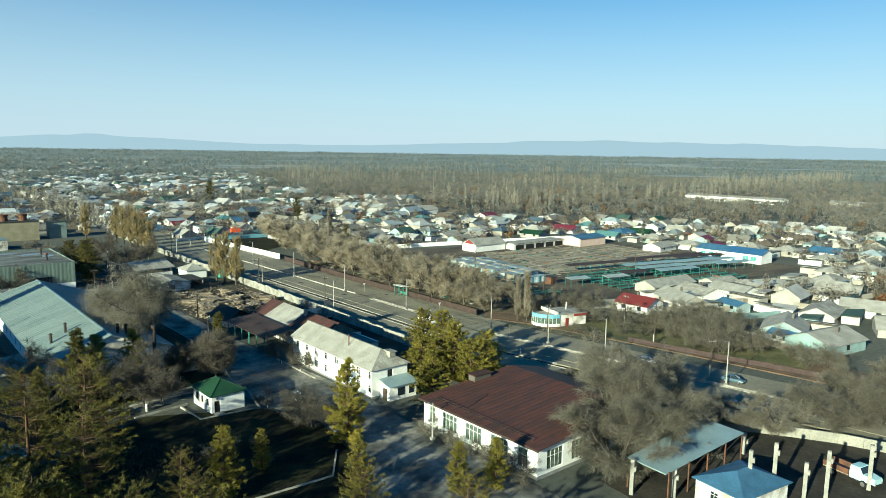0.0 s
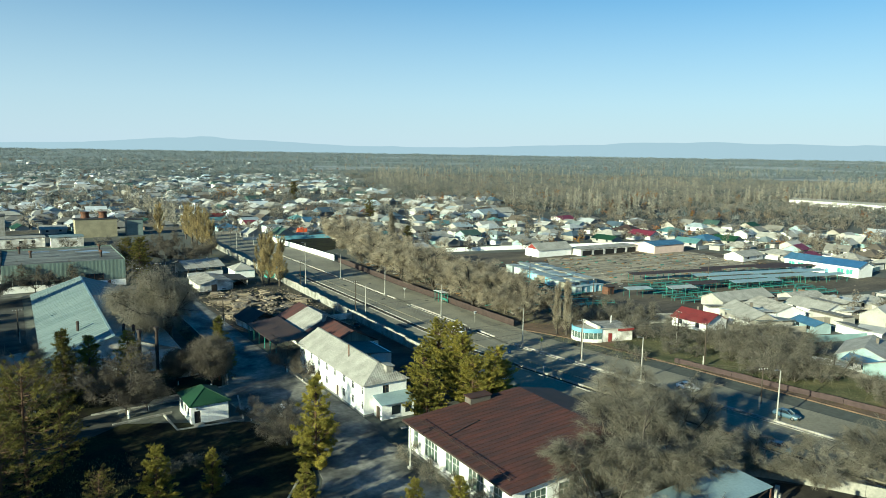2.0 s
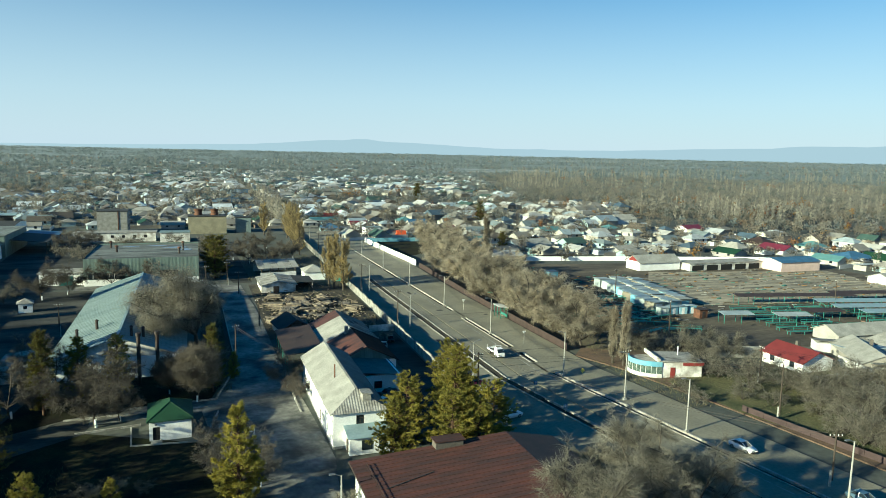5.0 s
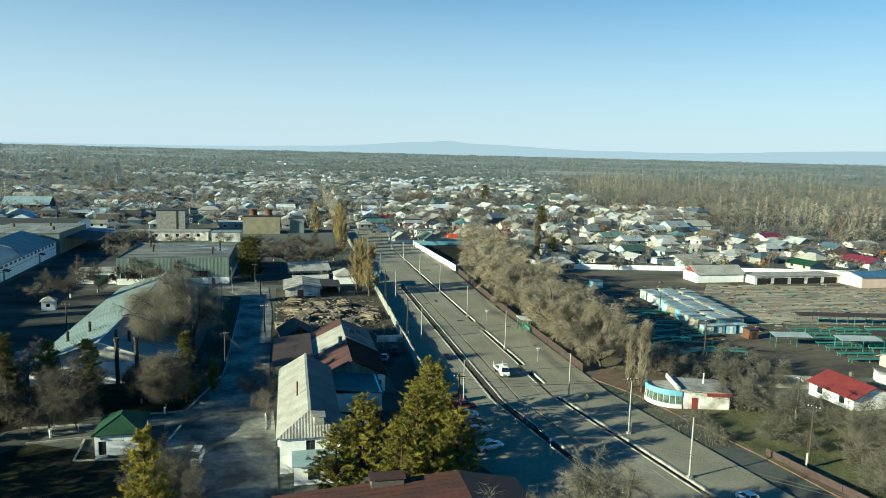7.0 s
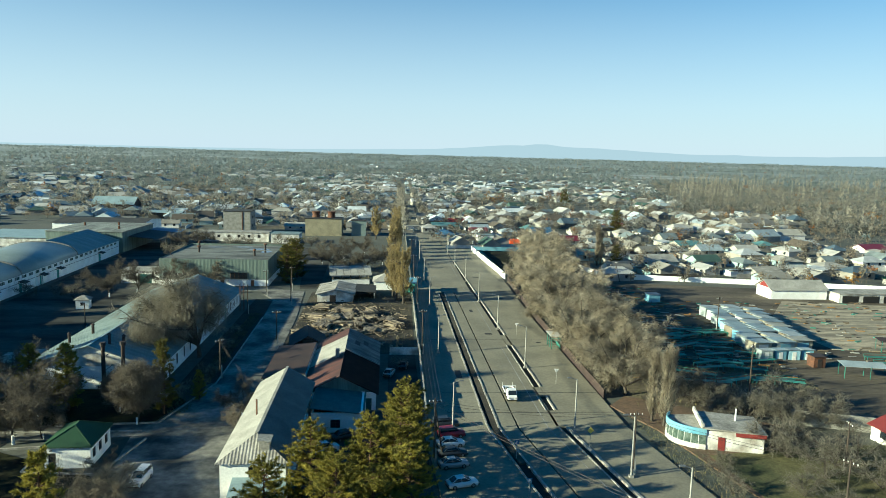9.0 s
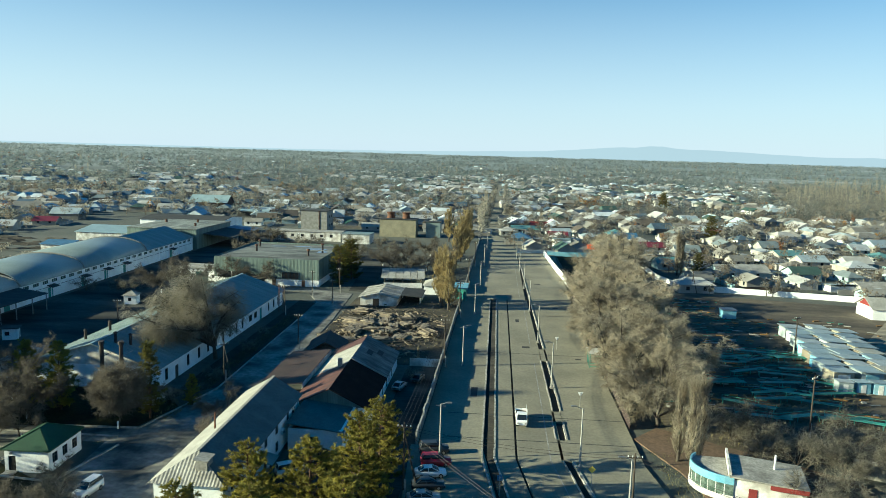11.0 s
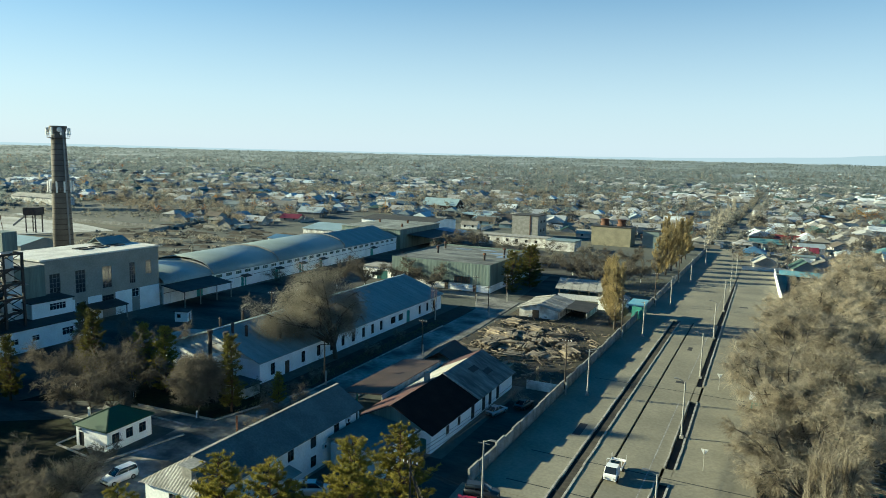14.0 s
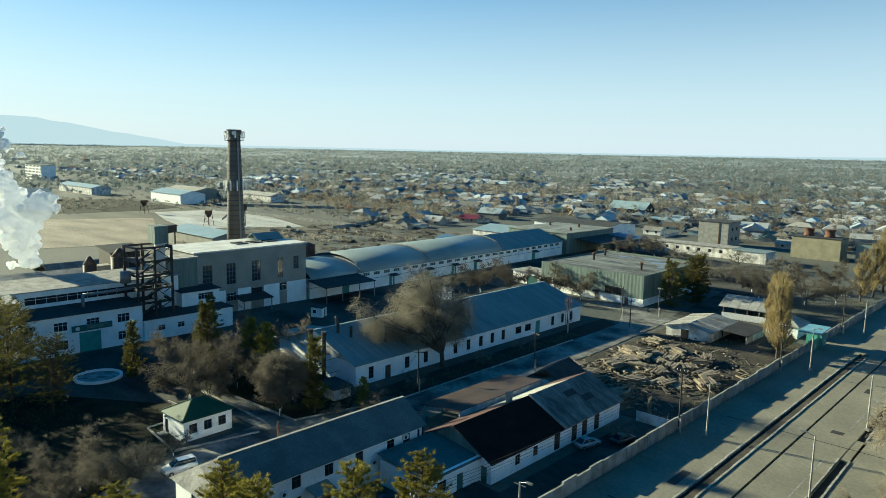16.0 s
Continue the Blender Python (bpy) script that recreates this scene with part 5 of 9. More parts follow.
def big_chimney():
    x, y, H = -61.0, 185.5, 46.5
    b = thing("factory_chimney", x, y, 0, 0, "tall tapered brick chimney carrying antennas", "chimney")
    R = lambda z: 3.1 - 1.25 * z / H
    m, n = MB(), 24
    m.tube((0, 0, 0), (0, 0, H), R(0), R(H), n)
    part("shaft", m, BRICK, b, "brown brick shaft", True)
    for i in range(1, 30):
        z = H * i / 30
        q = MB().tube((0, 0, z - 0.09), (0, 0, z + 0.09), R(z) + 0.06, n=n)
        part("steel_band", q, STEEL_DARK, b)
    part("crown", MB().tube((0, 0, H - 1.2), (0, 0, H), R(H) + 0.1, R(H) + 0.45, n).tube((0, 0, H), (0, 0, H + 0.5), R(H) + 0.45, n=n), BRICK, b)
    part("flue_mouth", MB().tube((0, 0, H + 0.5), (0, 0, H + 0.52), R(H) - 0.1, n=n), DARK, b)
    for lvl, r, cnt in ((30.5, 3.1, 10), (45.6, 2.9, 8)):
        p = part("platform", MB().tube((0, 0, lvl - 2.1), (0, 0, lvl - 1.95), r, n=20), STEEL_DARK, b, "steel antenna gallery")
        rail = MB()
        for k in range(20):
            a0, a1 = 2 * math.pi * k / 20, 2 * math.pi * (k + 1) / 20
            rail.bar((r * math.cos(a0), r * math.sin(a0), lvl - 0.9), (r * math.cos(a1), r * math.sin(a1), lvl - 0.9), 0.06, 0.06)
            rail.bar((r * math.cos(a0), r * math.sin(a0), lvl - 2), (r * math.cos(a0), r * math.sin(a0), lvl - 0.9), 0.05, 0.05)
        part("railing", rail, STEEL, p)
        for k in range(cnt):
            a = 2 * math.pi * (k + 0.5) / cnt
            cx, cy = (r + 0.15) * math.cos(a), (r + 0.15) * math.sin(a)
            part("antenna_panel", MB().box(cx - 0.17, cy - 0.17, lvl - 2.6 if lvl < 40 else lvl - 1.2, cx + 0.17, cy + 0.17, lvl + 0.6 if lvl < 40 else lvl + 0.9), FRAME_W, p, "white mobile antenna panel")
    part("ladder", MB().bar((3.2, 0, 0), (2.1, 0, H), 0.5, 0.05), STEEL, b)
    for s in (-1, 1):
        part("dish", MB().tube((s * 2.4, -1.2, H - 0.6), (s * 2.6, -1.7, H - 0.6), 0.7, 0.6, 14), FRAME_W, b)


big_chimney()


# ---- factory front with the teal gate ----
def factory_front():
    x1, y0, y1, H = -6.0, 62.0, 131.0, 8.0
    w, l = 16.0, y1 - y0
    b = thing("production_building", x1 - w / 2, (y0 + y1) / 2, 0, 0, "white two-storey factory front with dark windows", "building")
    e = []
    for i in range(11):
        u = l - 5.2 - i * 6.1
        if i == 1:
            e.append((u, u + 2.5, 5.0, 6.7, "w", 3, 1, FRAME_W))
            continue
        e.append((u, u + 2.5, 4.9, 6.7, "w", 3, 1, FRAME_W))
        if i != 1:
            e.append((u, u + 2.5, 1.2, 3.0, "w", 3, 1, FRAME_W))
    e.append((l - 12.8, l - 8.6, 0.0, 4.0, "d", TEAL, "tall teal double gate", "gate"))
    four_walls(b, w, l, H, WHITE, dict(east=e))
    part("roof", MB().slab((-w / 2 - 0.2, -l / 2 - 0.3, H + 0.9), (w / 2 + 0.5, -l / 2 - 0.3, H + 0.1), (w / 2 + 0.5, l / 2 + 0.3, H + 0.1), (-w / 2 - 0.2, l / 2 + 0.3, H + 0.9), 0.2), TIN_DARK, b, "dark felt roof")
    sg = part("sign_board", MB().box(w / 2 + 0.1, l / 2 - 14.2, 4.35, w / 2 + 0.25, l / 2 - 6.4, 5.6), TEAL_DARK, b, "dark teal sign board")
    for i, (u, uu, z) in enumerate(((-11.4, -7.2, 5.1), (-11.4, -8.2, 4.75))):
        part("lettering_bar", MB().box(w / 2 + 0.25, l / 2 + u, z, w / 2 + 0.27, l / 2 + uu, z + 0.2), CORR_GREEN, sg)
    part("emblem", MB().tube((w / 2 + 0.24, l / 2 - 13.1, 4.95), (w / 2 + 0.28, l / 2 - 13.1, 4.95), 0.42, n=16), FRAME_W, sg)
    # set-back upper storey
    u = thing("upper_storey", -19.5, 112.0, 0, 0, "white set-back upper hall with a window band", "building")
    four_walls(u, 11.0, 62.0, 12.0, WHITE, dict(east=[(30, 58, 9.2, 10.8, "w", 14, 1, FRAME_W)]))
    part("roof", MB().slab((-6, -31.5, 12.8), (6, -31.5, 12.1), (6, 31.5, 12.1), (-6, 31.5, 12.8), 0.2), SLATE_OLD, u)
    v = thing("roof_hall", -11.0, 98.5, 0, 0, "white rooftop room with wide windows", "building")
    four_walls(v, 9.0, 19.0, 11.6, WHITE, dict(east=[(2.0, 9.0, 9.3, 11.0, "w", 7, 1, FRAME_W), (10.2, 17.4, 9.3, 11.0, "w", 7, 1, FRAME_W)]))
    part("roof", MB().slab((-4.8, -9.8, 12.2), (5.0, -9.8, 11.6), (5.0, 9.8, 11.6), (-4.8, 9.8, 12.2), 0.15), SLATE_OLD, v, "grey corrugated slate roof")
    for x, y in ((-1, -3), (2, 4)):
        part("vent", MB().tube((x, y, 11.8), (x, y, 13.4), 0.3, n=8), STEEL_DARK, v)
    # low wing
    a = thing("low_wing", -11.5, 141.5, 0, 0, "low white wing with a dark flat roof", "building")
    four_walls(a, 12.0, 20.8, 4.6, WHITE, dict(east=[(3.0, 4.6, 1.8, 3.0, "w", 2, 1, FRAME_W), (7.4, 9.0, 1.8, 3.0, "w", 2, 1, FRAME_W), (14.0, 16.6, 1.6, 3.2, "w", 3, 1, FRAME_W)]))
    part("roof", MB().slab((-6.2, -10.6, 4.8), (6.3, -10.6, 4.7), (6.3, 10.6, 4.7), (-6.2, 10.6, 4.8), 0.2), TIN_DARK, a)
    c = thing("roof_cabin", -13.5, 147.0, 4.8, 0, "small white cabin on the wing's roof", "building")
    four_walls(c, 5.0, 9.4, 3.4, WHITE, dict(east=[(4.0, 7.8, 1.2, 2.7, "w", 5, 1, FRAME_W)]))
    part("roof", MB().slab((-2.8, -5, 3.7), (2.9, -5, 3.5), (2.9, 5, 3.5), (-2.8, 5, 3.7), 0.2), TIN_DARK, c)
    # open steel process tower
    t = thing("process_tower", -10.5, 134.6, 4.8, 0, "open dark steel tower with tanks and stairs", "tower")
    xs, ys, top = (-3.2, 3.2), (-3.8, 3.8), 15.2
    for x in xs:
        for y in (*ys, 0):
            part("column", MB().box(x - 0.22, y - 0.22, 0, x + 0.22, y + 0.22, top), STEEL_DARK, t)
    for z in (3.0, 6.0, 9.0, 12.0, 15.0):
        for x in xs:
            part("beam", MB().box(x - 0.18, ys[0], z - 0.2, x + 0.18, ys[1], z + 0.2), STEEL_DARK, t)
        for y in ys:
            part("beam", MB().box(xs[0], y - 0.18, z - 0.2, xs[1], y + 0.18, z + 0.2), STEEL_DARK, t)
        if z < 14:
            part("deck", MB().box(-3.0, -3.6, z + 0.2, 0.8, 3.6, z + 0.3), STEEL_DARK, t)
    for z in (0, 3.0, 6.0, 9.0, 12.0):
        part("stair", MB().bar((2.4, -3.2, z + 0.3), (2.4, 2.4, z + 3.1), 0.8, 0.15), STEEL_DARK, t)
        part("brace", MB().bar((3.2, -3.8, z), (3.2, 0, z + 3.0), 0.15, 0.15), STEEL_DARK, t)
        part("brace", MB().bar((3.2, 3.8, z), (3.2, 0, z + 3.0), 0.15, 0.15), STEEL_DARK, t)
        part("brace", MB().bar((-3.2, 3.8, z), (3.2, 3.8, z + 3.0), 0.15, 0.15), STEEL_DARK, t)
    part("white_tank", MB().tube((0.6, 2.4, 9.3), (0.6, 2.4, 15.6), 1.1, n=16), FRAME_W, t, "white vertical tank", True)
    part("cabinet", MB().box(-1.2, 0.6, 15.6, 2.4, 3.6, 19.4), CORR_GREEN, t, "glazed top cabin")
    part("white_tank", MB().tube((0.2, 1.8, 3.0), (0.2, 1.8, 5.4), 1.2, n=16), FRAME_W, t, "", True)
    part("pipe", MB().tube((0.5, -3.6, 6.2), (0.5, -14.0, 6.0), 0.35, n=10), STEEL, t, "", True)
    part("pipe", MB().tube((0.5, -14.0, 6.0), (0.5, -14.0, 3.0), 0.35, n=10), STEEL, t, "", True)
    part("tank", MB().tube((0.5, -5.2, 7.5), (0.5, -5.2, 10.0), 1.1, n=14), STEEL, t, "", True)
    # roofs and plant behind
    for i, (x, y, sx, sy, z, mt) in enumerate(((-38, 118, 22, 60, 9.5, SLATE_OLD), (-36, 76, 26, 26, 8, TIN_DARK), (-58, 140, 16, 24, 8.0, FELT_PATCHY), (-42, 160, 14, 12, 10, SLATE_OLD))):
        q = thing("plant_hall", x, y, 0, 0, "grey industrial hall with a dull slate roof", "building", "plant halls")
        part("wall", MB().box(-sx / 2, -sy / 2, 0, sx / 2, sy / 2, z), BEIGE, q)
        r = MB()
        gable_roof(r, -sx / 2, -sy / 2, sx / 2, sy / 2, z, z + 2.4, "y", 0.4)
        part("roof", r, mt, q)
    for x, y, r, h in ((-30.5, 136.5, 2.0, 17), (-34.5, 131, 1.5, 15)):
        q = thing("process_vessel", x, y, 0, 0, "dark cylindrical vessel with a conical top", "tank", "process vessels")
        part("shell", MB().tube((0, 0, 0), (0, 0, h - 2), r, n=18), STEEL_DARK, q, "", True)
        part("cone", MB().tube((0, 0, h - 2), (0, 0, h), r, 0.3, 18), STEEL_DARK, q, "", True)
    q = thing("conveyor_house", -38, 140, 0, 0, "dark rooftop conveyor house of rusted sheet", "building")
    part("wall", MB().box(-4, -4, 0, 4, 4, 15.5), STEEL_DARK, q)
    part("roof", MB().slab((-4.6, -4.6, 16.4), (4.6, -4.6, 15.4), (4.6, 4.6, 15.4), (-4.6, 4.6, 16.4), 0.2), TIN_DARK, q)
    part("side_cabin", MB().box(1, -8, 8, 4, -4, 12.5), BEIGE, q)
    for x, y in ((-26, 192), (-30, 191), (-34, 190)):
        q = thing("silo", x - 14, y + 6, 0, 0, "squat brown steel silo behind the vaults", "silo", "silos")
        part("shell", MB().tube((0, 0, 0), (0, 0, 11.5), 2.6, n=20), RUST, q, "", True)
        part("lid", MB().tube((0, 0, 11.5), (0, 0, 12.3), 2.7, 0.4, 20), STEEL_DARK, q)
    # little white hut in the yard, round pool
    h = thing("yard_hut", 0.9, 172.0, 0, 25, "tiny white hut with a dark flat roof", "hut")
    four_walls(h, 3.0, 2.6, 2.5, WHITE, dict(south=[(0.5, 1.4, 1.0, 1.9, "w", 1, 1, FRAME_B)], east=[(1.2, 2.1, 0, 2.0, "d", STEEL)]), 0.2)
    part("roof", MB().slab((-1.8, -1.6, 2.7), (1.8, -1.6, 2.6), (1.8, 1.6, 2.6), (-1.8, 1.6, 2.7), 0.15), TIN_DARK, h)
    h = thing("yard_hut", 7.8, 210.5, 0, 10, "tiny white hut with a grey hipped roof", "hut")
    four_walls(h, 3.2, 3.2, 2.6, WHITE, dict(south=[(1.1, 2.0, 1.0, 1.9, "w", 1, 1, FRAME_B)]), 0.2)
    r = MB()
    hip_roof(r, -1.6, -1.6, 1.6, 1.6, 2.6, 3.7, 0.4)
    part("roof", r, SLATE_OLD, h)
    f = thing("round_pool", 12.4, 114.8, 0, 0, "round white-rimmed fountain basin, empty", "fountain")
    n, rim = 32, MB()
    ring = [(math.cos(2 * math.pi * i / n), math.sin(2 * math.pi * i / n)) for i in range(n)]
    vs = []
    for r, z in ((4.0, 0), (4.0, 0.5), (3.6, 0.5), (3.6, 0.12)):
        vs += [(c * r, s * r, z) for c, s in ring]
    rim.add(vs, [(k * n + i, k * n + (i + 1) % n, (k + 1) * n + (i + 1) % n, (k + 1) * n + i) for k in range(3) for i in range(n)])
    part("rim", rim, WHITE, f)
    part("basin_floor", MB().tube((0, 0, 0.06), (0, 0, 0.13), 3.62, n=n), material("pool_floor", (0.35, 0.45, 0.48), 0.6, 0.5, 0.6, tint=(0.10, 0.10, 0.09)), f)


factory_front()


# ---- steam over the plant ----
def steam():
    """A plume built from many small puffs in one mesh, shaped to the camera's view: a stem, a side billow and a
    torn-off upper wisp.
    """
    rng = random.Random(5)
    bm = bmesh.new()
    # the closing view's sideways axis; knots are spread along it
    away = Vector((0.73, 0.68, 0))
    knots = [(-2.2, 13.2, 1.3), (1.8, 14.5, 2.2), (0.6, 18.0, 3.8), (0.0, 22.0, 4.8), (2.4, 25.4, 4.8), (5.8, 27.6, 3.4), (8.2, 29.0, 1.7), (-1.6, 27.5, 4.2), (-3.8, 32.0, 3.6), (-5.4, 36.0, 3.2), (-6.4, 40.0, 2.4),
             (-4.6, 43.6, 2.2), (-1.6, 41.0, 1.6), (1.4, 38.8, 1.1), (-6.5, 44.5, 2.4)]
    for u, z, r in knots:
        for i in range(int(14 + r * 9)):
            d = Vector((rng.gauss(0, 1), rng.gauss(0, 1), rng.gauss(0, 1))).normalized() * r * rng.uniform(0.2, 1.0)
            m = Matrix.Translation(Vector((-41.5, 118.5, z)) + away * u + d) @ Matrix.Scale(r * rng.uniform(0.16, 0.42), 4)
            bmesh.ops.create_icosphere(bm, subdivisions=1, radius=1.0, matrix=m)
    me = bpy.data.meshes.new("steam_plume")
    bm.to_mesh(me)
    bm.free()
    ob = part("steam_plume", me, STEAM, None)
    rmod = ob.modifiers.new("merge", "REMESH")
    rmod.mode, rmod.voxel_size, rmod.use_smooth_shade = "VOXEL", 0.33, True
    tex = bpy.data.textures.new("billow", "CLOUDS")
    tex.noise_scale, tex.noise_depth = 1.7, 5
    dmod = ob.modifiers.new("billow", "DISPLACE")
    dmod.texture, dmod.strength, dmod.mid_level = tex, 1.3, 0.5
    tagged(ob, "billowing white steam plume above the plant roof", "steam")


steam()


# ---- halls and structures farther north ----
def plain_hall(name, x0, y0, x1, y1, H, R, wall, roof, label, axis="y", group="", windows=0, th=0.3):
    w, l = x1 - x0, y1 - y0
    b = thing(name, (x0 + x1) / 2, (y0 + y1) / 2, 0, 0, label, "building", group)
    s = spaced(windows, 1.5, (w - 2) / max(1, windows), min(1.4, (w - 2) / max(1, windows) * 0.6), H * 0.45, H * 0.75, "w", 2, 1, FRAME_B) if windows else []
    four_walls(b, w, l, H, wall, dict(south=s), th)
    r = MB()
    if R > H:
        gable_roof(r, -w / 2, -l / 2, w / 2, l / 2, H, R, axis, 0.5)
        gables(b, -w / 2, -l / 2, w / 2, l / 2, H, R, axis, wall)
    else:
        r.slab((-w / 2 - 0.3, -l / 2 - 0.3, H + 0.3), (w / 2 + 0.3, -l / 2 - 0.3, H + 0.3), (w / 2 + 0.3, l / 2 + 0.3, H + 0.1), (-w / 2 - 0.3, l / 2 + 0.3, H + 0.1), 0.3)
    part("roof", r, roof, b)
    return b


b = plain_hall("clad_hall", -50, 314, -19.5, 352, 8.4, 8.4, CORR_GREEN, material("pale_sheet_roof", (0.34, 0.37, 0.33), 0.8, 0.5, 0.3, 2.0, 0.2, tint=(0.17, 0.18, 0.165), stretch=(1.6, 0.35, 1.0)), "big hall clad in grey-green sheet with flat roof")
for x, y in ((-9, 4), (4, 8), (10, -8)):
    part("roof_vent", MB().tube((x, y, 8.5), (x, y, 10.0), 0.5, n=8), RUST, b)
plain_hall("dark_hall", -67, 357, -26, 385, 7.6, 9.0, WHITE, TIN_DARK, "long white hall under a black felt roof", "x")
plain_hall("side_hall", -78, 322, -51, 350, 4.8, 6.6, WHITE_OLD, TIN_CANOPY, "low white side hall with a pale tin roof", "x")
plain_hall("blue_roof_shed", -74, 292, -62, 304, 3.2, 4.4, WHITE_OLD, TIN_BRIGHTBLUE, "small shed with a bright blue roof", "x")
s = thing("open_canopy", -12.6, 338, 0, 0, "open dark loading shed with blue roof sheets", "shed")
part("roof", MB().slab((-6.6, -18, 6.2), (6.6, -18, 5.0), (6.6, 8, 5.0), (-6.6, 8, 6.2), 0.2), TIN_DARK, s)
part("roof_end", MB().slab((-6.6, 8.05, 6.2), (6.6, 8.05, 5.0), (6.6, 20, 5.0), (-6.6, 20, 6.2), 0.2), TIN_BRIGHTBLUE, s, "bright blue roof sheets")
for y in (-17, -9, -1, 7, 15):
    part("post", MB().box(5.9, y, 0, 6.2, y + 0.3, 5.0), STEEL_DARK, s)
b = plain_hall("white_silo_block", 4.0, 390, 18, 404, 11.4, 11.4, CONCRETE, TIN_DARK, "tall pale windowless concrete block")
part("ladder", MB().box(2.6, -7.2, 0, 3.0, -7.05, 11.4), RUST, b)
for z in (3, 7.5):
    for y in (-3, 2):
        part("window", MB().box(6.98, y, z, 7.05, y + 1.8, z + 1.4), DARK, b)
plain_hall("low_store", -2, 356, 33, 366, 4.2, 4.2, WHITE_OLD, SLATE_OLD, "long low whitewashed store with small windows", windows=7)
plain_hall("low_store", 35, 351, 48, 362, 4.4, 4.4, WHITE_OLD, TIN_BLUE, "low white store with a grey-blue roof")
b = plain_hall("cooling_block", 47.2, 383.5, 66.0, 394.5, 9.0, 9.0, material("yellowed_concrete", (0.42, 0.38, 0.26), 0.9, 0.3, 0.4, tint=(0.32, 0.29, 0.2)), TIN_DARK, "yellowish concrete cooling block with fan stacks")
for x in (-4.4, 3.6):
    f = part("cooling_fan", MB().tube((x, 0.5, 9.3), (x, 0.5, 10.6), 2.2, 1.8, 18), RUST, b, "rusty lower ring of a cooling fan")
    part("red_ring", MB().tube((x, 0.5, 10.6), (x, 0.5, 11.6), 1.8, 1.9, 18), RUST, f)
    part("mouth", MB().tube((x, 0.5, 11.6), (x, 0.5, 12.4), 1.9, 2.3, 18), RUST, f)
plain_hall("dark_tank_block", 71, 386, 78.5, 394, 8.0, 8.0, TIN_BLUE, TIN_DARK, "dark steel-clad block beside the stacks")
plain_hall("far_gable_hall", -107, 500, -80, 514, 5.5, 10, TIN_BROWN, TIN_CANOPY, "dark-walled hall with a pale tin gable roof", "x")
plain_hall("far_shed", -58, 462, -38, 470, 3.6, 4.6, TIN_DARK, TIN_CANOPY, "long low shed with a pale tin roof", "x")
# west beyond the plant
plain_hall("west_store", -150, 205, -112, 222, 6, 8, BEIGE, TIN_CANOPY, "beige store hall with pale roof", "x")
plain_hall("west_store", -386, 303, -338, 322, 7, 9.5, WHITE, TIN_CANOPY, "long white store hall with tin roof", "x")
plain_hall("west_store", -538, 288, -462, 303, 6, 8, WHITE_OLD, TIN_CANOPY, "long weathered store hall with tin roof", "x")
plain_hall("west_store", -452, 208, -430, 248, 6, 8, WHITE, TIN_BLUE, "white store hall with a grey-blue roof", "y")
plain_hall("west_store", -372, 366, -320, 378, 5, 7, WHITE_OLD, SLATE, "low weathered store with a slate roof", "x")
plain_hall("west_store", -420, 330, -370, 352, 7, 9.5, BEIGE, SLATE_OLD, "long grey store hall", "x")
b = plain_hall("apartment_block", -778, 330, -722, 345, 17, 17, WHITE, TIN_DARK, "white five-storey apartment block far off")
for i in range(5):
    for k in range(12):
        part("window", MB().box(-28 + k * 4.8, -7.6, 1.6 + i * 3.3, -25.6 + k * 4.8, -7.5, 3.4 + i * 3.3), GLASS, b)
for x, y, s in ((-132, 196, 1.0), (-190, 262, 1.2)):
    t = thing("loading_hopper", x, y, 0, 20, "rusty steel loading hopper on legs", "hopper", "hoppers")
    for i in (-1, 1):
        for k in (-1, 1):
            part("leg", MB().box(i * 2 * s - 0.2, k * 2 * s - 0.2, 0, i * 2 * s + 0.2, k * 2 * s + 0.2, 7 * s), STEEL_DARK, t)
    part("bin", MB().box(-2.6 * s, -2.6 * s, 7 * s, 2.6 * s, 2.6 * s, 10 * s), STEEL_DARK, t)
    part("chute", MB().bar((-2, 0, 8 * s), (-9 * s, 0, 3), 0.8, 0.6), STEEL, t)

# ---- sheds by the timber yard ----
b = thing("slate_shed", 74.6, 228.4, 0, 0, "low whitewashed shed with a sagging slate roof", "shed")
part("wall", MB().box(-5.2, -7.4, 0, 5.2, 7.4, 2.5), WHITE_OLD, b)
rs = random.Random(63)
for i in range(6):
    for k in (-1, 1):
        ya, yb, dz = -8.0 + i * 2.68, -5.36 + i * 2.68, rs.uniform(-0.1, 0.06)
        part("roof_sheet", MB().slab((k * 5.8, ya, 2.45 + dz), (k * 0.02, ya, 3.65 + dz), (k * 0.02, yb, 3.6 + dz), (k * 5.8, yb, 2.45 + dz), 0.1) if k < 0 else
             MB().slab((0.02, ya, 3.65 + dz), (5.8, ya, 2.45 + dz), (5.8, yb, 2.45 + dz), (0.02, yb, 3.6 + dz), 0.1), SLATE_OLD, b)
part("end_gable", MB().add([(-5.2, -7.4, 2.5), (5.2, -7.4, 2.5), (0, -7.4, 3.5), (-5.2, -7.1, 2.5), (5.2, -7.1, 2.5), (0, -7.1, 3.5)], [(0, 1, 2), (5, 4, 3), (0, 3, 4, 1), (1, 4, 5, 2), (2, 5, 3, 0)]), WHITE_OLD, b)
part("door", MB().box(-1.6, -7.47, 0, 0.2, -7.38, 2.1), WOOD_DARK, b)
b = thing("low_lean_to", 83.4, 231.5, 0, 0, "low dark felt lean-to beside the shed", "shed")
part("roof", MB().slab((-3.3, -5.8, 2.5), (3.0, -5.8, 2.0), (3.0, 5.8, 2.0), (-3.3, 5.8, 2.5), 0.12), TIN_DARK, b)
part("wall", MB().box(2.4, -5.4, 0, 2.6, 5.4, 1.9), WHITE_OLD, b)
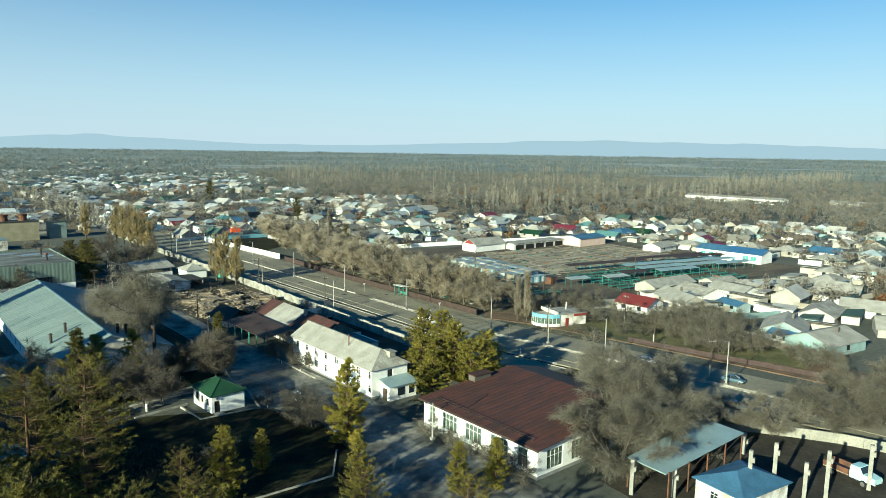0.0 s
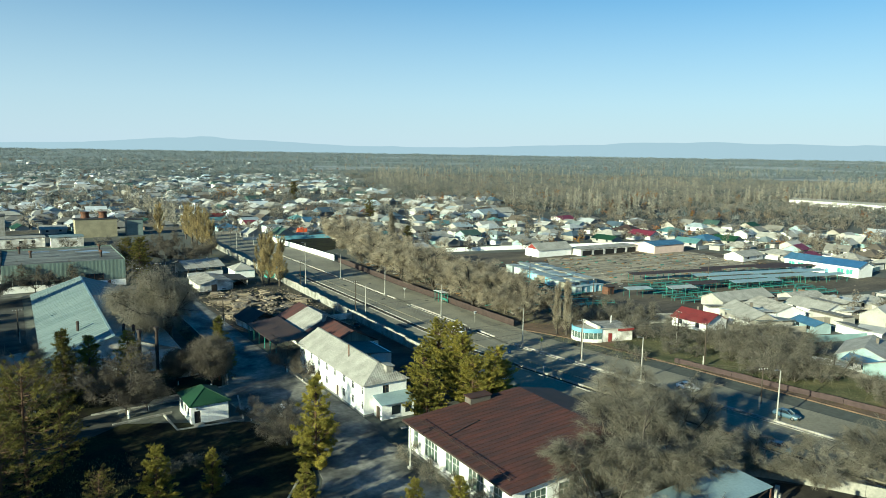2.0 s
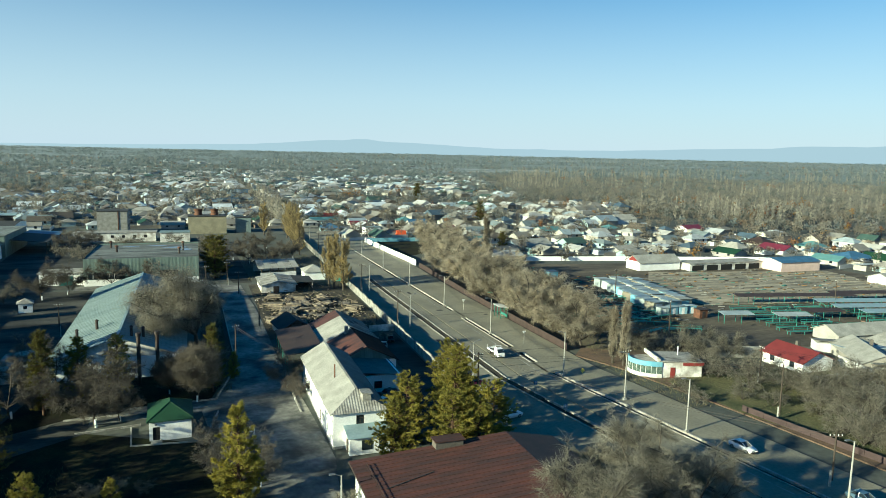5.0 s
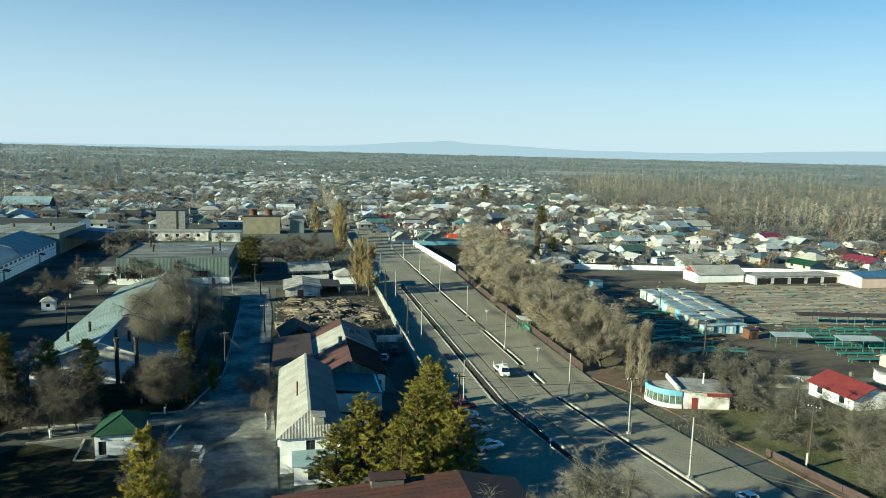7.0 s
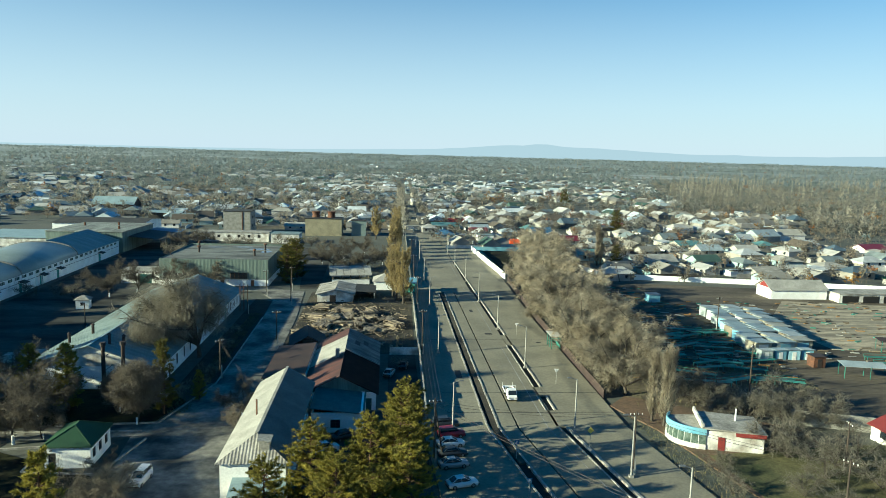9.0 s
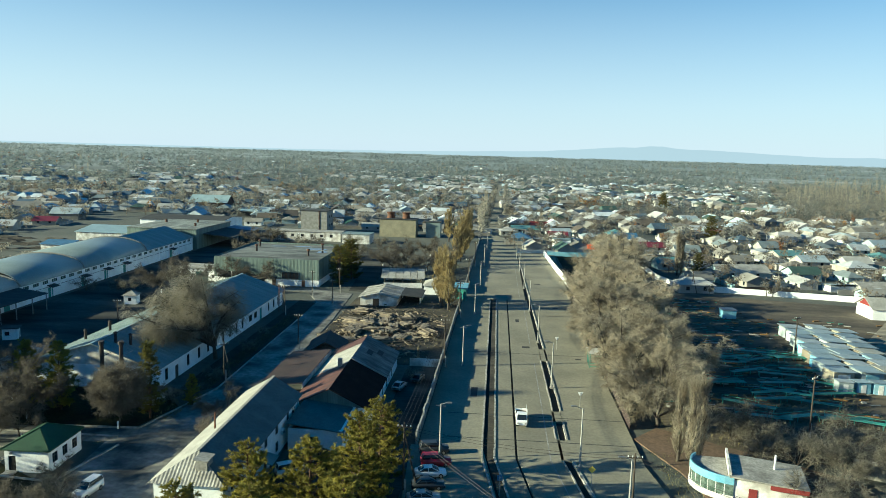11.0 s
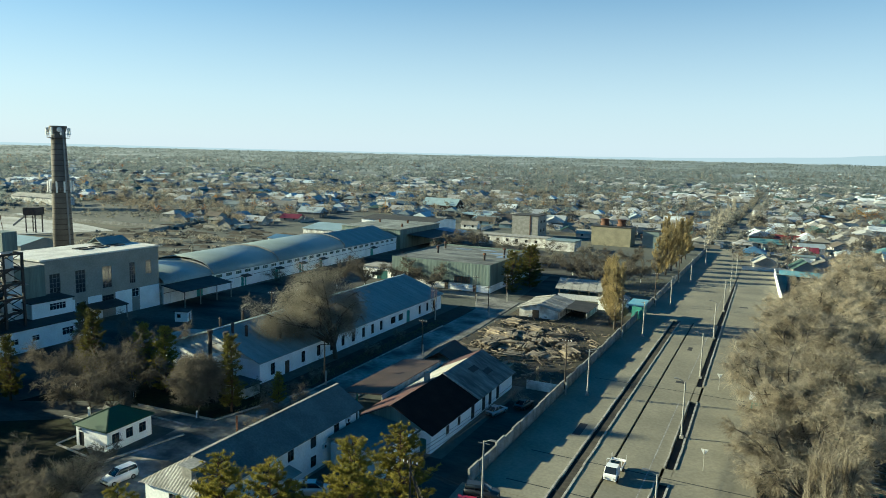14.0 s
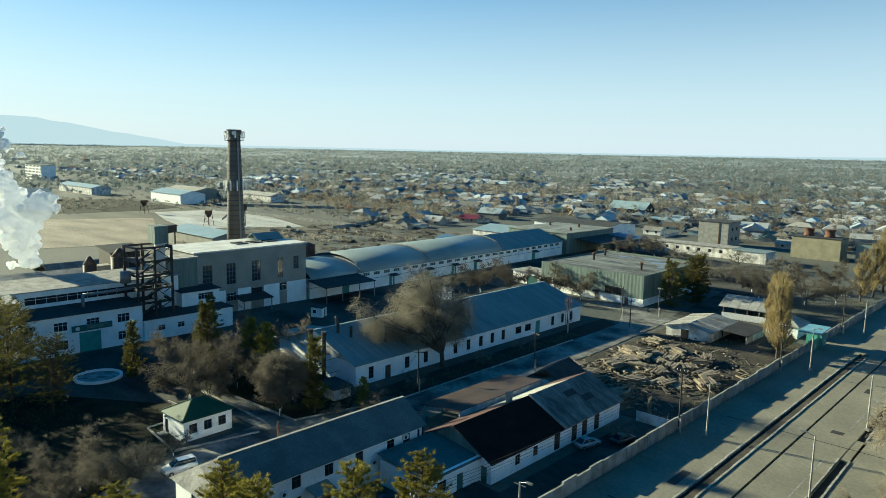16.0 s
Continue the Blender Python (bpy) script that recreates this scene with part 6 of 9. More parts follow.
for k in (-5.2, 0, 5.2):
    part("post", MB().box(-3.0, k - 0.08, 0, -2.84, k + 0.08, 2.4), WOOD_DARK, b)
b = thing("open_barn", 77.0, 256.0, 0, 6, "open-fronted barn with a striped old slate roof", "shed")
part("back_wall", MB().box(-6.2, 6.6, 0, 6.2, 7, 3.4), WHITE_OLD, b)
part("front_wall", MB().box(-6.2, -7, 0, 6.2, -6.7, 1.6), FRAME_W, b)
for i in range(5):
    part("post", MB().box(-6 + i * 2.9, -7, 1.6, -5.7 + i * 2.9, -6.7, 3.2), WOOD, b)
for i in range(6):
    part("roof_sheet", MB().slab((-7 + i * 2.35, -7.6, 3.2), (-4.75 + i * 2.35, -7.6, 3.2), (-4.75 + i * 2.35, 0, 5.2), (-7 + i * 2.35, 0, 5.2), 0.1), SLATE if i % 2 else SLATE_OLD, b)
    part("roof_sheet", MB().slab((-7 + i * 2.35, 0, 5.2), (-4.75 + i * 2.35, 0, 5.2), (-4.75 + i * 2.35, 7.6, 3.4), (-7 + i * 2.35, 7.6, 3.4), 0.1), SLATE_OLD, b)
b = thing("white_cottage", 89.0, 244.0, 0, 0, "small white cottage with a grey hipped roof", "house")
part("wall", MB().box(-3.5, -4, 0, 3.5, 4, 2.8), WHITE, b)
r = MB()
hip_roof(r, -3.5, -4, 3.5, 4, 2.8, 4.8, 0.4)
part("roof", r, SLATE, b)
b = thing("side_gate", 97.6, 235.5, 0, 0, "teal checkpoint gate in the factory wall", "gate")
part("cabin", MB().box(-2.0, 0, 0, 1.2, 3.4, 3.0), TEAL, b)
part("roof", MB().slab((-2.6, -4, 4.1), (1.8, -4, 4.1), (1.8, 4, 4.3), (-2.6, 4, 4.3), 0.3), BLUEPAINT, b)
part("post", MB().box(1.2, -3.8, 0, 1.5, -3.5, 3.9), TEAL, b)
part("gate_leaf", MB().box(0.4, -3.6, 0.2, 0.55, 0, 2.4), TEAL, b)
# ---- trees ----
def limb(mb, pts, radii, n=5):
    """A bent tapering tube through the points."""
    o = len(mb.v)
    for i, p in enumerate(pts):
        d = (pts[min(i + 1, len(pts) - 1)] - pts[max(i - 1, 0)]).normalized()
        u = d.orthogonal().normalized()
        w = d.cross(u)
        for k in range(n):
            a = 2 * math.pi * k / n
            mb.v.append(tuple(p + (u * math.cos(a) + w * math.sin(a)) * radii[i]))
    for i in range(len(pts) - 1):
        for k in range(n):
            mb.f.append((o + i * n + k, o + i * n + (k + 1) % n, o + (i + 1) * n + (k + 1) % n, o + (i + 1) * n + k))


def blades(bases, dirs, length, width, rng):
    """Many thin single triangles; arrays in, vertices and faces out."""
    n = len(bases)
    side = np.cross(dirs, rng.normal(size=(n, 3)))
    side /= np.linalg.norm(side, axis=1, keepdims=True) + 1e-9
    L = length * rng.uniform(0.55, 1.3, (n, 1))
    a, b, c = bases - side * width / 2, bases + side * width / 2, bases + dirs * L
    v = np.stack([a, b, c], 1).reshape(-1, 3)
    return v, np.arange(3 * n).reshape(n, 3)


def tri_mesh(name, v, f, mat):
    me = bpy.data.meshes.new(name)
    me.vertices.add(len(v))
    me.vertices.foreach_set("co", np.asarray(v, dtype=np.float32).ravel())
    me.loops.add(f.size)
    me.loops.foreach_set("vertex_index", f.astype(np.int32).ravel())
    me.polygons.add(len(f))
    k = f.shape[1]
    me.polygons.foreach_set("loop_start", np.arange(len(f), dtype=np.int32) * k)
    me.polygons.foreach_set("loop_total", np.full(len(f), k, dtype=np.int32))
    me.update(calc_edges=True)
    me.materials.append(mat)
    return me


def unit(a):
    return a / (np.linalg.norm(a, axis=1, keepdims=True) + 1e-9)


def grow_bare(seed, H, spread, fork=0.28, limbs=6, twigs=9000, tw_len=1.1, tw_w=0.05, droop=0.15, twig_mat=None, name="bare_tree", label="", whitewash=False, category="tree", ball=None, lobes=()):
    """A leafless broadleaf tree: trunk, limbs, branches and a haze of twigs; lobes are masses (x, y, z, wide, high) that the limbs reach for."""
    rnd = random.Random(seed)
    rng = np.random.default_rng(seed)
    t = thing(name, 0, -500 - seed * 40, 0, 0, label, category)
    wood = MB()
    top = Vector((rnd.uniform(-0.4, 0.4), rnd.uniform(-0.4, 0.4), H * fork))
    r0 = H * (0.017 if whitewash else 0.028)
    limb(wood, [Vector((0, 0, -0.2)), top * 0.5 + Vector((rnd.uniform(-.2, .2), rnd.uniform(-.2, .2), 0)), top], [r0, r0 * 0.85, r0 * 0.7], 8)
    tips = []
    lv = MB()
    for i in range(limbs):
        a = 2 * math.pi * i / limbs + rnd.uniform(-0.4, 0.4)
        out = spread * rnd.uniform(0.45, 0.85) * (0.3 if i == 0 else 1)
        end = top + Vector((math.cos(a) * out, math.sin(a) * out, (H - top.z) * (0.78 if i == 0 else rnd.uniform(0.25, 0.72))))
        mid = top.lerp(end, 0.5) + Vector((math.cos(a), math.sin(a), 0)) * out * rnd.uniform(-0.05, 0.2)
        if lobes:
            lx, ly, lz, lw, lh = lobes[i % len(lobes)]
            end = Vector((lx + rnd.gauss(0, lw * 0.4), ly + rnd.gauss(0, lw * 0.4), lz + rnd.gauss(0, lh * 0.35)))
            a = math.atan2(end.y - top.y, end.x - top.x)
            mid = top.lerp(end, 0.5) + Vector((rnd.gauss(0, 0.6), rnd.gauss(0, 0.6), rnd.uniform(0.2, 1.6)))
        limb(lv, [top, mid, end], [r0 * 0.55, r0 * 0.38, r0 * 0.2], 5)
        for j in range(6):
            s = rnd.uniform(0.35, 1.0)
            p = top.lerp(mid, s * 2) if s < 0.5 else mid.lerp(end, s * 2 - 1)
            b = a + rnd.uniform(-1.3, 1.3)
            q = p + Vector((math.cos(b), math.sin(b), rnd.uniform(-0.1, 1.1))).normalized() * spread * rnd.uniform(0.25, 0.48)
            m = p.lerp(q, 0.5) + Vector((0, 0, rnd.uniform(0, 0.4)))
            limb(lv, [p, m, q], [r0 * 0.22, r0 * 0.15, r0 * 0.07], 4)
            for k in range(4):
                s2 = rnd.uniform(0.3, 1.0)
                p2 = p.lerp(q, s2)
                d = Vector((rnd.gauss(0, 1), rnd.gauss(0, 1), rnd.uniform(-0.6, 1.0))).normalized()
                q2 = p2 + d * spread * rnd.uniform(0.12, 0.3)
                limb(lv, [p2, q2], [r0 * 0.085, r0 * 0.03], 3)
                tips.append((p2, q2))
    P, Q = np.array([list(p) for p, _ in tips]), np.array([list(q) for _, q in tips])
    idx = rng.integers(0, len(P), twigs)
    s = rng.uniform(0.1, 1.05, (twigs, 1))
    base = P[idx] * (1 - s) + Q[idx] * s
    d = unit(Q[idx] - P[idx]) * 0.5 + rng.normal(size=(twigs, 3)) * 0.6
    if ball:
        # most twigs fill a rounded crown, thicker towards its skin
        cz, rx, rz_, share = ball
        k = rng.random(twigs) < share
        u = unit(rng.normal(size=(twigs, 3)))
        lump = 0.8 + 0.22 * np.sin(u[:, :1] * 7 + seed) * np.cos(u[:, 1:2] * 6) + 0.06 * np.sin(u[:, 2:] * 13)
        q = np.array([0, 0, cz]) + u * np.array([rx, rx, rz_]) * lump * rng.uniform(0.05, 1, (twigs, 1)) ** 0.45
        base = np.where(k[:, None], q, base)
    if lobes:
        # half of the twigs hang in the lobes, ragged at their skins
        lb = np.array(lobes)[rng.integers(0, len(lobes), twigs)]
        u = unit(rng.normal(size=(twigs, 3)))
        lump = 0.78 + 0.3 * np.sin(u[:, :1] * 5 + lb[:, :1]) * np.cos(u[:, 1:2] * 6 + lb[:, 1:2]) + 0.1 * np.sin(u[:, 2:] * 11)
        q = lb[:, :3] + u * lb[:, [3, 3, 4]] * lump * rng.uniform(0.03, 1.25, (twigs, 1)) ** 0.6
        base = np.where(rng.random((twigs, 1)) < 0.5, q, base)
    out = base - np.array([0, 0, ball[0] if ball else H * 0.5])
    d += unit(out) * 0.45 + np.array([0, 0, -droop])
    d = unit(d)
    v, f = blades(base, d, tw_len, tw_w, rng)
    part("trunk", wood, BARK, t, "", True)
    part("crown_wood", lv, BARK, t, "", True)
    # second generation of twigs springs from the first
    b2 = base + d * tw_len * rng.uniform(0.3, 0.8, (twigs, 1))
    d2 = unit(d + rng.normal(size=(twigs, 3)) * 0.55 + np.array([0, 0, -droop]))
    v2, f2 = blades(b2, d2, tw_len * 0.7, tw_w * 0.75, rng)
    me = tri_mesh("crown", np.vstack([v, v2]), np.vstack([f, f2 + len(v)]), twig_mat or TWIG)
    part("crown", me, None, t)
    if whitewash:
        part("whitewash_band", MB().tube((0, 0, 0), (0, 0, 1.2), r0 * 1.06, r0 * 1.0, 8), WHITE, t)
    return t


def grow_poplar(seed, H, width, twigs=5000, name="poplar_tree", label="", mat=None):
    rnd = random.Random(seed)
    rng = np.random.default_rng(seed)
    t = thing(name, 0, -500 - seed * 40, 0, 0, label, "tree")
    w, l = MB(), MB()
    limb(w, [Vector((0, 0, -0.2)), Vector((0.1, 0, H * 0.5)), Vector((0, 0.1, H * 0.96))], [H * 0.02, H * 0.012, H * 0.003], 7)
    tips = []
    for i in range(60):
        z = H * rnd.uniform(0.06, 0.8)
        a = rnd.uniform(0, 6.28)
        o = width * 0.5 * rnd.uniform(0.4, 1.0) * (1 - 0.5 * z / H)
        p = Vector((0, 0, z))
        q = p + Vector((math.cos(a) * o, math.sin(a) * o, H * rnd.uniform(0.12, 0.24)))
        m = p.lerp(q, 0.4) + Vector((math.cos(a), math.sin(a), 0)) * o * 0.25
        limb(l, [p, m, q], [0.07, 0.05, 0.02], 4)
        tips += [(p, m), (m, q), (m, q)]
    P, Q = np.array([list(p) for p, _ in tips]), np.array([list(q) for _, q in tips])
    idx = rng.integers(0, len(P), twigs)
    s = rng.uniform(0.2, 1.0, (twigs, 1))
    base = P[idx] * (1 - s) + Q[idx] * s + rng.normal(size=(twigs, 3)) * 0.12
    d = unit(rng.normal(size=(twigs, 3)) * np.array([0.38, 0.38, 0.3]) + np.array([0, 0, 0.85]))
    v, f = blades(base, d, 1.1, 0.06, rng)
    part("trunk", w, BARK, t, "", True), part("crown_wood", l, BARK, t, "", True)
    part("crown", tri_mesh("crown", v, f, mat or TWIG_POPLAR), None, t)
    return t


def grow_pine(seed, H, width, name="pine_tree", label="", mat=None, start=0.12, dens=1.0, cone=0.8):
    """An evergreen with whorled boughs that carry tufts of needles."""
    rnd = random.Random(seed)
    rng = np.random.default_rng(seed)
    t = thing(name, 0, -500 - seed * 40, 0, 0, label, "tree")
    w, l = MB(), MB()
    limb(w, [Vector((0, 0, -0.2)), Vector((rnd.uniform(-.2, .2), 0.1, H * 0.5)), Vector((0, 0, H * 0.98))], [H * 0.018, H * 0.011, 0.03], 8)
    bases, dirs = [], []
    z = H * start
    while z < H * 0.97:
        f = (z / H - start) / (1 - start)
        reach = width * 0.5 * ((1 - f) ** cone * (0.55 + 0.45 * min(1, f * 5))) + 0.25
        for k in range(rnd.randint(5, 7)):
            a = rnd.uniform(0, 6.28)
            L = reach * rnd.uniform(0.6, 1.12)
            p = Vector((0, 0, z + rnd.uniform(-0.3, 0.3)))
            rise = rnd.uniform(-0.05, 0.35) + 0.5 * f
            q = p + Vector((math.cos(a) * L, math.sin(a) * L, L * rise))
            m = p.lerp(q, 0.55) + Vector((0, 0, -0.08 * L))
            limb(l, [p, m, q], [0.055, 0.04, 0.012], 3)
            # side shoots fan out along the bough, each carrying a brush of needles
            for c in range(max(2, int(L * 2.3 * min(1, 0.4 + dens * 0.6)))):
                s = rnd.uniform(0.28, 1.05)
                b = m.lerp(q, (s - 0.55) / 0.45) if s > 0.55 else p.lerp(m, s / 0.55)
                turn = a + rnd.choice((-1, 1)) * rnd.uniform(0.2, 1.1)
                sh = Vector((math.cos(turn), math.sin(turn), rnd.uniform(0.0, 0.55))).normalized() * rnd.uniform(0.35, 0.8) * (0.6 + 0.12 * L)
                b = b + Vector((rnd.gauss(0, 0.1), rnd.gauss(0, 0.1), rnd.gauss(0.05, 0.1)))
                for g in range(int(30 * dens)):
                    k = rnd.uniform(0.0, 1.0)
                    bases.append((b.x + sh.x * k + rnd.gauss(0, 0.07), b.y + sh.y * k + rnd.gauss(0, 0.07), b.z + sh.z * k + rnd.gauss(0, 0.06)))
                    dirs.append((sh.x * 0.8 + rnd.gauss(0, 0.5), sh.y * 0.8 + rnd.gauss(0, 0.5), sh.z + rnd.gauss(0.3, 0.45)))
        z += H * 0.028 + rnd.uniform(0, 0.25)
    v, f = blades(np.array(bases), unit(np.array(dirs)), 0.40, 0.085, rng)
    part("trunk", w, BARK_PINE, t, "", True), part("crown_wood", l, BARK_PINE, t, "", True)
    part("needles", tri_mesh("needles", v, f, mat or NEEDLE), None, t)
    return t


def plant(proto, places, group=""):
    """The first place takes the tree itself, the others copies: (x, y, size, turn)."""
    for i, (x, y, s, rz) in enumerate(places):
        m = pose(x, y, 0, 0, 0, rz) @ Matrix.Scale(s, 4)
        if i == 0:
            proto.matrix_basis = m
            if group:
                proto["group"] = group
        else:
            o = copy_thing(proto, pose(x, y, 0, 0, 0, rz))
            o.scale = (s, s, s)


# willows and elms along the market fence
E1 = grow_bare(1, 15.0, 10.5, 0.12, 9, 13000, 1.45, 0.068, 0.4, TWIG, "bare_elm", "tall leafless elm with a tan haze of twigs")
E2 = grow_bare(2, 14.0, 10.0, 0.13, 8, 13000, 1.45, 0.068, 0.35, TWIG, "bare_elm", "spreading leafless elm with fine tan twigs")
E3 = grow_bare(3, 14.5, 10.5, 0.10, 9, 13000, 1.45, 0.068, 0.45, TWIG, "bare_elm", "broad leafless elm with drooping tan twigs")
ROW = "trees along the market fence"
plant(E1, [(134.5, 141, 0.88, 0), (133.0, 163, 1.0, 120), (134.0, 186, 1.02, 40), (135.5, 211, 0.98, 200), (138, 234, 1.0, 300), (144, 262, 1.0, 10)], ROW)
plant(E2, [(136.5, 152, 0.95, 30), (137.5, 175, 1.0, 210), (138.5, 199, 1.02, 90), (140.5, 223, 1.0, 330), (146, 247, 1.0, 60), (154, 300, 1.0, 75)], ROW)
plant(E3, [(141.5, 163, 0.86, 60), (142, 187, 0.9, 150), (145, 210, 0.95, 270), (152, 282, 1.05, 20), (158, 318, 1.0, 110)], ROW)
# big trees round the canteen
C1 = grow_bare(4, 13.5, 10.0, 0.10, 10, 17000, 1.45, 0.05, 0.3, TWIG_GREY, "bare_elm", "huge leafless tree with grey-brown twigs")
C2 = grow_bare(5, 11.0, 8.4, 0.10, 9, 12000, 1.35, 0.05, 0.25, TWIG_GREY, "bare_elm", "wide leafless tree with grey-brown twigs")
plant(C1, [(86.5, 59.0, 1.0, 0), (102.5, 65.5, 0.9, 140), (104.5, 74, 0.8, 30)], "trees round the canteen")
plant(C2, [(94.5, 58.5, 1.0, 80), (103.5, 80.5, 0.62, 200), (79.5, 55.0, 0.95, 300), (121, 42, 0.85, 15), (131, 38, 0.85, 100), (112, 47.5, 0.62, 250), (108.5, 54.5, 0.6, 0), (91, 52.5, 0.7, 20), (139, 46, 0.7, 70)], "trees round the canteen")
# dark trees in the factory garden
D1 = grow_bare(6, 10.5, 4.6, 0.16, 12, 22000, 0.8, 0.055, 0.0, TWIG_DARK, "bare_elm", "dense dark round-headed leafless tree", True, ball=(6.6, 4.4, 4.3, 0.75))
D2 = grow_bare(7, 19.0, 9.5, 0.14, 22, 21000, 1.9, 0.05, 0.7, TWIG_GREY, "bare_elm", "old gnarled leafless elm over the workshop",
               lobes=((-2.5, -1.5, 15.0, 5.2, 4.0), (-9.5, 2.5, 11.0, 5.0, 4.2), (-7.0, -9.5, 8.2, 4.4, 2.8), (2.0, 1.0, 11.0, 4.4, 4.2), (-5.0, -3.0, 9.5, 5.8, 4.4)))
D3 = grow_bare(8, 10.5, 6.2, 0.18, 7, 4600, 1.05, 0.055, 0.1, TWIG_DARK, "bare_tree", "leafless tree with a whitewashed trunk", True)
plant(D1, [(50.3, 127.8, 1.0, 0), (45.6, 133.4, 0.7, 90)], "garden trees")
D2.matrix_basis = pose(50.3, 165.0, 0)
D2["group"] = "garden trees"
plant(D3, [(35.2, 120.5, 1.15, 0), (27.5, 135.5, 1.05, 80), (34.5, 129.5, 0.95, 190), (22, 128, 1.05, 60), (38.5, 122.4, 0.7, 100), (9, 225, 1.05, 10), (14.5, 232, 1.0, 210), (26, 239, 0.95, 60), (35, 238.5, 0.85, 10), (22, 148, 0.7, 0), (66.0, 131, 0.65, 30), (66.6, 124, 0.5, 200), (58, 93, 0.6, 0), (54, 97, 0.7, 70), (52.3, 109.5, 0.35, 0), (70, 280, 0.9, 30), (76, 275, 0.95, 130), (82, 282, 0.9, 230), (88, 290, 0.9, 330), (72, 305, 0.9, 30), (80, 318, 0.9, 0), (64.5, 290, 0.85, 40), (0, 330, 0.9, 40), (8, 338, 0.9, 100)], "factory trees")
# evergreens
P1 = grow_pine(11, 14.5, 11.6, "pine_tree", "bushy golden-green pine beside the canteen", NEEDLE, 0.05, 1.3, 0.66)
P2 = grow_pine(12, 13.2, 10.6, "pine_tree", "bushy golden-green pine beside the canteen", NEEDLE, 0.05, 1.25, 0.66)
P3 = grow_pine(13, 12.5, 6.4, "pine_tree", "golden-green conical pine in the garden", NEEDLE, 0.06, 1.3, 0.8)
P6 = grow_pine(17, 13.6, 7.6, "spruce_tree", "dense golden-green conical spruce beside the drive", NEEDLE, 0.04, 1.9, 0.85)
plant(P6, [(55.0, 87.4, 1.0, 100)], "garden spruces")
P4 = grow_pine(14, 17.0, 12.5, "pine_tree", "tall open pine with bare lower trunk and limbs", NEEDLE_G, 0.16, 0.55, 0.5)
P5 = grow_pine(15, 11.0, 4.4, "spruce_tree", "slim dark green spruce in the garden", NEEDLE_G, 0.08, 0.9, 0.9)
plant(P1, [(91.6, 108.5, 0.85, 0), (87.8, 100.3, 0.84, 90)], "pines by the canteen")
plant(P2, [(80.4, 101.3, 0.82, 20), (84.2, 91.6, 0.85, 150), (92.4, 96.0, 0.80, 200), (92.8, 116.5, 0.84, 40), (76.2, 92.8, 0.76, 60), (88.2, 91.4, 0.72, 310)], "pines by the canteen")
plant(P3, [(33.3, 82.5, 0.82, 40), (48.5, 74.5, 0.62, 30), (62.5, 62.5, 0.62, 60), (58.0, 65.0, 0.6, 10), (40.8, 87.5, 0.5, 0), (31.0, 134.6, 0.92, 80), (37.2, 133.8, 0.95, 150), (57.0, 139.0, 0.45, 200)], "garden pines")
# the last three are added to throw shade on the drive
plant(P4, [(20.5, 95.5, 1.08, 0), (14.5, 100.5, 0.95, 70), (8.0, 92.0, 0.9, 130), (24.5, 103.5, 0.7, 200), (18, 86, 0.85, 10), (27, 80, 0.55, 0), (4, 84, 0.85, 60), (16.5, 107, 0.6, 100), (2, 104, 0.8, 0), (38, 57, 0.75, 100), (22, 62, 0.85, 200), (46, 50, 0.7, 300)], "garden pines")
plant(P5, [(53.0, 132.4, 1.15, 10), (26.6, 128.2, 1.3, 0), (18.8, 118.5, 1.0, 50), (12, 137, 1.1, 90)], "garden spruces")
HP = grow_pine(16, 13.5, 9.0, "pine_tree", "broad dark pine beside the green hall", NEEDLE_G, 0.04, 1.0, 0.5)
# the last four are added by the garden to throw shade on it
plant(HP, [(56.6, 250.0, 0.95, 0), (58.5, 260.5, 1.0, 60), (55.5, 271, 0.9, 120), (225, 420, 1.0, 0), (182, 290, 0.7, 40), (245, 620, 1.2, 0), (3, 78, 1.15, 20), (10, 69, 1.15, 200), (8, 85, 1.0, 310), (16, 62, 1.1, 130)], "broad pines")
# poplars
O1 = grow_poplar(21, 19.5, 7.2, 9000, "poplar_tree", "columnar poplar with yellowed leaves at the wall")
O2 = grow_poplar(22, 13.0, 2.5, 3600, "poplar_tree", "slender leafless poplar, pale tan", TWIG)
plant(O1, [(92.5, 224.0, 0.98, 0), (94.6, 219.5, 0.92, 70), (91.6, 228.5, 0.9, 140), (93.4, 322, 1.0, 30), (93.6, 333, 1.05, 110), (94, 345, 1.0, 200), (93, 311, 0.95, 0), (92, 300, 0.85, 40), (94, 358, 1.0, 80), (84, 372, 0.95, 0)], "poplars along the wall")
plant(O2, [(135.6, 125.6, 1.03, 0), (137.2, 127.4, 1.0, 90), (134.4, 127.8, 0.95, 200), (176, 296, 1.25, 40), (178, 298, 1.1, 70), (92, 168, 0.3, 0)], "slender poplars")
# scrub thickets east of the road
B1 = grow_bare(9, 7.0, 5.0, 0.06, 7, 1200, 1.3, 0.055, 0.0, TWIG_GREY, "bare_shrub", "tangled leafless shrub of tan twigs", False, "shrub")
rb = random.Random(77)
spots = []
while len(spots) < 50:
    x, y = rb.uniform(141, 178), rb.uniform(44, 114)
    if x < 143 + (96 - y) * 0.16 + 2 or (163 < x and y > 104) or (x < 156 and 96 < y) or (x > 160 and y < 84):
        continue
    spots.append((x, y, rb.uniform(0.5, 1.05), rb.uniform(0, 360)))
spots += [(158 + rb.uniform(-7, 7), 130 + rb.uniform(-6, 6), rb.uniform(0.5, 0.9), rb.uniform(0, 360)) for _ in range(9)]
spots += [(146 + rb.uniform(-6, 6), 134 + rb.uniform(-6, 6), rb.uniform(0.6, 0.95), rb.uniform(0, 360)) for _ in range(5)]
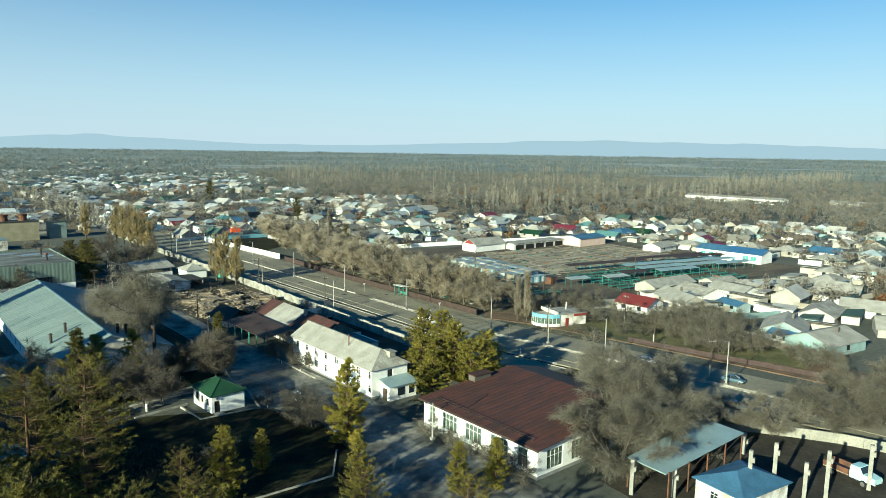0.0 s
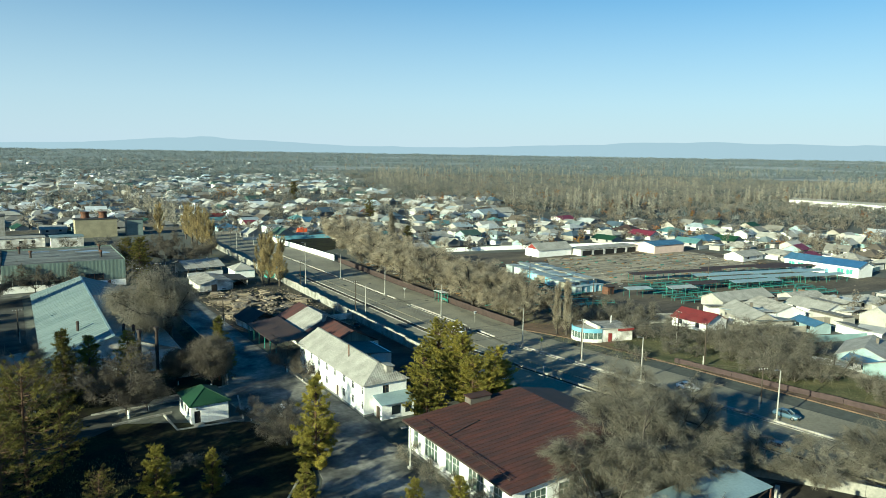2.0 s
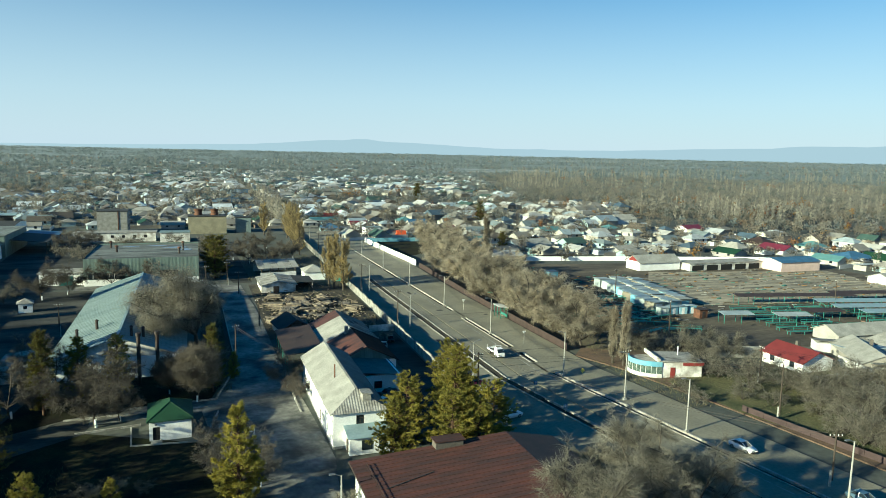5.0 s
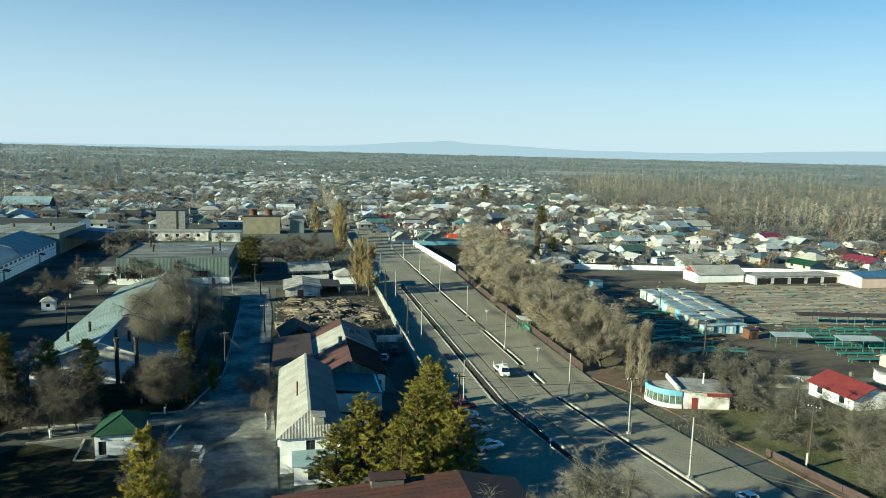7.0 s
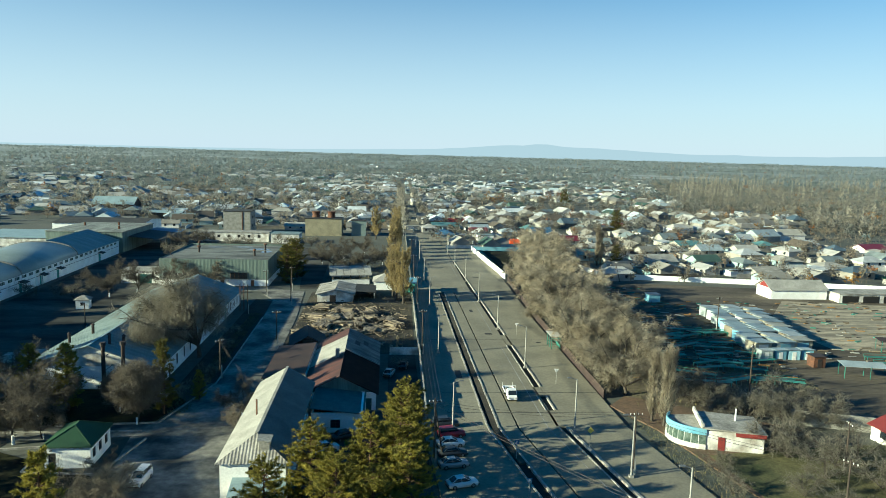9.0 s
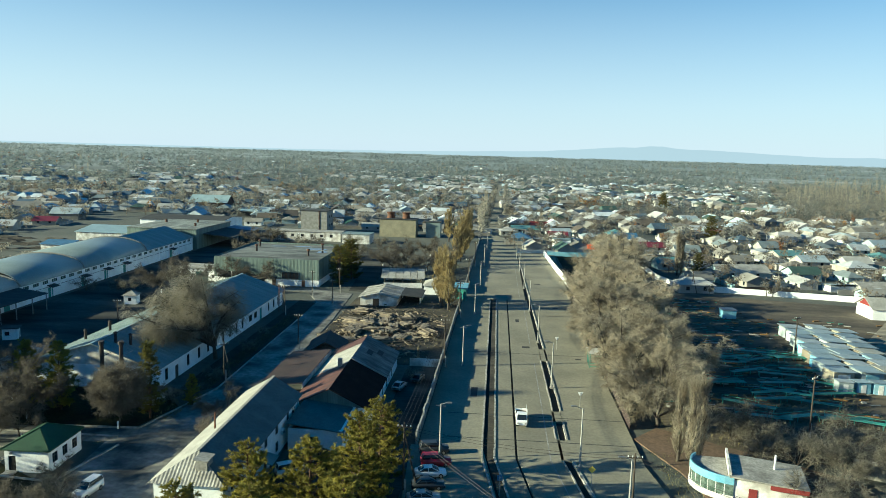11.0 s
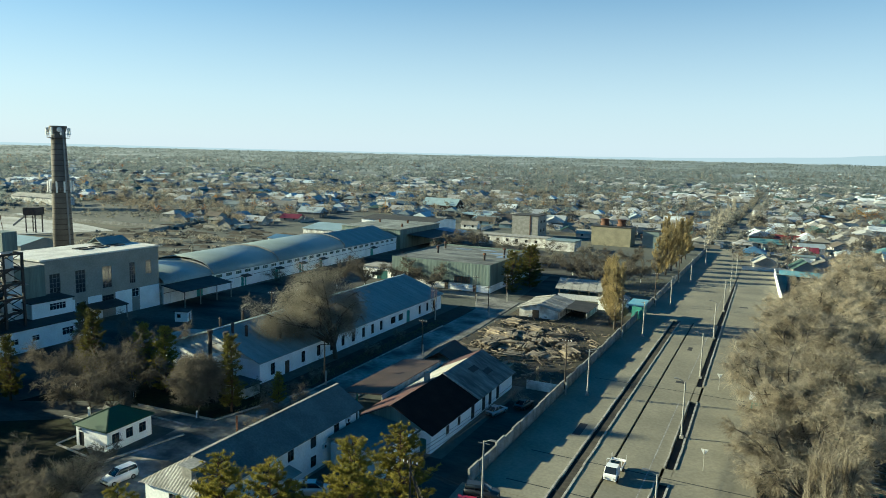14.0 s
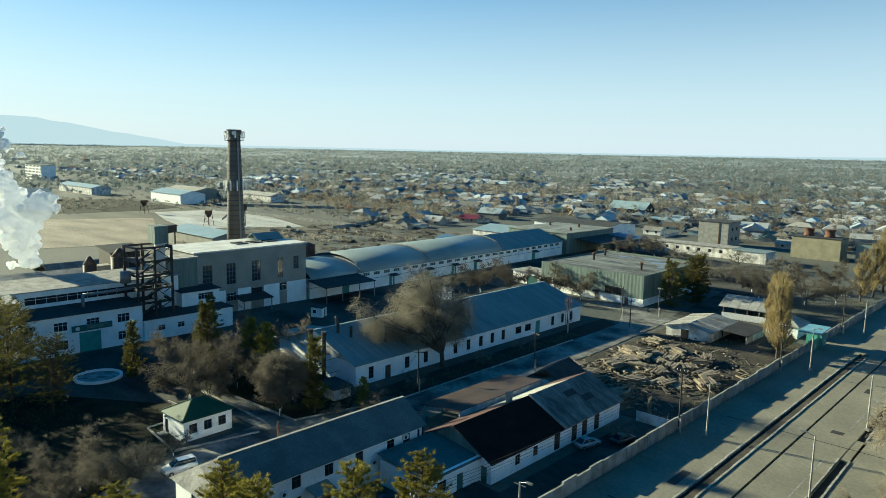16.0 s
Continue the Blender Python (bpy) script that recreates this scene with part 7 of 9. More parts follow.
spots += [(68 + rb.uniform(-1.5, 1), 62 + i * 3.4, rb.uniform(0.35, 0.55), rb.uniform(0, 360)) for i in range(7)]
spots += [(54 + rb.uniform(-3, 3), 101 + rb.uniform(-4, 4), rb.uniform(0.5, 0.8), rb.uniform(0, 360)) for i in range(5)]
spots += [(43 + rb.uniform(-6, 6), 93 + rb.uniform(-5, 5), rb.uniform(0.25, 0.4), rb.uniform(0, 360)) for i in range(4)]
spots += [(147.7, 115.6, 0.8, 0), (149.5, 113, 0.65, 50), (135.6, 102.5, 0.5, 20), (136.2, 107.8, 0.42, 80), (144.9, 101.2, 0.6, 140), (151, 106, 0.7, 220), (155, 110, 0.75, 10), (157, 103, 0.8, 90), (148, 97, 0.55, 60), (153, 118, 0.7, 33), (160, 112, 0.8, 250), (139, 111.5, 0.35, 10)]
spots += [(rb.uniform(0, 62), rb.uniform(288, 348), rb.uniform(0.6, 1.1), rb.uniform(0, 360)) for _ in range(16)]
spots += [(rb.uniform(-15, 14), rb.uniform(222, 238), rb.uniform(0.4, 0.8), rb.uniform(0, 360)) for _ in range(5)]
spots += [(92.5, 158, 0.4, 0), (54.5, 172, 0.4, 0), (53.6, 185, 0.35, 60), (55.5, 152, 0.45, 10), (53, 140, 0.5, 0), (56, 143, 0.4, 200)]
plant(B1, spots, "scrub")


# ---- the town and woods beyond ----
def is_town(x, y):
    """Houses stand north and east of the factory; bare woods lie farther north-east."""
    r = math.hypot(x - 60, y - 10)
    b = math.degrees(math.atan2(x - 60, y - 10))
    if b < -80 or b > 95:
        return False
    lim = 2300 if b < 18 else (2300 - (b - 18) * 234 if b < 25 else 660 - (b - 25) * 5.2)
    lim *= 1 + 0.22 * noise.noise((x * 0.008, y * 0.008, 4.0))
    return r < lim


def blocked(x, y):
    """Ground kept free of scattered houses and trees."""
    if x < 132 and y < 345 and x > -120:
        return True
    if -30 < x < 100 and y < 412:
        return True
    if -130 < x <= -30 and y < 440:
        return True
    if x <= -60 and y < 300 + (x + 60) * -0.35 and y < 420:
        return True
    if 99.5 < x < 112.5 + max(0, y - 400) * 0.01 and y < 1050:
        return True
    if 96 < x < 215 and y < 258:
        return True
    if 128 <= x < 172 and y < 342:
        return True
    if 200 < x < 306 and 108 < y < 250:
        return True
    if x < 182 and y < 125:
        return True
    return False


def house(x, y, rz, w, l, h, hip, roof_mat, wall_mat, rng, label, group="houses", pitch=1.0):
    b = thing("house", x, y, 0, rz, label, "house", group)
    wl = MB().box(-w / 2, -l / 2, 0, w / 2, l / 2, h)
    r = MB()
    rise = w * rng.uniform(0.22, 0.32) * pitch
    if hip:
        hip_roof(r, -w / 2, -l / 2, w / 2, l / 2, h, h + rise, 0.5)
    else:
        gable_roof(r, -w / 2, -l / 2, w / 2, l / 2, h, h + rise, "y", 0.5)
        gable_tri(wl, -w / 2, -l / 2, w / 2, l / 2, h, h + rise)
    part("wall", wl, wall_mat, b)
    part("roof", r, roof_mat, b)
    for s, n in ((-1, 2), (1, 1)):
        for i in range(n):
            yy = -l / 2 + l * (i + 0.5) / n
            part("window", MB().box(s * w / 2 - 0.04, yy - 0.6, 1.0, s * w / 2 + 0.04, yy + 0.6, 2.2), GLASS, b)
    if rng.random() < 0.4:
        part("chimney", MB().box(w * 0.12, l * 0.1, h + rise * 0.3, w * 0.12 + 0.6, l * 0.1 + 0.6, h + rise + 0.6), BRICK, b)
    return b


SPECIAL = {"maroon": material("maroon_tin", (0.22, 0.035, 0.06), 0.5, 0.2, 0.5), "blue": TIN_BRIGHTBLUE, "green": TIN_GREEN, "red": material("red_tin", (0.24, 0.045, 0.04), 0.5, 0.2, 0.5),
           "dark": TIN_DARK, "teal": material("teal_tin", (0.16, 0.33, 0.33), 0.5, 0.2, 0.5), "slate": SLATE, "old": SLATE_OLD, "brown": TIN_BROWN}
WORDS = {"maroon": "white house with a maroon tin roof", "blue": "white house with a bright blue roof", "green": "white house with a green tin roof", "red": "house with a red tin roof", "dark": "house with a black roof",
         "teal": "white house with a teal roof", "slate": "low house with a pale slate roof", "old": "low house with a weathered grey slate roof", "brown": "white house with a dark brown roof"}
rh = random.Random(42)


def known_house(x, y, w, l, rz, roof, hip=False, wall=None, h=2.35):
    return house(x, y, rz, w, l, h, hip, SPECIAL[roof], wall or NEAR_WALL, rh, WORDS[roof], pitch=0.75)
# houses and plots that stand out east of the road
known_house(172.6, 115.4, 8.8, 10.2, 3, "red", False, WHITE, 2.7)
known_house(174.0, 64.6, 11, 15, -99, "slate", False, material("pale_teal_render", (0.36, 0.52, 0.52), 0.9, 0.25, 0.4, tint=(0.30, 0.40, 0.40)), 2.8)
for x, y, w, l, rz, rf, hip in ((208.5, 129.6, 8, 22, 86, "slate", 0), (189.5, 112.4, 9, 17, -30, "slate", 0), (204.2, 114.4, 9.5, 13.5, -22, "old", 0), (217, 110, 9, 13, -8, "slate", 0), (240, 106, 9, 12, -30, "slate", 1), (249.5, 100.5, 9, 11, -30, "slate", 1),
                                (196, 98.8, 5, 8, -20, "blue", 0), (180.4, 76.8, 10, 14, -70, "slate", 0), (171.4, 73.0, 4, 6, -10, "blue", 0), (229, 110, 5, 9, -20, "old", 0), (251, 91, 7, 9, -10, "slate", 0), (228, 121, 7, 12, 80, "old", 0),
                                (206, 78, 9, 14, 100, "old", 0), (222, 72, 10, 13, 15, "slate", 0), (204, 56, 11, 15, 25, "slate", 0), (226, 54, 9, 12, 100, "teal", 0), (244, 88, 9, 13, 10, "old", 0),
                                (262, 98, 9, 13, 95, "slate", 1), (256, 70, 9, 14, 10, "slate", 1), (284, 104, 10, 12, 10, "slate", 1), (300, 98, 10, 13, 20, "old", 1), (318, 120, 10, 12, 10, "slate", 1), (329, 142, 10, 12, 0, "slate", 1), (342, 130, 10, 12, 0, "blue", 0),
                                (281, 257, 9, 12, 10, "green", 0), (333, 349, 10, 14, 100, "maroon", 0), (250, 268, 9, 12, 10, "slate", 0), (272, 290, 9, 12, 100, "slate", 1), (340, 266, 10, 12, 10, "teal", 1), (326, 232, 12, 16, 95, "blue", 1), (310, 229, 8, 12, 10, "teal", 0), (318, 173, 8, 11, 95, "maroon", 0), (294, 187, 9, 16, 95, "slate", 0), (262, 306, 10, 13, 5, "old", 1), (322, 282, 12, 14, 10, "brown", 1), (314, 262, 10, 14, 8, "maroon", 0),
                                (200, 300, 10, 20, 100, "slate", 0), (236, 276, 8, 11, 100, "old", 0), (186, 340, 10, 12, 5, "slate", 1), (234, 446, 11, 14, 95, "red", 1), (196, 372, 9, 12, 5, "slate", 1), (224, 335, 10, 12, 10, "slate", 1), (266, 544, 15, 18, 0, "dark", 1), (240, 356, 10, 13, 100, "teal", 0),
                                (318, 206, 10, 12, 10, "old", 1), (312, 182, 10, 13, 10, "slate", 1), (326, 158, 10, 12, 5, "old", 1), (336, 226, 9, 12, 10, "green", 0), (124, 428, 10, 16, 95, "teal", 0), (130, 452, 9, 18, 92, "red", 0), (88, 436, 9, 13, 5, "green", 0)):
    known_house(x, y, w, l, rz, rf, bool(hip))
ra = random.Random(15)
for o in [k for k in scene.objects if k.name.startswith("house")]:
    for q in range(2):
        a, d = ra.uniform(0, 6.28), ra.uniform(9, 12)
        px, py = o.location.x + math.cos(a) * d, o.location.y + math.sin(a) * d
        if px < 184 and py < 125 or 128 < py < 250 and 196 < px < 306:
            continue
        s = thing("yard_shed", px, py, 0, math.degrees(o.rotation_euler.z) + ra.choice((0, 90)), "small slate-roofed yard shed beside a house", "shed", "yard sheds")
        wd, ln_ = ra.uniform(1.8, 3), ra.uniform(3, 5.5)
        part("wall", MB().box(-wd, -ln_, 0, wd, ln_, 2.1), NEAR_WALL, s)
        part("roof", MB().slab((-wd - 0.3, -ln_ - 0.3, 2.8), (wd + 0.3, -ln_ - 0.3, 2.2), (wd + 0.3, ln_ + 0.3, 2.2), (-wd - 0.3, ln_ + 0.3, 2.8), 0.1), NEAR_ROOF, s)
    f = MB().box(-10, -10.6, 0, 10, -10.45, 1.7)
    solid("yard_fence", f, FENCE, "plain board fence of a house plot", "fence", "yard fences", at=(o.location.x, o.location.y, 0), rz=math.degrees(o.rotation_euler.z))
PROTECT = [(o.location.x, o.location.y) for o in scene.objects if o.name.startswith("house")]

# scattered houses of the nearer town, in loose rows
near = []
for i in range(5200):
    x, y = rh.uniform(-330, 560), rh.uniform(60, 620)
    if blocked(x, y) or not is_town(x, y):
        continue
    r = math.hypot(x - 60, y - 10)
    if r > 440:
        continue
    if any((x - a) ** 2 + (y - c) ** 2 < 15.5 ** 2 for a, c in PROTECT) or any((x - a) ** 2 + (y - c) ** 2 < 14.8 ** 2 for a, c in near):
        continue
    near.append((x, y))
    if len(near) >= 250:
        break
for x, y in near:
    rz = 8 + rh.choice((0, 90)) + rh.uniform(-5, 5)
    k = rh.random()
    roof = NEAR_ROOF
    lab = rh.choice(("low whitewashed house with a grey roof", "single-storey town house with a slate roof"))
    for lim, key in ((0.02, "maroon"), (0.04, "blue"), (0.06, "green"), (0.075, "red"), (0.10, "teal")):
        if k < lim:
            roof, lab = SPECIAL[key], WORDS[key]
            break
    house(x, y, rz, rh.uniform(6.5, 9), rh.uniform(8, 12), rh.uniform(2.3, 2.9), rh.random() < 0.45, roof, NEAR_WALL, rh, lab)
    if rh.random() < 0.75:
        a = radians(rz)
        dx, dy = math.cos(a) * 8.5, math.sin(a) * 8.5
        s = thing("yard_shed", x + dx, y + dy, 0, rz, "small slate-roofed yard shed beside a house", "shed", "yard sheds")
        part("wall", MB().box(-2, -4, 0, 2, 4, 2.1), NEAR_WALL, s)
        part("roof", MB().slab((-2.4, -4.4, 2.7), (2.4, -4.4, 2.2), (2.4, 4.4, 2.2), (-2.4, 4.4, 2.7), 0.1), NEAR_ROOF, s)
    if rh.random() < 0.7:
        f = MB().box(-9, -9.6, 0, 9, -9.45, 1.7)
        if rh.random() < 0.5:
            f.box(8.9, -9.4, 0, 9.05, 8, 1.7)
        solid("yard_fence", f, FENCE, "plain board fence of a house plot", "fence", "yard fences", at=(x, y, 0), rz=rz)

# far town: many small houses with their sheds, in one mesh of walls and one of roofs
fw, fr = MB(), MB()


def far_house(x, y, w, l, h, rise, a, q):
    """Walls with gables and a roof with eaves; q hips the ridge's ends."""
    c, s = math.cos(a), math.sin(a)
    g0 = land(math.hypot(x, y))
    T = lambda px, py, pz: (x + c * px - s * py, y + s * px + c * py, pz + g0)
    top = h + rise - 0.1 if q == 0 else h - 0.05
    fw.add([T(-w / 2, -l / 2, 0), T(w / 2, -l / 2, 0), T(w / 2, l / 2, 0), T(-w / 2, l / 2, 0), T(-w / 2, -l / 2, h), T(w / 2, -l / 2, h), T(w / 2, l / 2, h), T(-w / 2, l / 2, h), T(0, -l / 2, top), T(0, l / 2, top)],
           [(0, 1, 5, 8, 4), (1, 2, 6, 5), (2, 3, 7, 9, 6), (3, 0, 4, 7)])
    W, Lh = w / 2 + 0.5, l / 2 + 0.5
    fr.add([T(-W, -Lh, h - 0.1), T(W, -Lh, h - 0.1), T(W, Lh, h - 0.1), T(-W, Lh, h - 0.1), T(0, -Lh + q, h + rise), T(0, Lh - q, h + rise)],
           [(0, 4, 5, 3), (1, 2, 5, 4), (0, 1, 4), (2, 3, 5)])


taken = set()
for i in range(24000):
    b, r = radians(rh.uniform(-82, 34)), 2300 * math.sqrt(rh.uniform(0.036, 1))
    x, y = 60 + math.sin(b) * r, 10 + math.cos(b) * r
    if r < 445 or blocked(x, y) or not is_town(x, y) or rh.random() < min(0.97, 0.05 + 0.32 * r / 1300 + max(0, r - 900) / 1500):
        continue
    if noise.noise((x * 0.004, y * 0.004, 2.0)) > 0.3 or r > 560 and noise.noise((x * 0.006, y * 0.011, 21.0)) > 0.16 or (int(x // 15), int(y // 15)) in taken:
        continue
    taken.add((int(x // 15), int(y // 15)))
    w, l = rh.uniform(8, 11), rh.uniform(10, 16)
    a = radians(8 + rh.choice((0, 90)) + rh.uniform(-9, 9))
    far_house(x, y, w, l, rh.uniform(2.6, 3.6), w * rh.uniform(0.2, 0.32), a, 0.0 if rh.random() < 0.55 else l * 0.3)
    if rh.random() < 0.7:
        d = rh.uniform(8.5, 11)
        far_house(x + math.cos(a) * d, y + math.sin(a) * d, rh.uniform(4, 5.5), rh.uniform(6, 11), 2.2, 1.0, a + rh.choice((0, 1.57)), 0.0)
fo = solid("far_town_houses", fr, FAR_ROOF, "low town roofs far away, grey and white", "houses", kind="stuff")
part("walls", fw, FAR_WALL, fo)


# ---- woods and garden trees far off, joined ----
def far_trees(name, label, pts, heights, widths, mat, tris, seed, leaf=1.2, column=False, category="trees"):
    """Crowns of several rounded lobes, each filled with small sprays of twigs that point all ways."""
    rng = np.random.default_rng(seed)
    n = len(pts)
    if not n:
        return
    pts, h, w = np.array(pts, dtype=float), np.array(heights)[:, None], np.array(widths)[:, None]
    gz = np.maximum(0, np.hypot(pts[:, :1], pts[:, 1:2]) - 1500) * 0.0105
    if column:
        u, a = rng.uniform(0.08, 0.98, (n, tris)), rng.uniform(0, 2 * np.pi, (n, tris))
        rad = np.sqrt(rng.uniform(0, 1, (n, tris))) * (1 - u) ** 0.55 * np.minimum(1, 0.45 + u * 2) * w / 2
        off = np.stack([rad * np.cos(a), rad * np.sin(a), u * h], -1)
    else:
        k = 5
        lobe = unit(rng.normal(size=(n * k, 3))).reshape(n, k, 3) * rng.uniform(0.3, 1, (n, k, 1)) * np.stack([w * 0.33, w * 0.33, h * 0.24], -1)
        lobe[:, :, 2] += h * 0.56
        pick = rng.integers(0, k, (n, tris))
        off = np.take_along_axis(lobe, pick[:, :, None], 1) + rng.normal(size=(n, tris, 3)) * np.stack([w * 0.12, w * 0.12, h * 0.1], -1)
        off[:, :, 2] = np.maximum(off[:, :, 2], h * 0.12)
    base = (np.hstack([pts, gz])[:, None, :] + off).reshape(-1, 3)
    d = unit(rng.normal(size=base.shape) + np.array([0, 0, 1.6 if column else 0.5]))
    L = leaf * rng.uniform(0.6, 1.35, (n * tris, 1))
    side = unit(np.cross(d, rng.normal(size=d.shape))) * L * (0.24 if column else 0.36)
    v = np.stack([base - side, base + side, base + d * L], 1).reshape(-1, 3)
    f = np.arange(len(v)).reshape(-1, 3)
    # a trunk each, two thin triangles
    t0 = np.hstack([pts, gz])
    tv = []
    for ang in (0.0, np.pi / 2):
        o = np.array([np.cos(ang), np.sin(ang), 0]) * 0.16
        tv.append(np.stack([t0 - o, t0 + o, t0 + np.array([0, 0, 1]) * h * 0.7], 1).reshape(-1, 3))
    tv = np.vstack(tv)
    f = np.vstack([f, np.arange(len(tv)).reshape(-1, 3) + len(v)])
    ob = part(name, tri_mesh(name, np.vstack([v, tv]), f, mat), None)
    tagged(ob, label, category, kind="stuff")


rw = random.Random(9)
sets = {k: ([], [], []) for k in ("town", "yard", "low", "wood", "pale", "pop", "rus", "thin")}


def put(k, x, y, h, w):
    sets[k][0].append((x, y)), sets[k][1].append(h), sets[k][2].append(w)


cells = {}
for p, q in near:
    cells.setdefault((int(p // 40), int(q // 40)), []).append((p, q))


def by_house(x, y, d):
    i, j = int(x // 40), int(y // 40)
    return any((x - p) ** 2 + (y - q) ** 2 < d * d for a in (-1, 0, 1) for b_ in (-1, 0, 1) for p, q in cells.get((i + a, j + b_), ()))


for i in range(9000):
    b, r = radians(rw.uniform(-70, 80)), rw.uniform(160, 800)
    x, y = 60 + math.sin(b) * r, 10 + math.cos(b) * r
    if blocked(x, y) or by_house(x, y, 6.6) or any((x - p) ** 2 + (y - q) ** 2 < 60 for p, q in PROTECT):
        continue
    nz = noise.noise((x * 0.012, y * 0.012, 8.0))
    if rw.random() < 0.8 + 0.6 * nz:
        put("rus" if rw.random() < 0.02 else "yard", x, y, rw.uniform(3.5, 9.5), rw.uniform(4, 8.5))
for i in range(90000):
    b, r = radians(rw.uniform(-84, 88)), 4600 * (rw.uniform(0.006, 1) ** 0.66)
    x, y = 60 + math.sin(b) * r, 10 + math.cos(b) * r
    if r < 170 or blocked(x, y):
        continue
    nz = noise.noise((x * 0.006, y * 0.006, 5.0)) + 0.5 * noise.noise((x * 0.02, y * 0.02, 1.0))
    if is_town(x, y):
        if r < 440:
            continue
        if rw.random() < 0.2 + 1.1 * nz + max(0, r - 900) / 1500:
            k = 1.0 if r < 620 else 1.35
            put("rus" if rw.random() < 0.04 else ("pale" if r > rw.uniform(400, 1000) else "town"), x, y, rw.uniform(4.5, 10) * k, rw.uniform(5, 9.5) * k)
            if rw.random() < 0.02:
                put("pop", x, y, rw.uniform(12, 20), rw.uniform(2.5, 4))
    elif math.degrees(b) > 14 and r < 3600:
        gap = noise.noise((x * 0.0022, y * 0.0045, 14.0))
        if gap < 0.2 and rw.random() < 0.8 + 0.5 * nz - max(0, r - 2000) / 2200:
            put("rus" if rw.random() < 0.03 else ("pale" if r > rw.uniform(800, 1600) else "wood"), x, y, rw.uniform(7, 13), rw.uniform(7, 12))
            if noise.noise((x * 0.003, y * 0.006, 9.0)) > 0.2 and r > 560 and rw.random() < 0.2:
                put("pop", x, y, rw.uniform(13, 24), rw.uniform(2.5, 4.5))
    elif nz > -0.02 and rw.random() < 0.7:
        put("thin", x, y, rw.uniform(6, 12), rw.uniform(8, 14))
for i in range(17000):
    b, r = radians(rw.uniform(13, 86)), math.sqrt(rw.uniform(400 ** 2, 1350 ** 2))
    x, y = 60 + math.sin(b) * r, 10 + math.cos(b) * r
    if blocked(x, y) or is_town(x, y) or noise.noise((x * 0.0035, y * 0.007, 14.0)) > 0.34 or 640 < x < 690 and 270 < y < 410:
        continue
    hs = 0.7 + 0.9 * abs(noise.noise((x * 0.011, y * 0.018, 6.0))) + (0.35 if noise.noise((x * 0.004, y * 0.004, 3.0)) > 0.15 else 0)
    put("wood", x, y, rw.uniform(5, 11) * hs, rw.uniform(6, 10) * hs)
for i in range(16000):
    b, r = radians(rw.uniform(-76, 24)), math.sqrt(rw.uniform(430 ** 2, 1700 ** 2))
    x, y = 60 + math.sin(b) * r, 10 + math.cos(b) * r
    if blocked(x, y) or not is_town(x, y) or rw.random() > 0.04 + 2.6 * noise.noise((x * 0.006, y * 0.011, 21.0)):
        continue
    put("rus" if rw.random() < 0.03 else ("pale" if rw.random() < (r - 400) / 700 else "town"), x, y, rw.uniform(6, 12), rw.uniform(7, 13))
for i in range(9000):
    b, r = radians(rw.uniform(24, 84)), math.sqrt(rw.uniform(520 ** 2, 1600 ** 2))
    x, y = 60 + math.sin(b) * r, 10 + math.cos(b) * r
    if is_town(x, y) or noise.noise((x * 0.0035, y * 0.008, 33.0)) < 0.3 or rw.random() < 0.4:
        continue
    put("pop", x, y, rw.uniform(11, 20), rw.uniform(2.5, 4.5))
for i in range(900):
    x, y = rw.uniform(-950, -320), rw.uniform(150, 470)
    if -460 < x and y < 330:
        continue
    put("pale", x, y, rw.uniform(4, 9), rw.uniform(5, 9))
for i in range(2600):
    x, y = rw.uniform(-430, -70), rw.uniform(150, 440)
    if -300 < x < -85 and 150 < y < 325 and (x < -160 or noise.noise((x * 0.02, y * 0.05, 2.0)) < 0.05) or y < 190 - x * 0.05 and rw.random() < 0.7:
        continue
    if x > -135 and y > 325:
        continue
    if rw.random() < 0.55 + 0.9 * noise.noise((x * 0.012, y * 0.02, 3.0)):
        put("low", x, y, rw.uniform(1.0, 3.2), rw.uniform(3, 6))
for x, y, n in ((546, 469, 7), (430, 398, 4), (470, 520, 4), (250, 700, 5), (180, 620, 4)):
    for i in range(n):
        put("rus", x + rw.uniform(-12, 12), y + rw.uniform(-12, 12), rw.uniform(9, 14), rw.uniform(7, 11))
for i in range(46):
    put("pop", 424 + rw.gauss(0, 16), 392 + rw.gauss(0, 22), rw.uniform(10, 19), rw.uniform(2.5, 4))
for i in range(120):
    y = rw.uniform(402, 1000)
    put("town", (100.2 if i % 2 else 113.0) + (y - 400) * 0.01 + rw.uniform(-1, 1), y, rw.uniform(6, 11), rw.uniform(5, 8))
    if i % 4 == 0:
        put("pop", 98.8 + rw.uniform(-2, 1), 380 + (y - 400) * 0.35, rw.uniform(11, 18), rw.uniform(2.5, 4))
far_trees("low_scrub", "low dark scrub beyond the storage field", *sets["low"], FAR_TWIG, 40, 8, 0.7, category="scrub")
far_trees("yard_trees", "leafless fruit trees in the house yards", *sets["yard"], YARD_TWIG, 110, 6, 0.62)
far_trees("town_garden_trees", "leafless garden trees among the houses", *sets["town"], FAR_TWIG, 60, 1, 1.15)
far_trees("bare_woods", "wide leafless grey-brown woods", *sets["wood"], FAR_TWIG, 38, 2, 1.05)
# crowns far off carry the haze in their colour
far_trees("pale_woods", "leafless woods in the distance, toned for haze", *sets["pale"], FAR_HAZED, 40, 12, 1.5)
far_trees("poplar_stands", "pale bare poplars standing above the woods", *sets["pop"], FAR_POPLAR, 60, 3, 1.5, True)
far_trees("russet_trees", "russet-leaved trees among the bare ones", *sets["rus"], FAR_RUSSET, 40, 4, 1.1)
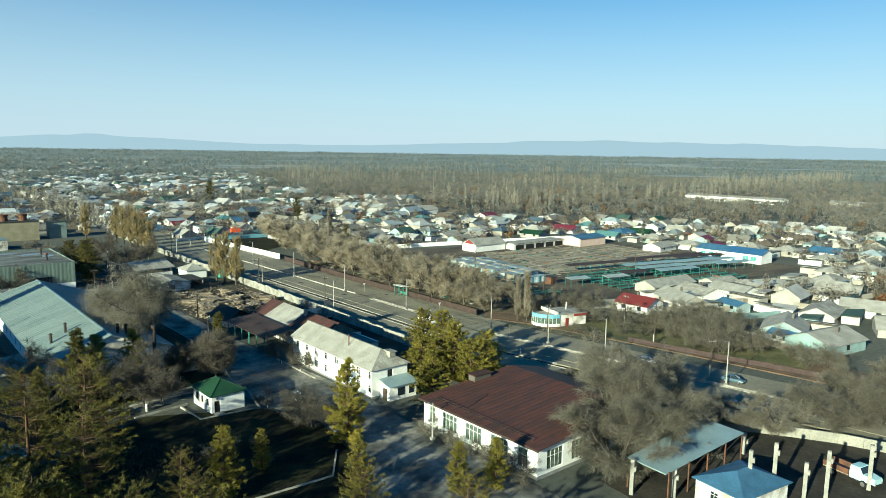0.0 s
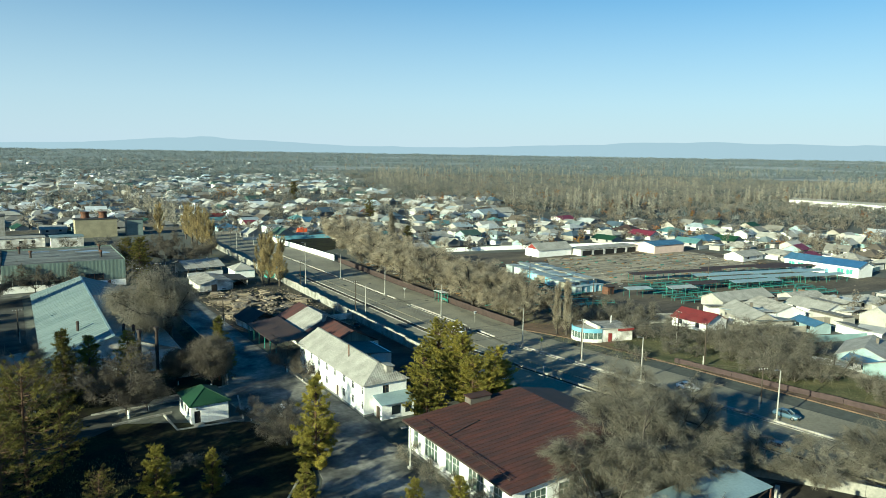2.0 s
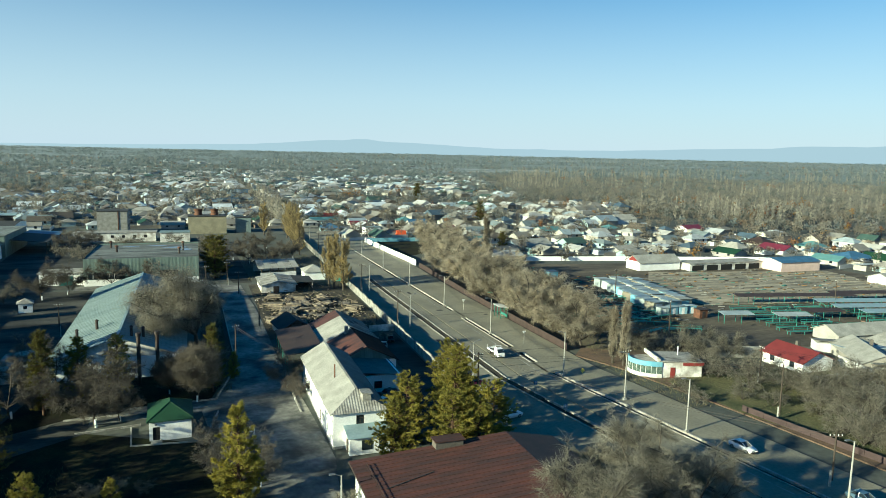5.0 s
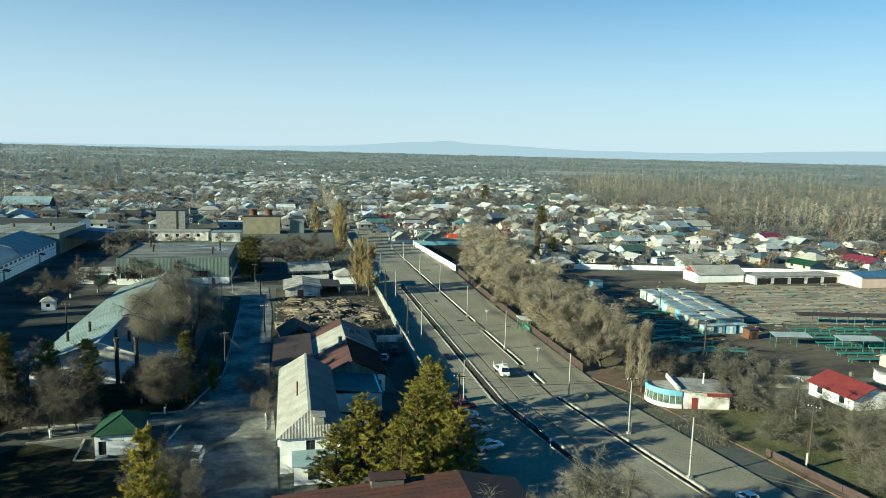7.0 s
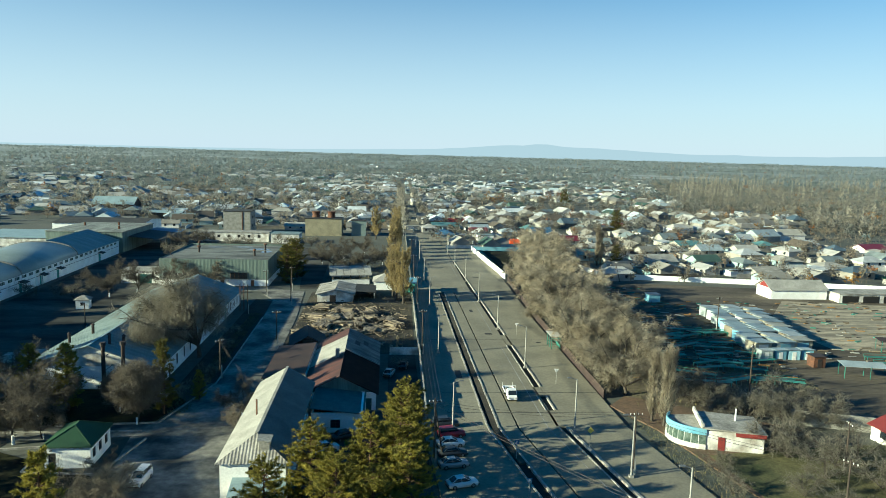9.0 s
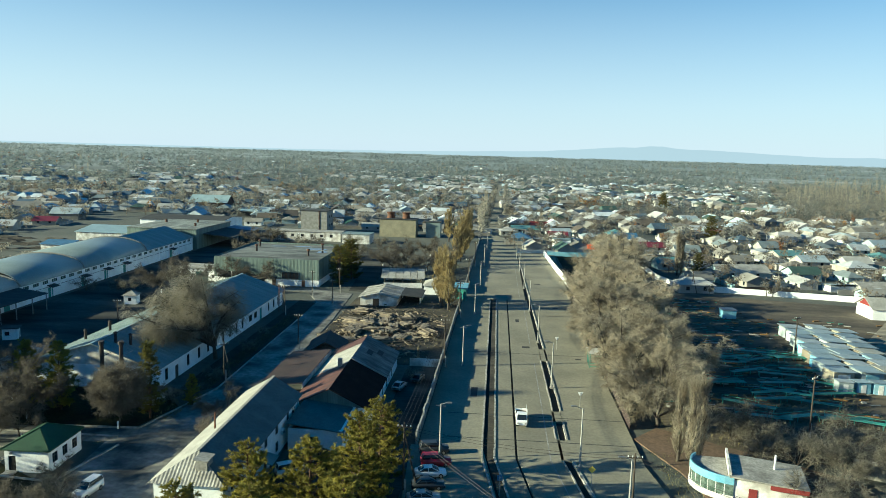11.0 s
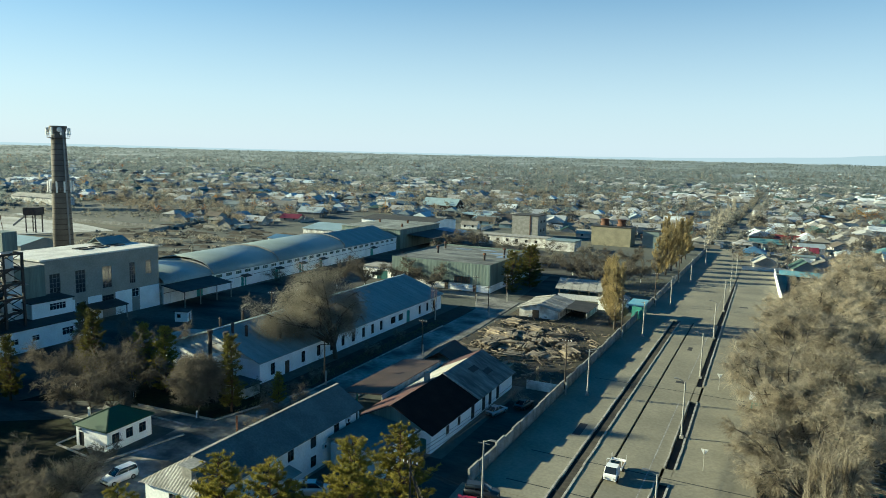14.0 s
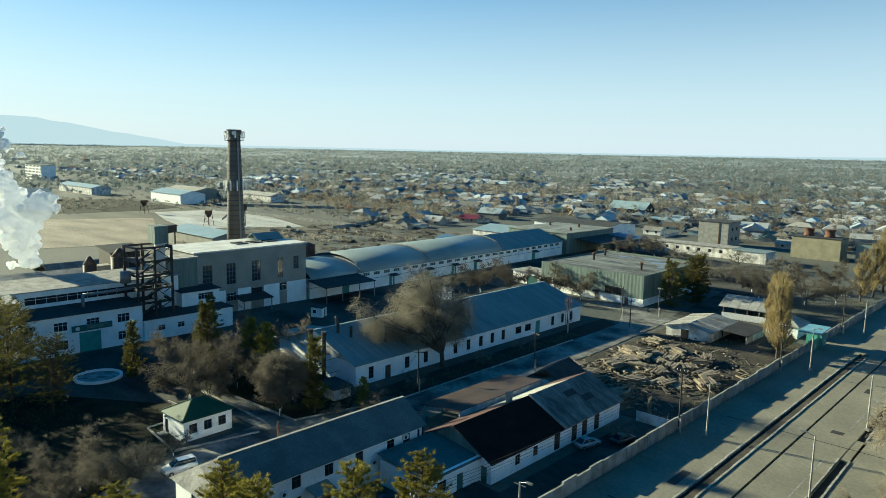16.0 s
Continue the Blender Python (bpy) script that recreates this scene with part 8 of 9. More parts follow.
far_trees("distant_tree_belts", "tree belts on the far plain, toned for haze", *sets["thin"], FAR_HAZED, 14, 5, 2.4)

# ---- factory wall along the street ----
w = thing("factory_wall", 0, 0, 0, 0, "weathered concrete panel wall along the street", "wall", kind="structure")
rp = random.Random(3)
pm = [MB().box(-0.09, 0.05, 0, 0.09, 3.0, h).box(-0.14, 0.0, 0, 0.14, 0.12, h + 0.06).box(-0.13, 0.05, h, 0.13, 3.0, h + 0.1).mesh("wall_panel") for h in (2.1, 2.25, 2.0)]
for m in pm:
    m.materials.append(CONC_WALL)
y = 128.0
while y < 385:
    if not 231 < y < 240:
        o = new("wall_panel", rp.choice(pm))
        o.parent = w
        o.matrix_basis = pose(wall_x(y), y, 0, rp.uniform(-0.8, 0.8), rp.uniform(-1.5, 1.5), -0.7)
    y += 3.0
o = part("cross_wall", MB().box(90.4, 166.8, 0, 96.6, 167.0, 1.7), WHITE_OLD, w, "low whitewashed cross wall")


def wall_line(name, pts, h, mat, label, th=0.25, step=6.0, group=""):
    """A masonry wall along a line, with piers."""
    ax, ay = pts[0]
    t = thing(name, ax, ay, 0, 0, label, "wall", group)
    for (x0, y0), (x1, y1) in zip(pts, pts[1:]):
        L = math.hypot(x1 - x0, y1 - y0)
        n = max(1, round(L / step))
        for i in range(n):
            a, b = i / n, (i + 1) / n - 0.04 / L
            hh = h + rp.uniform(-0.06, 0.06)
            part("panel", MB().bar((x0 - ax + (x1 - x0) * a, y0 - ay + (y1 - y0) * a, hh / 2), (x0 - ax + (x1 - x0) * b, y0 - ay + (y1 - y0) * b, hh / 2), th, hh), mat, t)
    return t


wall_line("white_wall", [(132.0, 262), (130.2, 296), (128.5, 334)], 2.4, WHITE, "tall whitewashed wall beside the street")
wall_line("blue_fence", [(130, 336), (166, 334)], 2.0, BLUEPAINT, "pale blue sheet fence round the field", 0.08, 2.5)
wall_line("white_wall", [(160, 330), (166, 312), (166, 285), (171, 266), (214, 258), (300, 238)], 1.9, WHITE, "long low white garden wall")
wall_line("row_wall", [(182.4, 113.5), (177.4, 96.5)], 2.3, WHITE_OLD, "worn whitewashed yard wall", 0.3, 5.0)
wall_line("panel_wall", [(158, 126.5), (176, 120.5)], 2.6, CONC_WALL, "concrete panel wall behind the scrub", 0.2, 3.0)
wall_line("yard_wall", [(104, 59), (110.5, 50.5), (116.5, 40), (120, 30)], 1.7, BEIGE, "broken plastered yard wall", 0.25, 4.0)
wall_line("purple_fence", [(140.6, 96.6), (144.6, 76), (149.6, 52), (152, 40)], 1.3, material("dull_purple_boards", (0.085, 0.055, 0.055), 0.85, 0.3, 0.8), "low dull purple board fence", 0.1, 4.0)
wall_line("market_fence", [(129.6, 139), (130.2, 200), (132.2, 258)], 1.8, material("dark_brown_boards", (0.075, 0.05, 0.045), 0.9, 0.3, 0.8), "dark brown board fence under the trees", 0.1, 4.0)


# ---- poles, lamps and wires ----
def lamp_post(x, y, h=8.6, arm=0.0, rz=0, group="street lamps"):
    t = thing("street_lamp", x, y, 0.28, rz, "grey street lamp on a tapered concrete post", "street lamp", group)
    part("post", MB().tube((0, 0, 0), (0, 0, h), 0.15, 0.09, 8), POLE_C, t)
    part("base", MB().box(-0.3, -0.3, 0, 0.3, 0.3, 0.35), CONCRETE, t)
    part("bracket", MB().tube((0, 0, h - 0.1), (arm or 0.9, 0, h + 0.25), 0.05, n=6), STEEL, t)
    part("lamp_head", MB().box((arm or 0.9) - 0.1, -0.14, h + 0.17, (arm or 0.9) + 0.6, 0.14, h + 0.32), STEEL, t)
    return t


for x, y in ((100.2, 123.1), (101.2, 168.0), (102.1, 215.5), (102.6, 256), (103, 300), (103.4, 345)):
    t = lamp_post(x, y, 8.3, 0.9, 0, "west street lamps")
    part("cross_bar", MB().bar((-0.7, 0, 8.0), (0.7, 0, 8.0), 0.08, 0.08), STEEL, t)
for x, y in ((118.4, 156.7), (117.7, 188.7), (117.2, 221.7), (116.9, 254.7), (119.8, 123.0), (123.5, 107.2), (124.6, 91.5), (128.6, 65.2), (116.4, 288), (116.2, 320)):
    lamp_post(x, y, 8.8, 1.0, 180, "east street lamps")
lamp_post(66.2, 80.5, 6.0, 0.9, 180, "yard lamps")


def wood_pole(x, y, h=9.5, cross=True, stub=True, strut=None, rz=0, group="power poles"):
    t = thing("power_pole", x, y, 0, rz, "dark wooden power pole with insulators", "power pole", group)
    part("pole", MB().tube((0, 0, 1.2 if stub else 0), (0, 0, h), 0.15, 0.10, 8), WOOD_DARK, t)
    if stub:
        part("concrete_stub", MB().box(0.1, -0.12, 0, 0.34, 0.12, 2.6), POLE_C, t)
    part("crossarm", MB().box(-0.9, -0.06, h - 0.6, 0.9, 0.06, h - 0.48), WOOD_DARK, t)
    for i in (-0.8, -0.3, 0.3, 0.8):
        part("insulator", MB().tube((i, 0, h - 0.48), (i, 0, h - 0.28), 0.05, 0.07, 6), FRAME_W, t)
    if strut:
        part("strut", MB().tube((strut[0], strut[1], 0), (0, 0, h - 1.2), 0.13, 0.10, 6), WOOD_DARK, t)
    return t


POLES = [(96.9, 166.6, 10.4), (95.9, 112.0, 10.0), (97.6, 210, 10), (98.2, 252, 10), (98.8, 296, 10)]
for i, (x, y, h) in enumerate(POLES):
    wood_pole(x + 0.6, y, h, strut=(1.5, 2.6) if i == 1 else None, group="wall-side poles")
EAST = [(124.0, 108.0, 9.5), (157.6, 139.3, 10.5), (155, 107.8, 8.0), (143.4, 91.2, 10.0), (131.2, 70.0, 8.0), (176, 190, 9), (232, 158, 9), (172.5, 262, 7)]
for i, (x, y, h) in enumerate(EAST):
    wood_pole(x, y, h, rz=40 * i, strut=(2.4, 0.6) if i == 7 else None, group="east poles")
for x, y, rz in ((62.4, 216.5, 0), (52.5, 205, 10), (58, 150.5, 40), (64.8, 175, 0), (20.5, 181, 0), (53.4, 229, 0), (60, 236, 0)):
    wood_pole(x, y, 8.0, rz=rz, group="yard poles")
t = thing("lattice_mast", 50.2, 209.0, 0, 0, "slim lattice steel mast beside the workshop", "mast")
for sx, sy in ((-0.5, -0.5), (0.5, -0.5), (0.5, 0.5), (-0.5, 0.5)):
    part("leg", MB().bar((sx, sy, 0), (sx, sy, 7.5), 0.08, 0.08), RUST, t)
for k in range(7):
    part("brace", MB().bar((-0.5, -0.5, k), (0.5, -0.5, k + 1), 0.05, 0.05), RUST, t)
    part("brace", MB().bar((0.5, -0.5, k), (0.5, 0.5, k + 1), 0.05, 0.05), RUST, t)


def wire(a, b, sag, name="wire"):
    m, n = MB(), 12
    A, B = Vector(a), Vector(b)
    pts = [A.lerp(B, i / n) - Vector((0, 0, sag * 4 * (i / n) * (1 - i / n))) for i in range(n + 1)]
    limb(m, pts, [0.022] * (n + 1), 3)
    ob = part(name, m, STEEL_DARK, None)
    tagged(ob, "thin black overhead wire between poles", "wire", "overhead wires")


chain = [(95.9, 112.0, 10.0), (96.9, 166.6, 10.4), (97.6, 210, 10), (98.2, 252, 10), (98.8, 296, 10)]
for p, q in zip(chain, chain[1:]):
    for dx in (-0.2, 0.3, 0.9, 1.4):
        wire((p[0] + dx, p[1], p[2] - 0.3), (q[0] + dx, q[1], q[2] - 0.3), 1.1)
for dz in (0, 0.4):
    wire((96.5, 112, 9.6 - dz), (124.0, 108.0, 9.2 - dz), 0.8)
    wire((96.5, 112, 9.4 - dz), (131.2, 70.0, 7.7 - dz), 1.0)
    wire((124.0, 108.0, 9.2 - dz), (143.4, 91.2, 9.6 - dz), 0.6)
    wire((155, 107.8, 7.6 - dz), (176, 92, 7.0 - dz), 0.6)
    wire((62.4, 216.5, 7.6 - dz), (20.5, 230, 7.0 - dz), 1.0)
    wire((58, 150.5, 7.6 - dz), (69, 128, 6.0 - dz), 0.6)
# gas pipe carried over the street
t = thing("pipe_portal", 98.5, 389.5, 0, 3, "yellowish gas pipe raised over the street on posts", "pipe")
part("pipe", MB().tube((0, 0, 5.6), (24, 0, 5.6), 0.16, n=8), POLE_C, t)
for x in (0.0, 19.5, 24):
    part("post", MB().tube((x, 0, 0), (x, 0, 5.6), 0.12, n=8), POLE_C, t)
part("side_pipe", MB().tube((24, 0, 5.6), (24, 0, 1.8), 0.16, n=8).tube((24, 0, 1.8), (70, -6, 1.8), 0.16, n=8), POLE_C, t)


# ---- road signs ----
def road_sign(x, y, shape, rz=0):
    t = thing("road_sign", x, y, 0.28, rz, "road sign on a thin grey post", "road sign", "road signs")
    part("post", MB().tube((0, 0, 0), (0, 0, 2.9), 0.045, n=6), POLE_C, t)
    m = MB()
    if shape == "diamond":
        m.add([(0, -0.05, 2.2), (0.5, -0.05, 2.7), (0, -0.05, 3.2), (-0.5, -0.05, 2.7), (0, -0.02, 2.2), (0.5, -0.02, 2.7), (0, -0.02, 3.2), (-0.5, -0.02, 2.7)],
              [(0, 1, 2, 3), (7, 6, 5, 4), (0, 4, 5, 1), (1, 5, 6, 2), (2, 6, 7, 3), (3, 7, 4, 0)])
        part("sign_plate", m, YELLOW, t, "yellow diamond plate with a white border")
    elif shape == "give":
        m.add([(0, -0.05, 2.2), (0.5, -0.05, 3.05), (-0.5, -0.05, 3.05), (0, -0.02, 2.2), (0.5, -0.02, 3.05), (-0.5, -0.02, 3.05)], [(0, 1, 2), (5, 4, 3), (0, 3, 4, 1), (1, 4, 5, 2), (2, 5, 3, 0)])
        part("sign_plate", m, FRAME_W, t, "white triangular plate")
    else:
        part("sign_plate", m.box(-0.35, -0.06, 2.2, 0.35, -0.03, 2.9), TIN_BRIGHTBLUE, t, "blue square plate")
        txt = bpy.data.curves.new("letter", "FONT")
        txt.body, txt.size, txt.align_x, txt.extrude = "P", 0.55, "CENTER", 0.004
        o = new("letter", txt)
        o.parent = t
        o.matrix_basis = pose(0, -0.066, 2.36, 90, 0, 0)
        txt.materials.append(FRAME_W)


road_sign(120.6, 117.2, "diamond")
road_sign(108.0, 101.5, "park")
road_sign(108.6, 113.5, "park")
road_sign(121.5, 183.0, "give", 180)
road_sign(122.5, 146.5, "give", 180)
t = thing("bus_shelter", 128.3, 172.6, 0.3, 0, "open green-painted bus shelter", "bus shelter")
for px in (-1.0, 1.0):
    for py in (-2.0, 0.0, 2.0):
        part("post", MB().box(px - 0.06, py - 0.06, 0, px + 0.06, py + 0.06, 3.0), MKT_GREEN, t)
for z in (0.35, 1.0, 2.6):
    part("rail", MB().bar((1.0, -2.0, z), (1.0, 2.0, z), 0.08, 0.10), MKT_GREEN, t)
    for py in (-2.0, 2.0):
        part("rail", MB().bar((-1.0, py, z), (1.0, py, z), 0.08, 0.10), MKT_GREEN, t)
part("back_panel", MB().box(0.97, -2.0, 0.35, 1.03, 2.0, 1.0), MKT_GREEN, t)
part("roof", MB().slab((-1.4, -2.4, 3.3), (1.3, -2.4, 3.05), (1.3, 2.4, 3.05), (-1.4, 2.4, 3.3), 0.1), FRAME_W, t)
part("bench", MB().box(0.3, -1.9, 0.4, 0.8, 1.9, 0.48), WOOD, t)


# ---- vehicles ----
def loft(sections):
    """A closed body from cross-sections (x, half width, low, high)."""
    m, k = MB(), 6
    for x, hw, lo, hi, tw in sections:
        mid = lo + (hi - lo) * 0.55
        m.v += [(x, -hw * 0.94, lo), (x, -hw, mid), (x, -tw, hi), (x, tw, hi), (x, hw, mid), (x, hw * 0.94, lo)]
    n = len(sections)
    for i in range(n - 1):
        for j in range(k):
            m.f.append((i * k + j, i * k + (j + 1) % k, (i + 1) * k + (j + 1) % k, (i + 1) * k + j))
    m.f += [tuple(range(k)), tuple(range(n * k - 1, n * k - k - 1, -1))]
    return m


def wheels(t, xs, hw, r):
    for x in xs:
        for s in (-1, 1):
            o = part("wheel", MB().tube((x, s * (hw - 0.2), r), (x, s * hw, r), r, n=14), TYRE, t)
            part("rim", MB().tube((x, s * hw, r), (x, s * (hw + 0.012), r), r * 0.6, n=10), RIM, o)


def car(x, y, rz, paint, kind="sedan", label="", z=0.3):
    t = thing("car", x, y, z, rz, label, "car", "parked cars")
    tall = 0.22 if kind in ("suv", "van") else 0.0
    b = loft([(-2.12, 0.72, 0.35, 0.80 + tall, 0.66), (-2.0, 0.82, 0.24, 0.92 + tall, 0.74), (-1.2, 0.84, 0.22, 0.95 + tall, 0.76), (1.0, 0.84, 0.22, 0.93 + tall, 0.76), (1.9, 0.80, 0.24, 0.78 + tall, 0.70), (2.12, 0.70, 0.36, 0.66 + tall, 0.62)])
    part("body", b, PAINTS[paint], t, "", True)
    if kind in ("suv", "van"):
        c = [(-2.02, 0.70, 0.92 + tall, 1.05 + tall, 0.66), (-1.85, 0.74, 0.92 + tall, 1.50 + tall, 0.62), (0.35, 0.74, 0.92 + tall, 1.54 + tall, 0.62), (1.15, 0.72, 0.90 + tall, 0.96 + tall, 0.66)]
        rf = (-1.85, 0.30, 1.53 + tall)
    else:
        c = [(-1.65, 0.70, 0.90, 0.95, 0.66), (-0.95, 0.72, 0.90, 1.38, 0.57), (0.2, 0.72, 0.90, 1.41, 0.57), (1.1, 0.70, 0.88, 0.92, 0.64)]
        rf = (-0.95, 0.2, 1.405)
    g = part("glasshouse", loft(c), GLASS, t, "dark car windows", True)
    part("roof_panel", MB().slab((rf[0], -0.58, rf[2] + 0.02), (rf[1], -0.58, rf[2] + 0.02), (rf[1], 0.58, rf[2] + 0.02), (rf[0], 0.58, rf[2] + 0.02), 0.06), PAINTS[paint], t)
    for s in (-1, 1):
        part("pillar", MB().bar((rf[1], s * 0.6, rf[2]), (1.1, s * 0.70, 0.93 + tall), 0.06, 0.07), PAINTS[paint], t)
        part("pillar", MB().bar((rf[0], s * 0.6, rf[2]), (-1.7 if kind == "sedan" else -1.98, s * 0.70, 0.95 + tall), 0.08, 0.07), PAINTS[paint], t)
        part("pillar", MB().bar(((rf[0] + rf[1]) / 2, s * 0.6, rf[2]), ((rf[0] + rf[1]) / 2 + 0.05, s * 0.76, 0.93 + tall), 0.07, 0.06), PAINTS[paint], t)
        part("headlight", MB().box(2.0, s * 0.58 - 0.14, 0.55 + tall, 2.13, s * 0.58 + 0.14, 0.68 + tall), LAMP_GLASS, t)
        part("tail_light", MB().box(-2.14, s * 0.6 - 0.12, 0.6 + tall, -2.04, s * 0.6 + 0.12, 0.76 + tall), REDPAINT, t)
    part("bumper", MB().box(2.02, -0.74, 0.3, 2.18, 0.74, 0.46), STEEL_DARK, t)
    part("bumper", MB().box(-2.18, -0.74, 0.3, -2.04, 0.74, 0.46), STEEL_DARK, t)
    wheels(t, (-1.3, 1.3), 0.84, 0.31)


def flatbed(x, y, rz, cab, bed, label, s=1.0, old=False, z=0.3):
    t = thing("truck", x, y, z, rz, label, "truck")
    L = 5.4 * s
    part("chassis", MB().box(-L * 0.52, -0.5 * s, 0.5 * s, L * 0.45, 0.5 * s, 0.72 * s), STEEL_DARK, t)
    if old:
        part("cab", loft([(0.2 * s, 0.95 * s, 0.7 * s, 2.1 * s, 0.8 * s), (1.2 * s, 0.95 * s, 0.7 * s, 2.15 * s, 0.8 * s), (1.55 * s, 0.92 * s, 0.7 * s, 1.5 * s, 0.8 * s), (2.9 * s, 0.78 * s, 0.75 * s, 1.35 * s, 0.62 * s)]), cab, t)
        part("windscreen", MB().slab((1.24 * s, -0.72 * s, 2.08 * s), (1.24 * s, 0.72 * s, 2.08 * s), (1.6 * s, 0.78 * s, 1.52 * s), (1.6 * s, -0.78 * s, 1.52 * s), 0.02), GLASS, t)
    else:
        part("cab", loft([(0.7 * s, 0.9 * s, 0.5 * s, 2.0 * s, 0.74 * s), (1.9 * s, 0.9 * s, 0.45 * s, 2.0 * s, 0.74 * s), (2.45 * s, 0.88 * s, 0.45 * s, 1.25 * s, 0.8 * s), (2.75 * s, 0.84 * s, 0.5 * s, 1.1 * s, 0.78 * s)]), cab, t)
        part("windscreen", MB().slab((1.96 * s, -0.68 * s, 1.95 * s), (1.96 * s, 0.68 * s, 1.95 * s), (2.47 * s, 0.76 * s, 1.28 * s), (2.47 * s, -0.76 * s, 1.28 * s), 0.02), GLASS, t)
    b = MB().box(-2.85 * s, -0.98 * s, 0.8 * s, 0.1 * s, 0.98 * s, 0.9 * s)
    part("bed_floor", b, WOOD, t)
    hb = 1.5 * s if old else 1.25 * s
    for q in ((-2.85, -0.98, 0.1, -0.93), (-2.85, 0.93, 0.1, 0.98), (-2.85, -0.93, -2.8, 0.93), (0.04, -0.93, 0.09, 0.93)):
        part("bed_side", MB().box(q[0] * s, q[1] * s, 0.9 * s, q[2] * s, q[3] * s, hb), bed, t)
    if not old:
        for yy in (-0.95, 0.95):
            part("rack", MB().bar((0.3 * s, yy * s, 0.9), (0.3 * s, yy * s, 2.3), 0.06, 0.06).bar((-2.8 * s, yy * s, 1.2), (-2.8 * s, yy * s, 1.9), 0.06, 0.06), FRAME_W, t)
        part("rack_bar", MB().bar((0.3 * s, -0.95 * s, 2.3), (0.3 * s, 0.95 * s, 2.3), 0.06, 0.06), FRAME_W, t)
    for k in (-1, 1):
        part("headlight", MB().box(2.70 * s, k * 0.6 * s - 0.14, 0.7 * s, 2.92 * s, k * 0.6 * s + 0.14, 0.9 * s), LAMP_GLASS, t)
    wheels(t, (-1.8 * s, 1.7 * s), 0.9 * s, 0.42 * s)


car(128.3, 83.2, 196 + 82, "white", "sedan", "white sedan on the side road")
car(131.4, 65.2, 180 + 98, "blue", "sedan", "dark blue sedan beside the kerb")
car(99.8, 105.2, 15, "white", "sedan", "white hatchback parked nose to the wall")
car(99.2, 111.0, 12, "silver", "sedan", "silver sedan parked nose to the wall")
car(99.4, 114.6, 12, "dark", "sedan", "dark sedan parked nose to the wall")
car(99.4, 118.0, 12, "white", "sedan", "white hatchback parked nose to the wall")
car(99.8, 121.4, 12, "red", "van", "red car parked beside the wall")
car(99.2, 125.4, 12, "dark", "suv", "dark off-road car parked beside the wall")
car(86.6, 137.0, 100, "white", "sedan", "white sedan in the office court", z=0.08)
car(90.3, 152.6, 75, "silver", "sedan", "silver sedan by the warehouse doors", z=0.08)
car(93.2, 157.6, 80, "dark", "sedan", "dark sedan under the court wall", z=0.08)
car(83.5, 121.6, 30, "dark", "sedan", "dark sedan in the office court", z=0.08)
car(80.8, 116.5, 30, "white", "van", "white minivan in the office court", z=0.08)
car(57.6, 107.8, 264, "white", "suv", "white estate car on the factory drive", z=0.1)
car(110.0, 62.0, 285, "dark", "sedan", "dark sedan in the shade")
car(117.5, 57.5, 280, "blue", "sedan", "dark blue sedan in the shade of trees")
car(236, 108, 15, "silver", "van", "pale minivan in a house yard", z=0.02)
flatbed(112.2, 139.2, 270, PAINTS["white"], PAINTS["white"], "white flatbed pickup on the street")
flatbed(104.4, 33.6, 258, PAINTS["cyan"], RUST, "old pale blue truck with a rusty bed", 1.25, True, 0.05)

# ---- south yard: canopy, blue-roofed hut, concrete columns ----
t = thing("tin_canopy", 87.6, 49.3, 0, 1, "large pale blue tin canopy on steel legs", "canopy")
part("roof", MB().slab((-10.6, -2.9, 4.3), (10.0, -3.3, 4.6), (10.2, 3.4, 4.8), (-10.4, 3.0, 4.5), 0.12), TIN_CANOPY, t)
for i in range(5):
    for yy in (-3.0, 3.1):
        part("leg", MB().box(-10 + i * 5, yy - 0.08, 0, -9.84 + i * 5, yy + 0.08, 4.4), RUST, t)
    part("truss", MB().bar((-9.9 + i * 5, -3.0, 4.2), (-9.9 + i * 5, 3.1, 4.4), 0.12, 0.16), STEEL_DARK, t)
for i in range(4):
    part("brace", MB().bar((-9.9 + i * 5, -3.0, 3.0), (-4.9 + i * 5, -3.0, 4.3), 0.08, 0.08), STEEL_DARK, t)
t = thing("blue_roof_hut", 85.8, 40.4, 0, -8, "whitewashed hut with a faded blue tin roof", "hut")
four_walls(t, 9.4, 7.0, 3.2, WHITE_OLD, dict(west=[(2.2, 3.4, 1.0, 2.3, "w", 2, 1, FRAME_W)], south=[(2, 3.2, 1.0, 2.3, "w", 2, 1, FRAME_W)]), 0.3)
r = MB()
hip_roof(r, -4.7, -3.5, 4.7, 3.5, 3.2, 4.7, 0.4)
part("roof", r, TIN_BRIGHTBLUE, t)
for x, y, h in ((76.2, 50.6, 5.0), (80.0, 46.6, 4.2), (87.0, 40.0, 7.0), (90.6, 38.4, 7.6), (93.6, 35.6, 5.0), (96.0, 33.8, 6.6), (100.6, 47.4, 3.4), (103, 31, 6.5)):
    t = thing("concrete_column", x, y, 0, 20, "bare unfinished concrete column", "column", "concrete columns")
    part("shaft", MB().box(-0.25, -0.25, 0, 0.25, 0.25, h), CONCRETE, t)
    part("corbel", MB().box(-0.25, -0.5, h - 1.6, 0.25, -0.25, h - 1.0), CONCRETE, t)

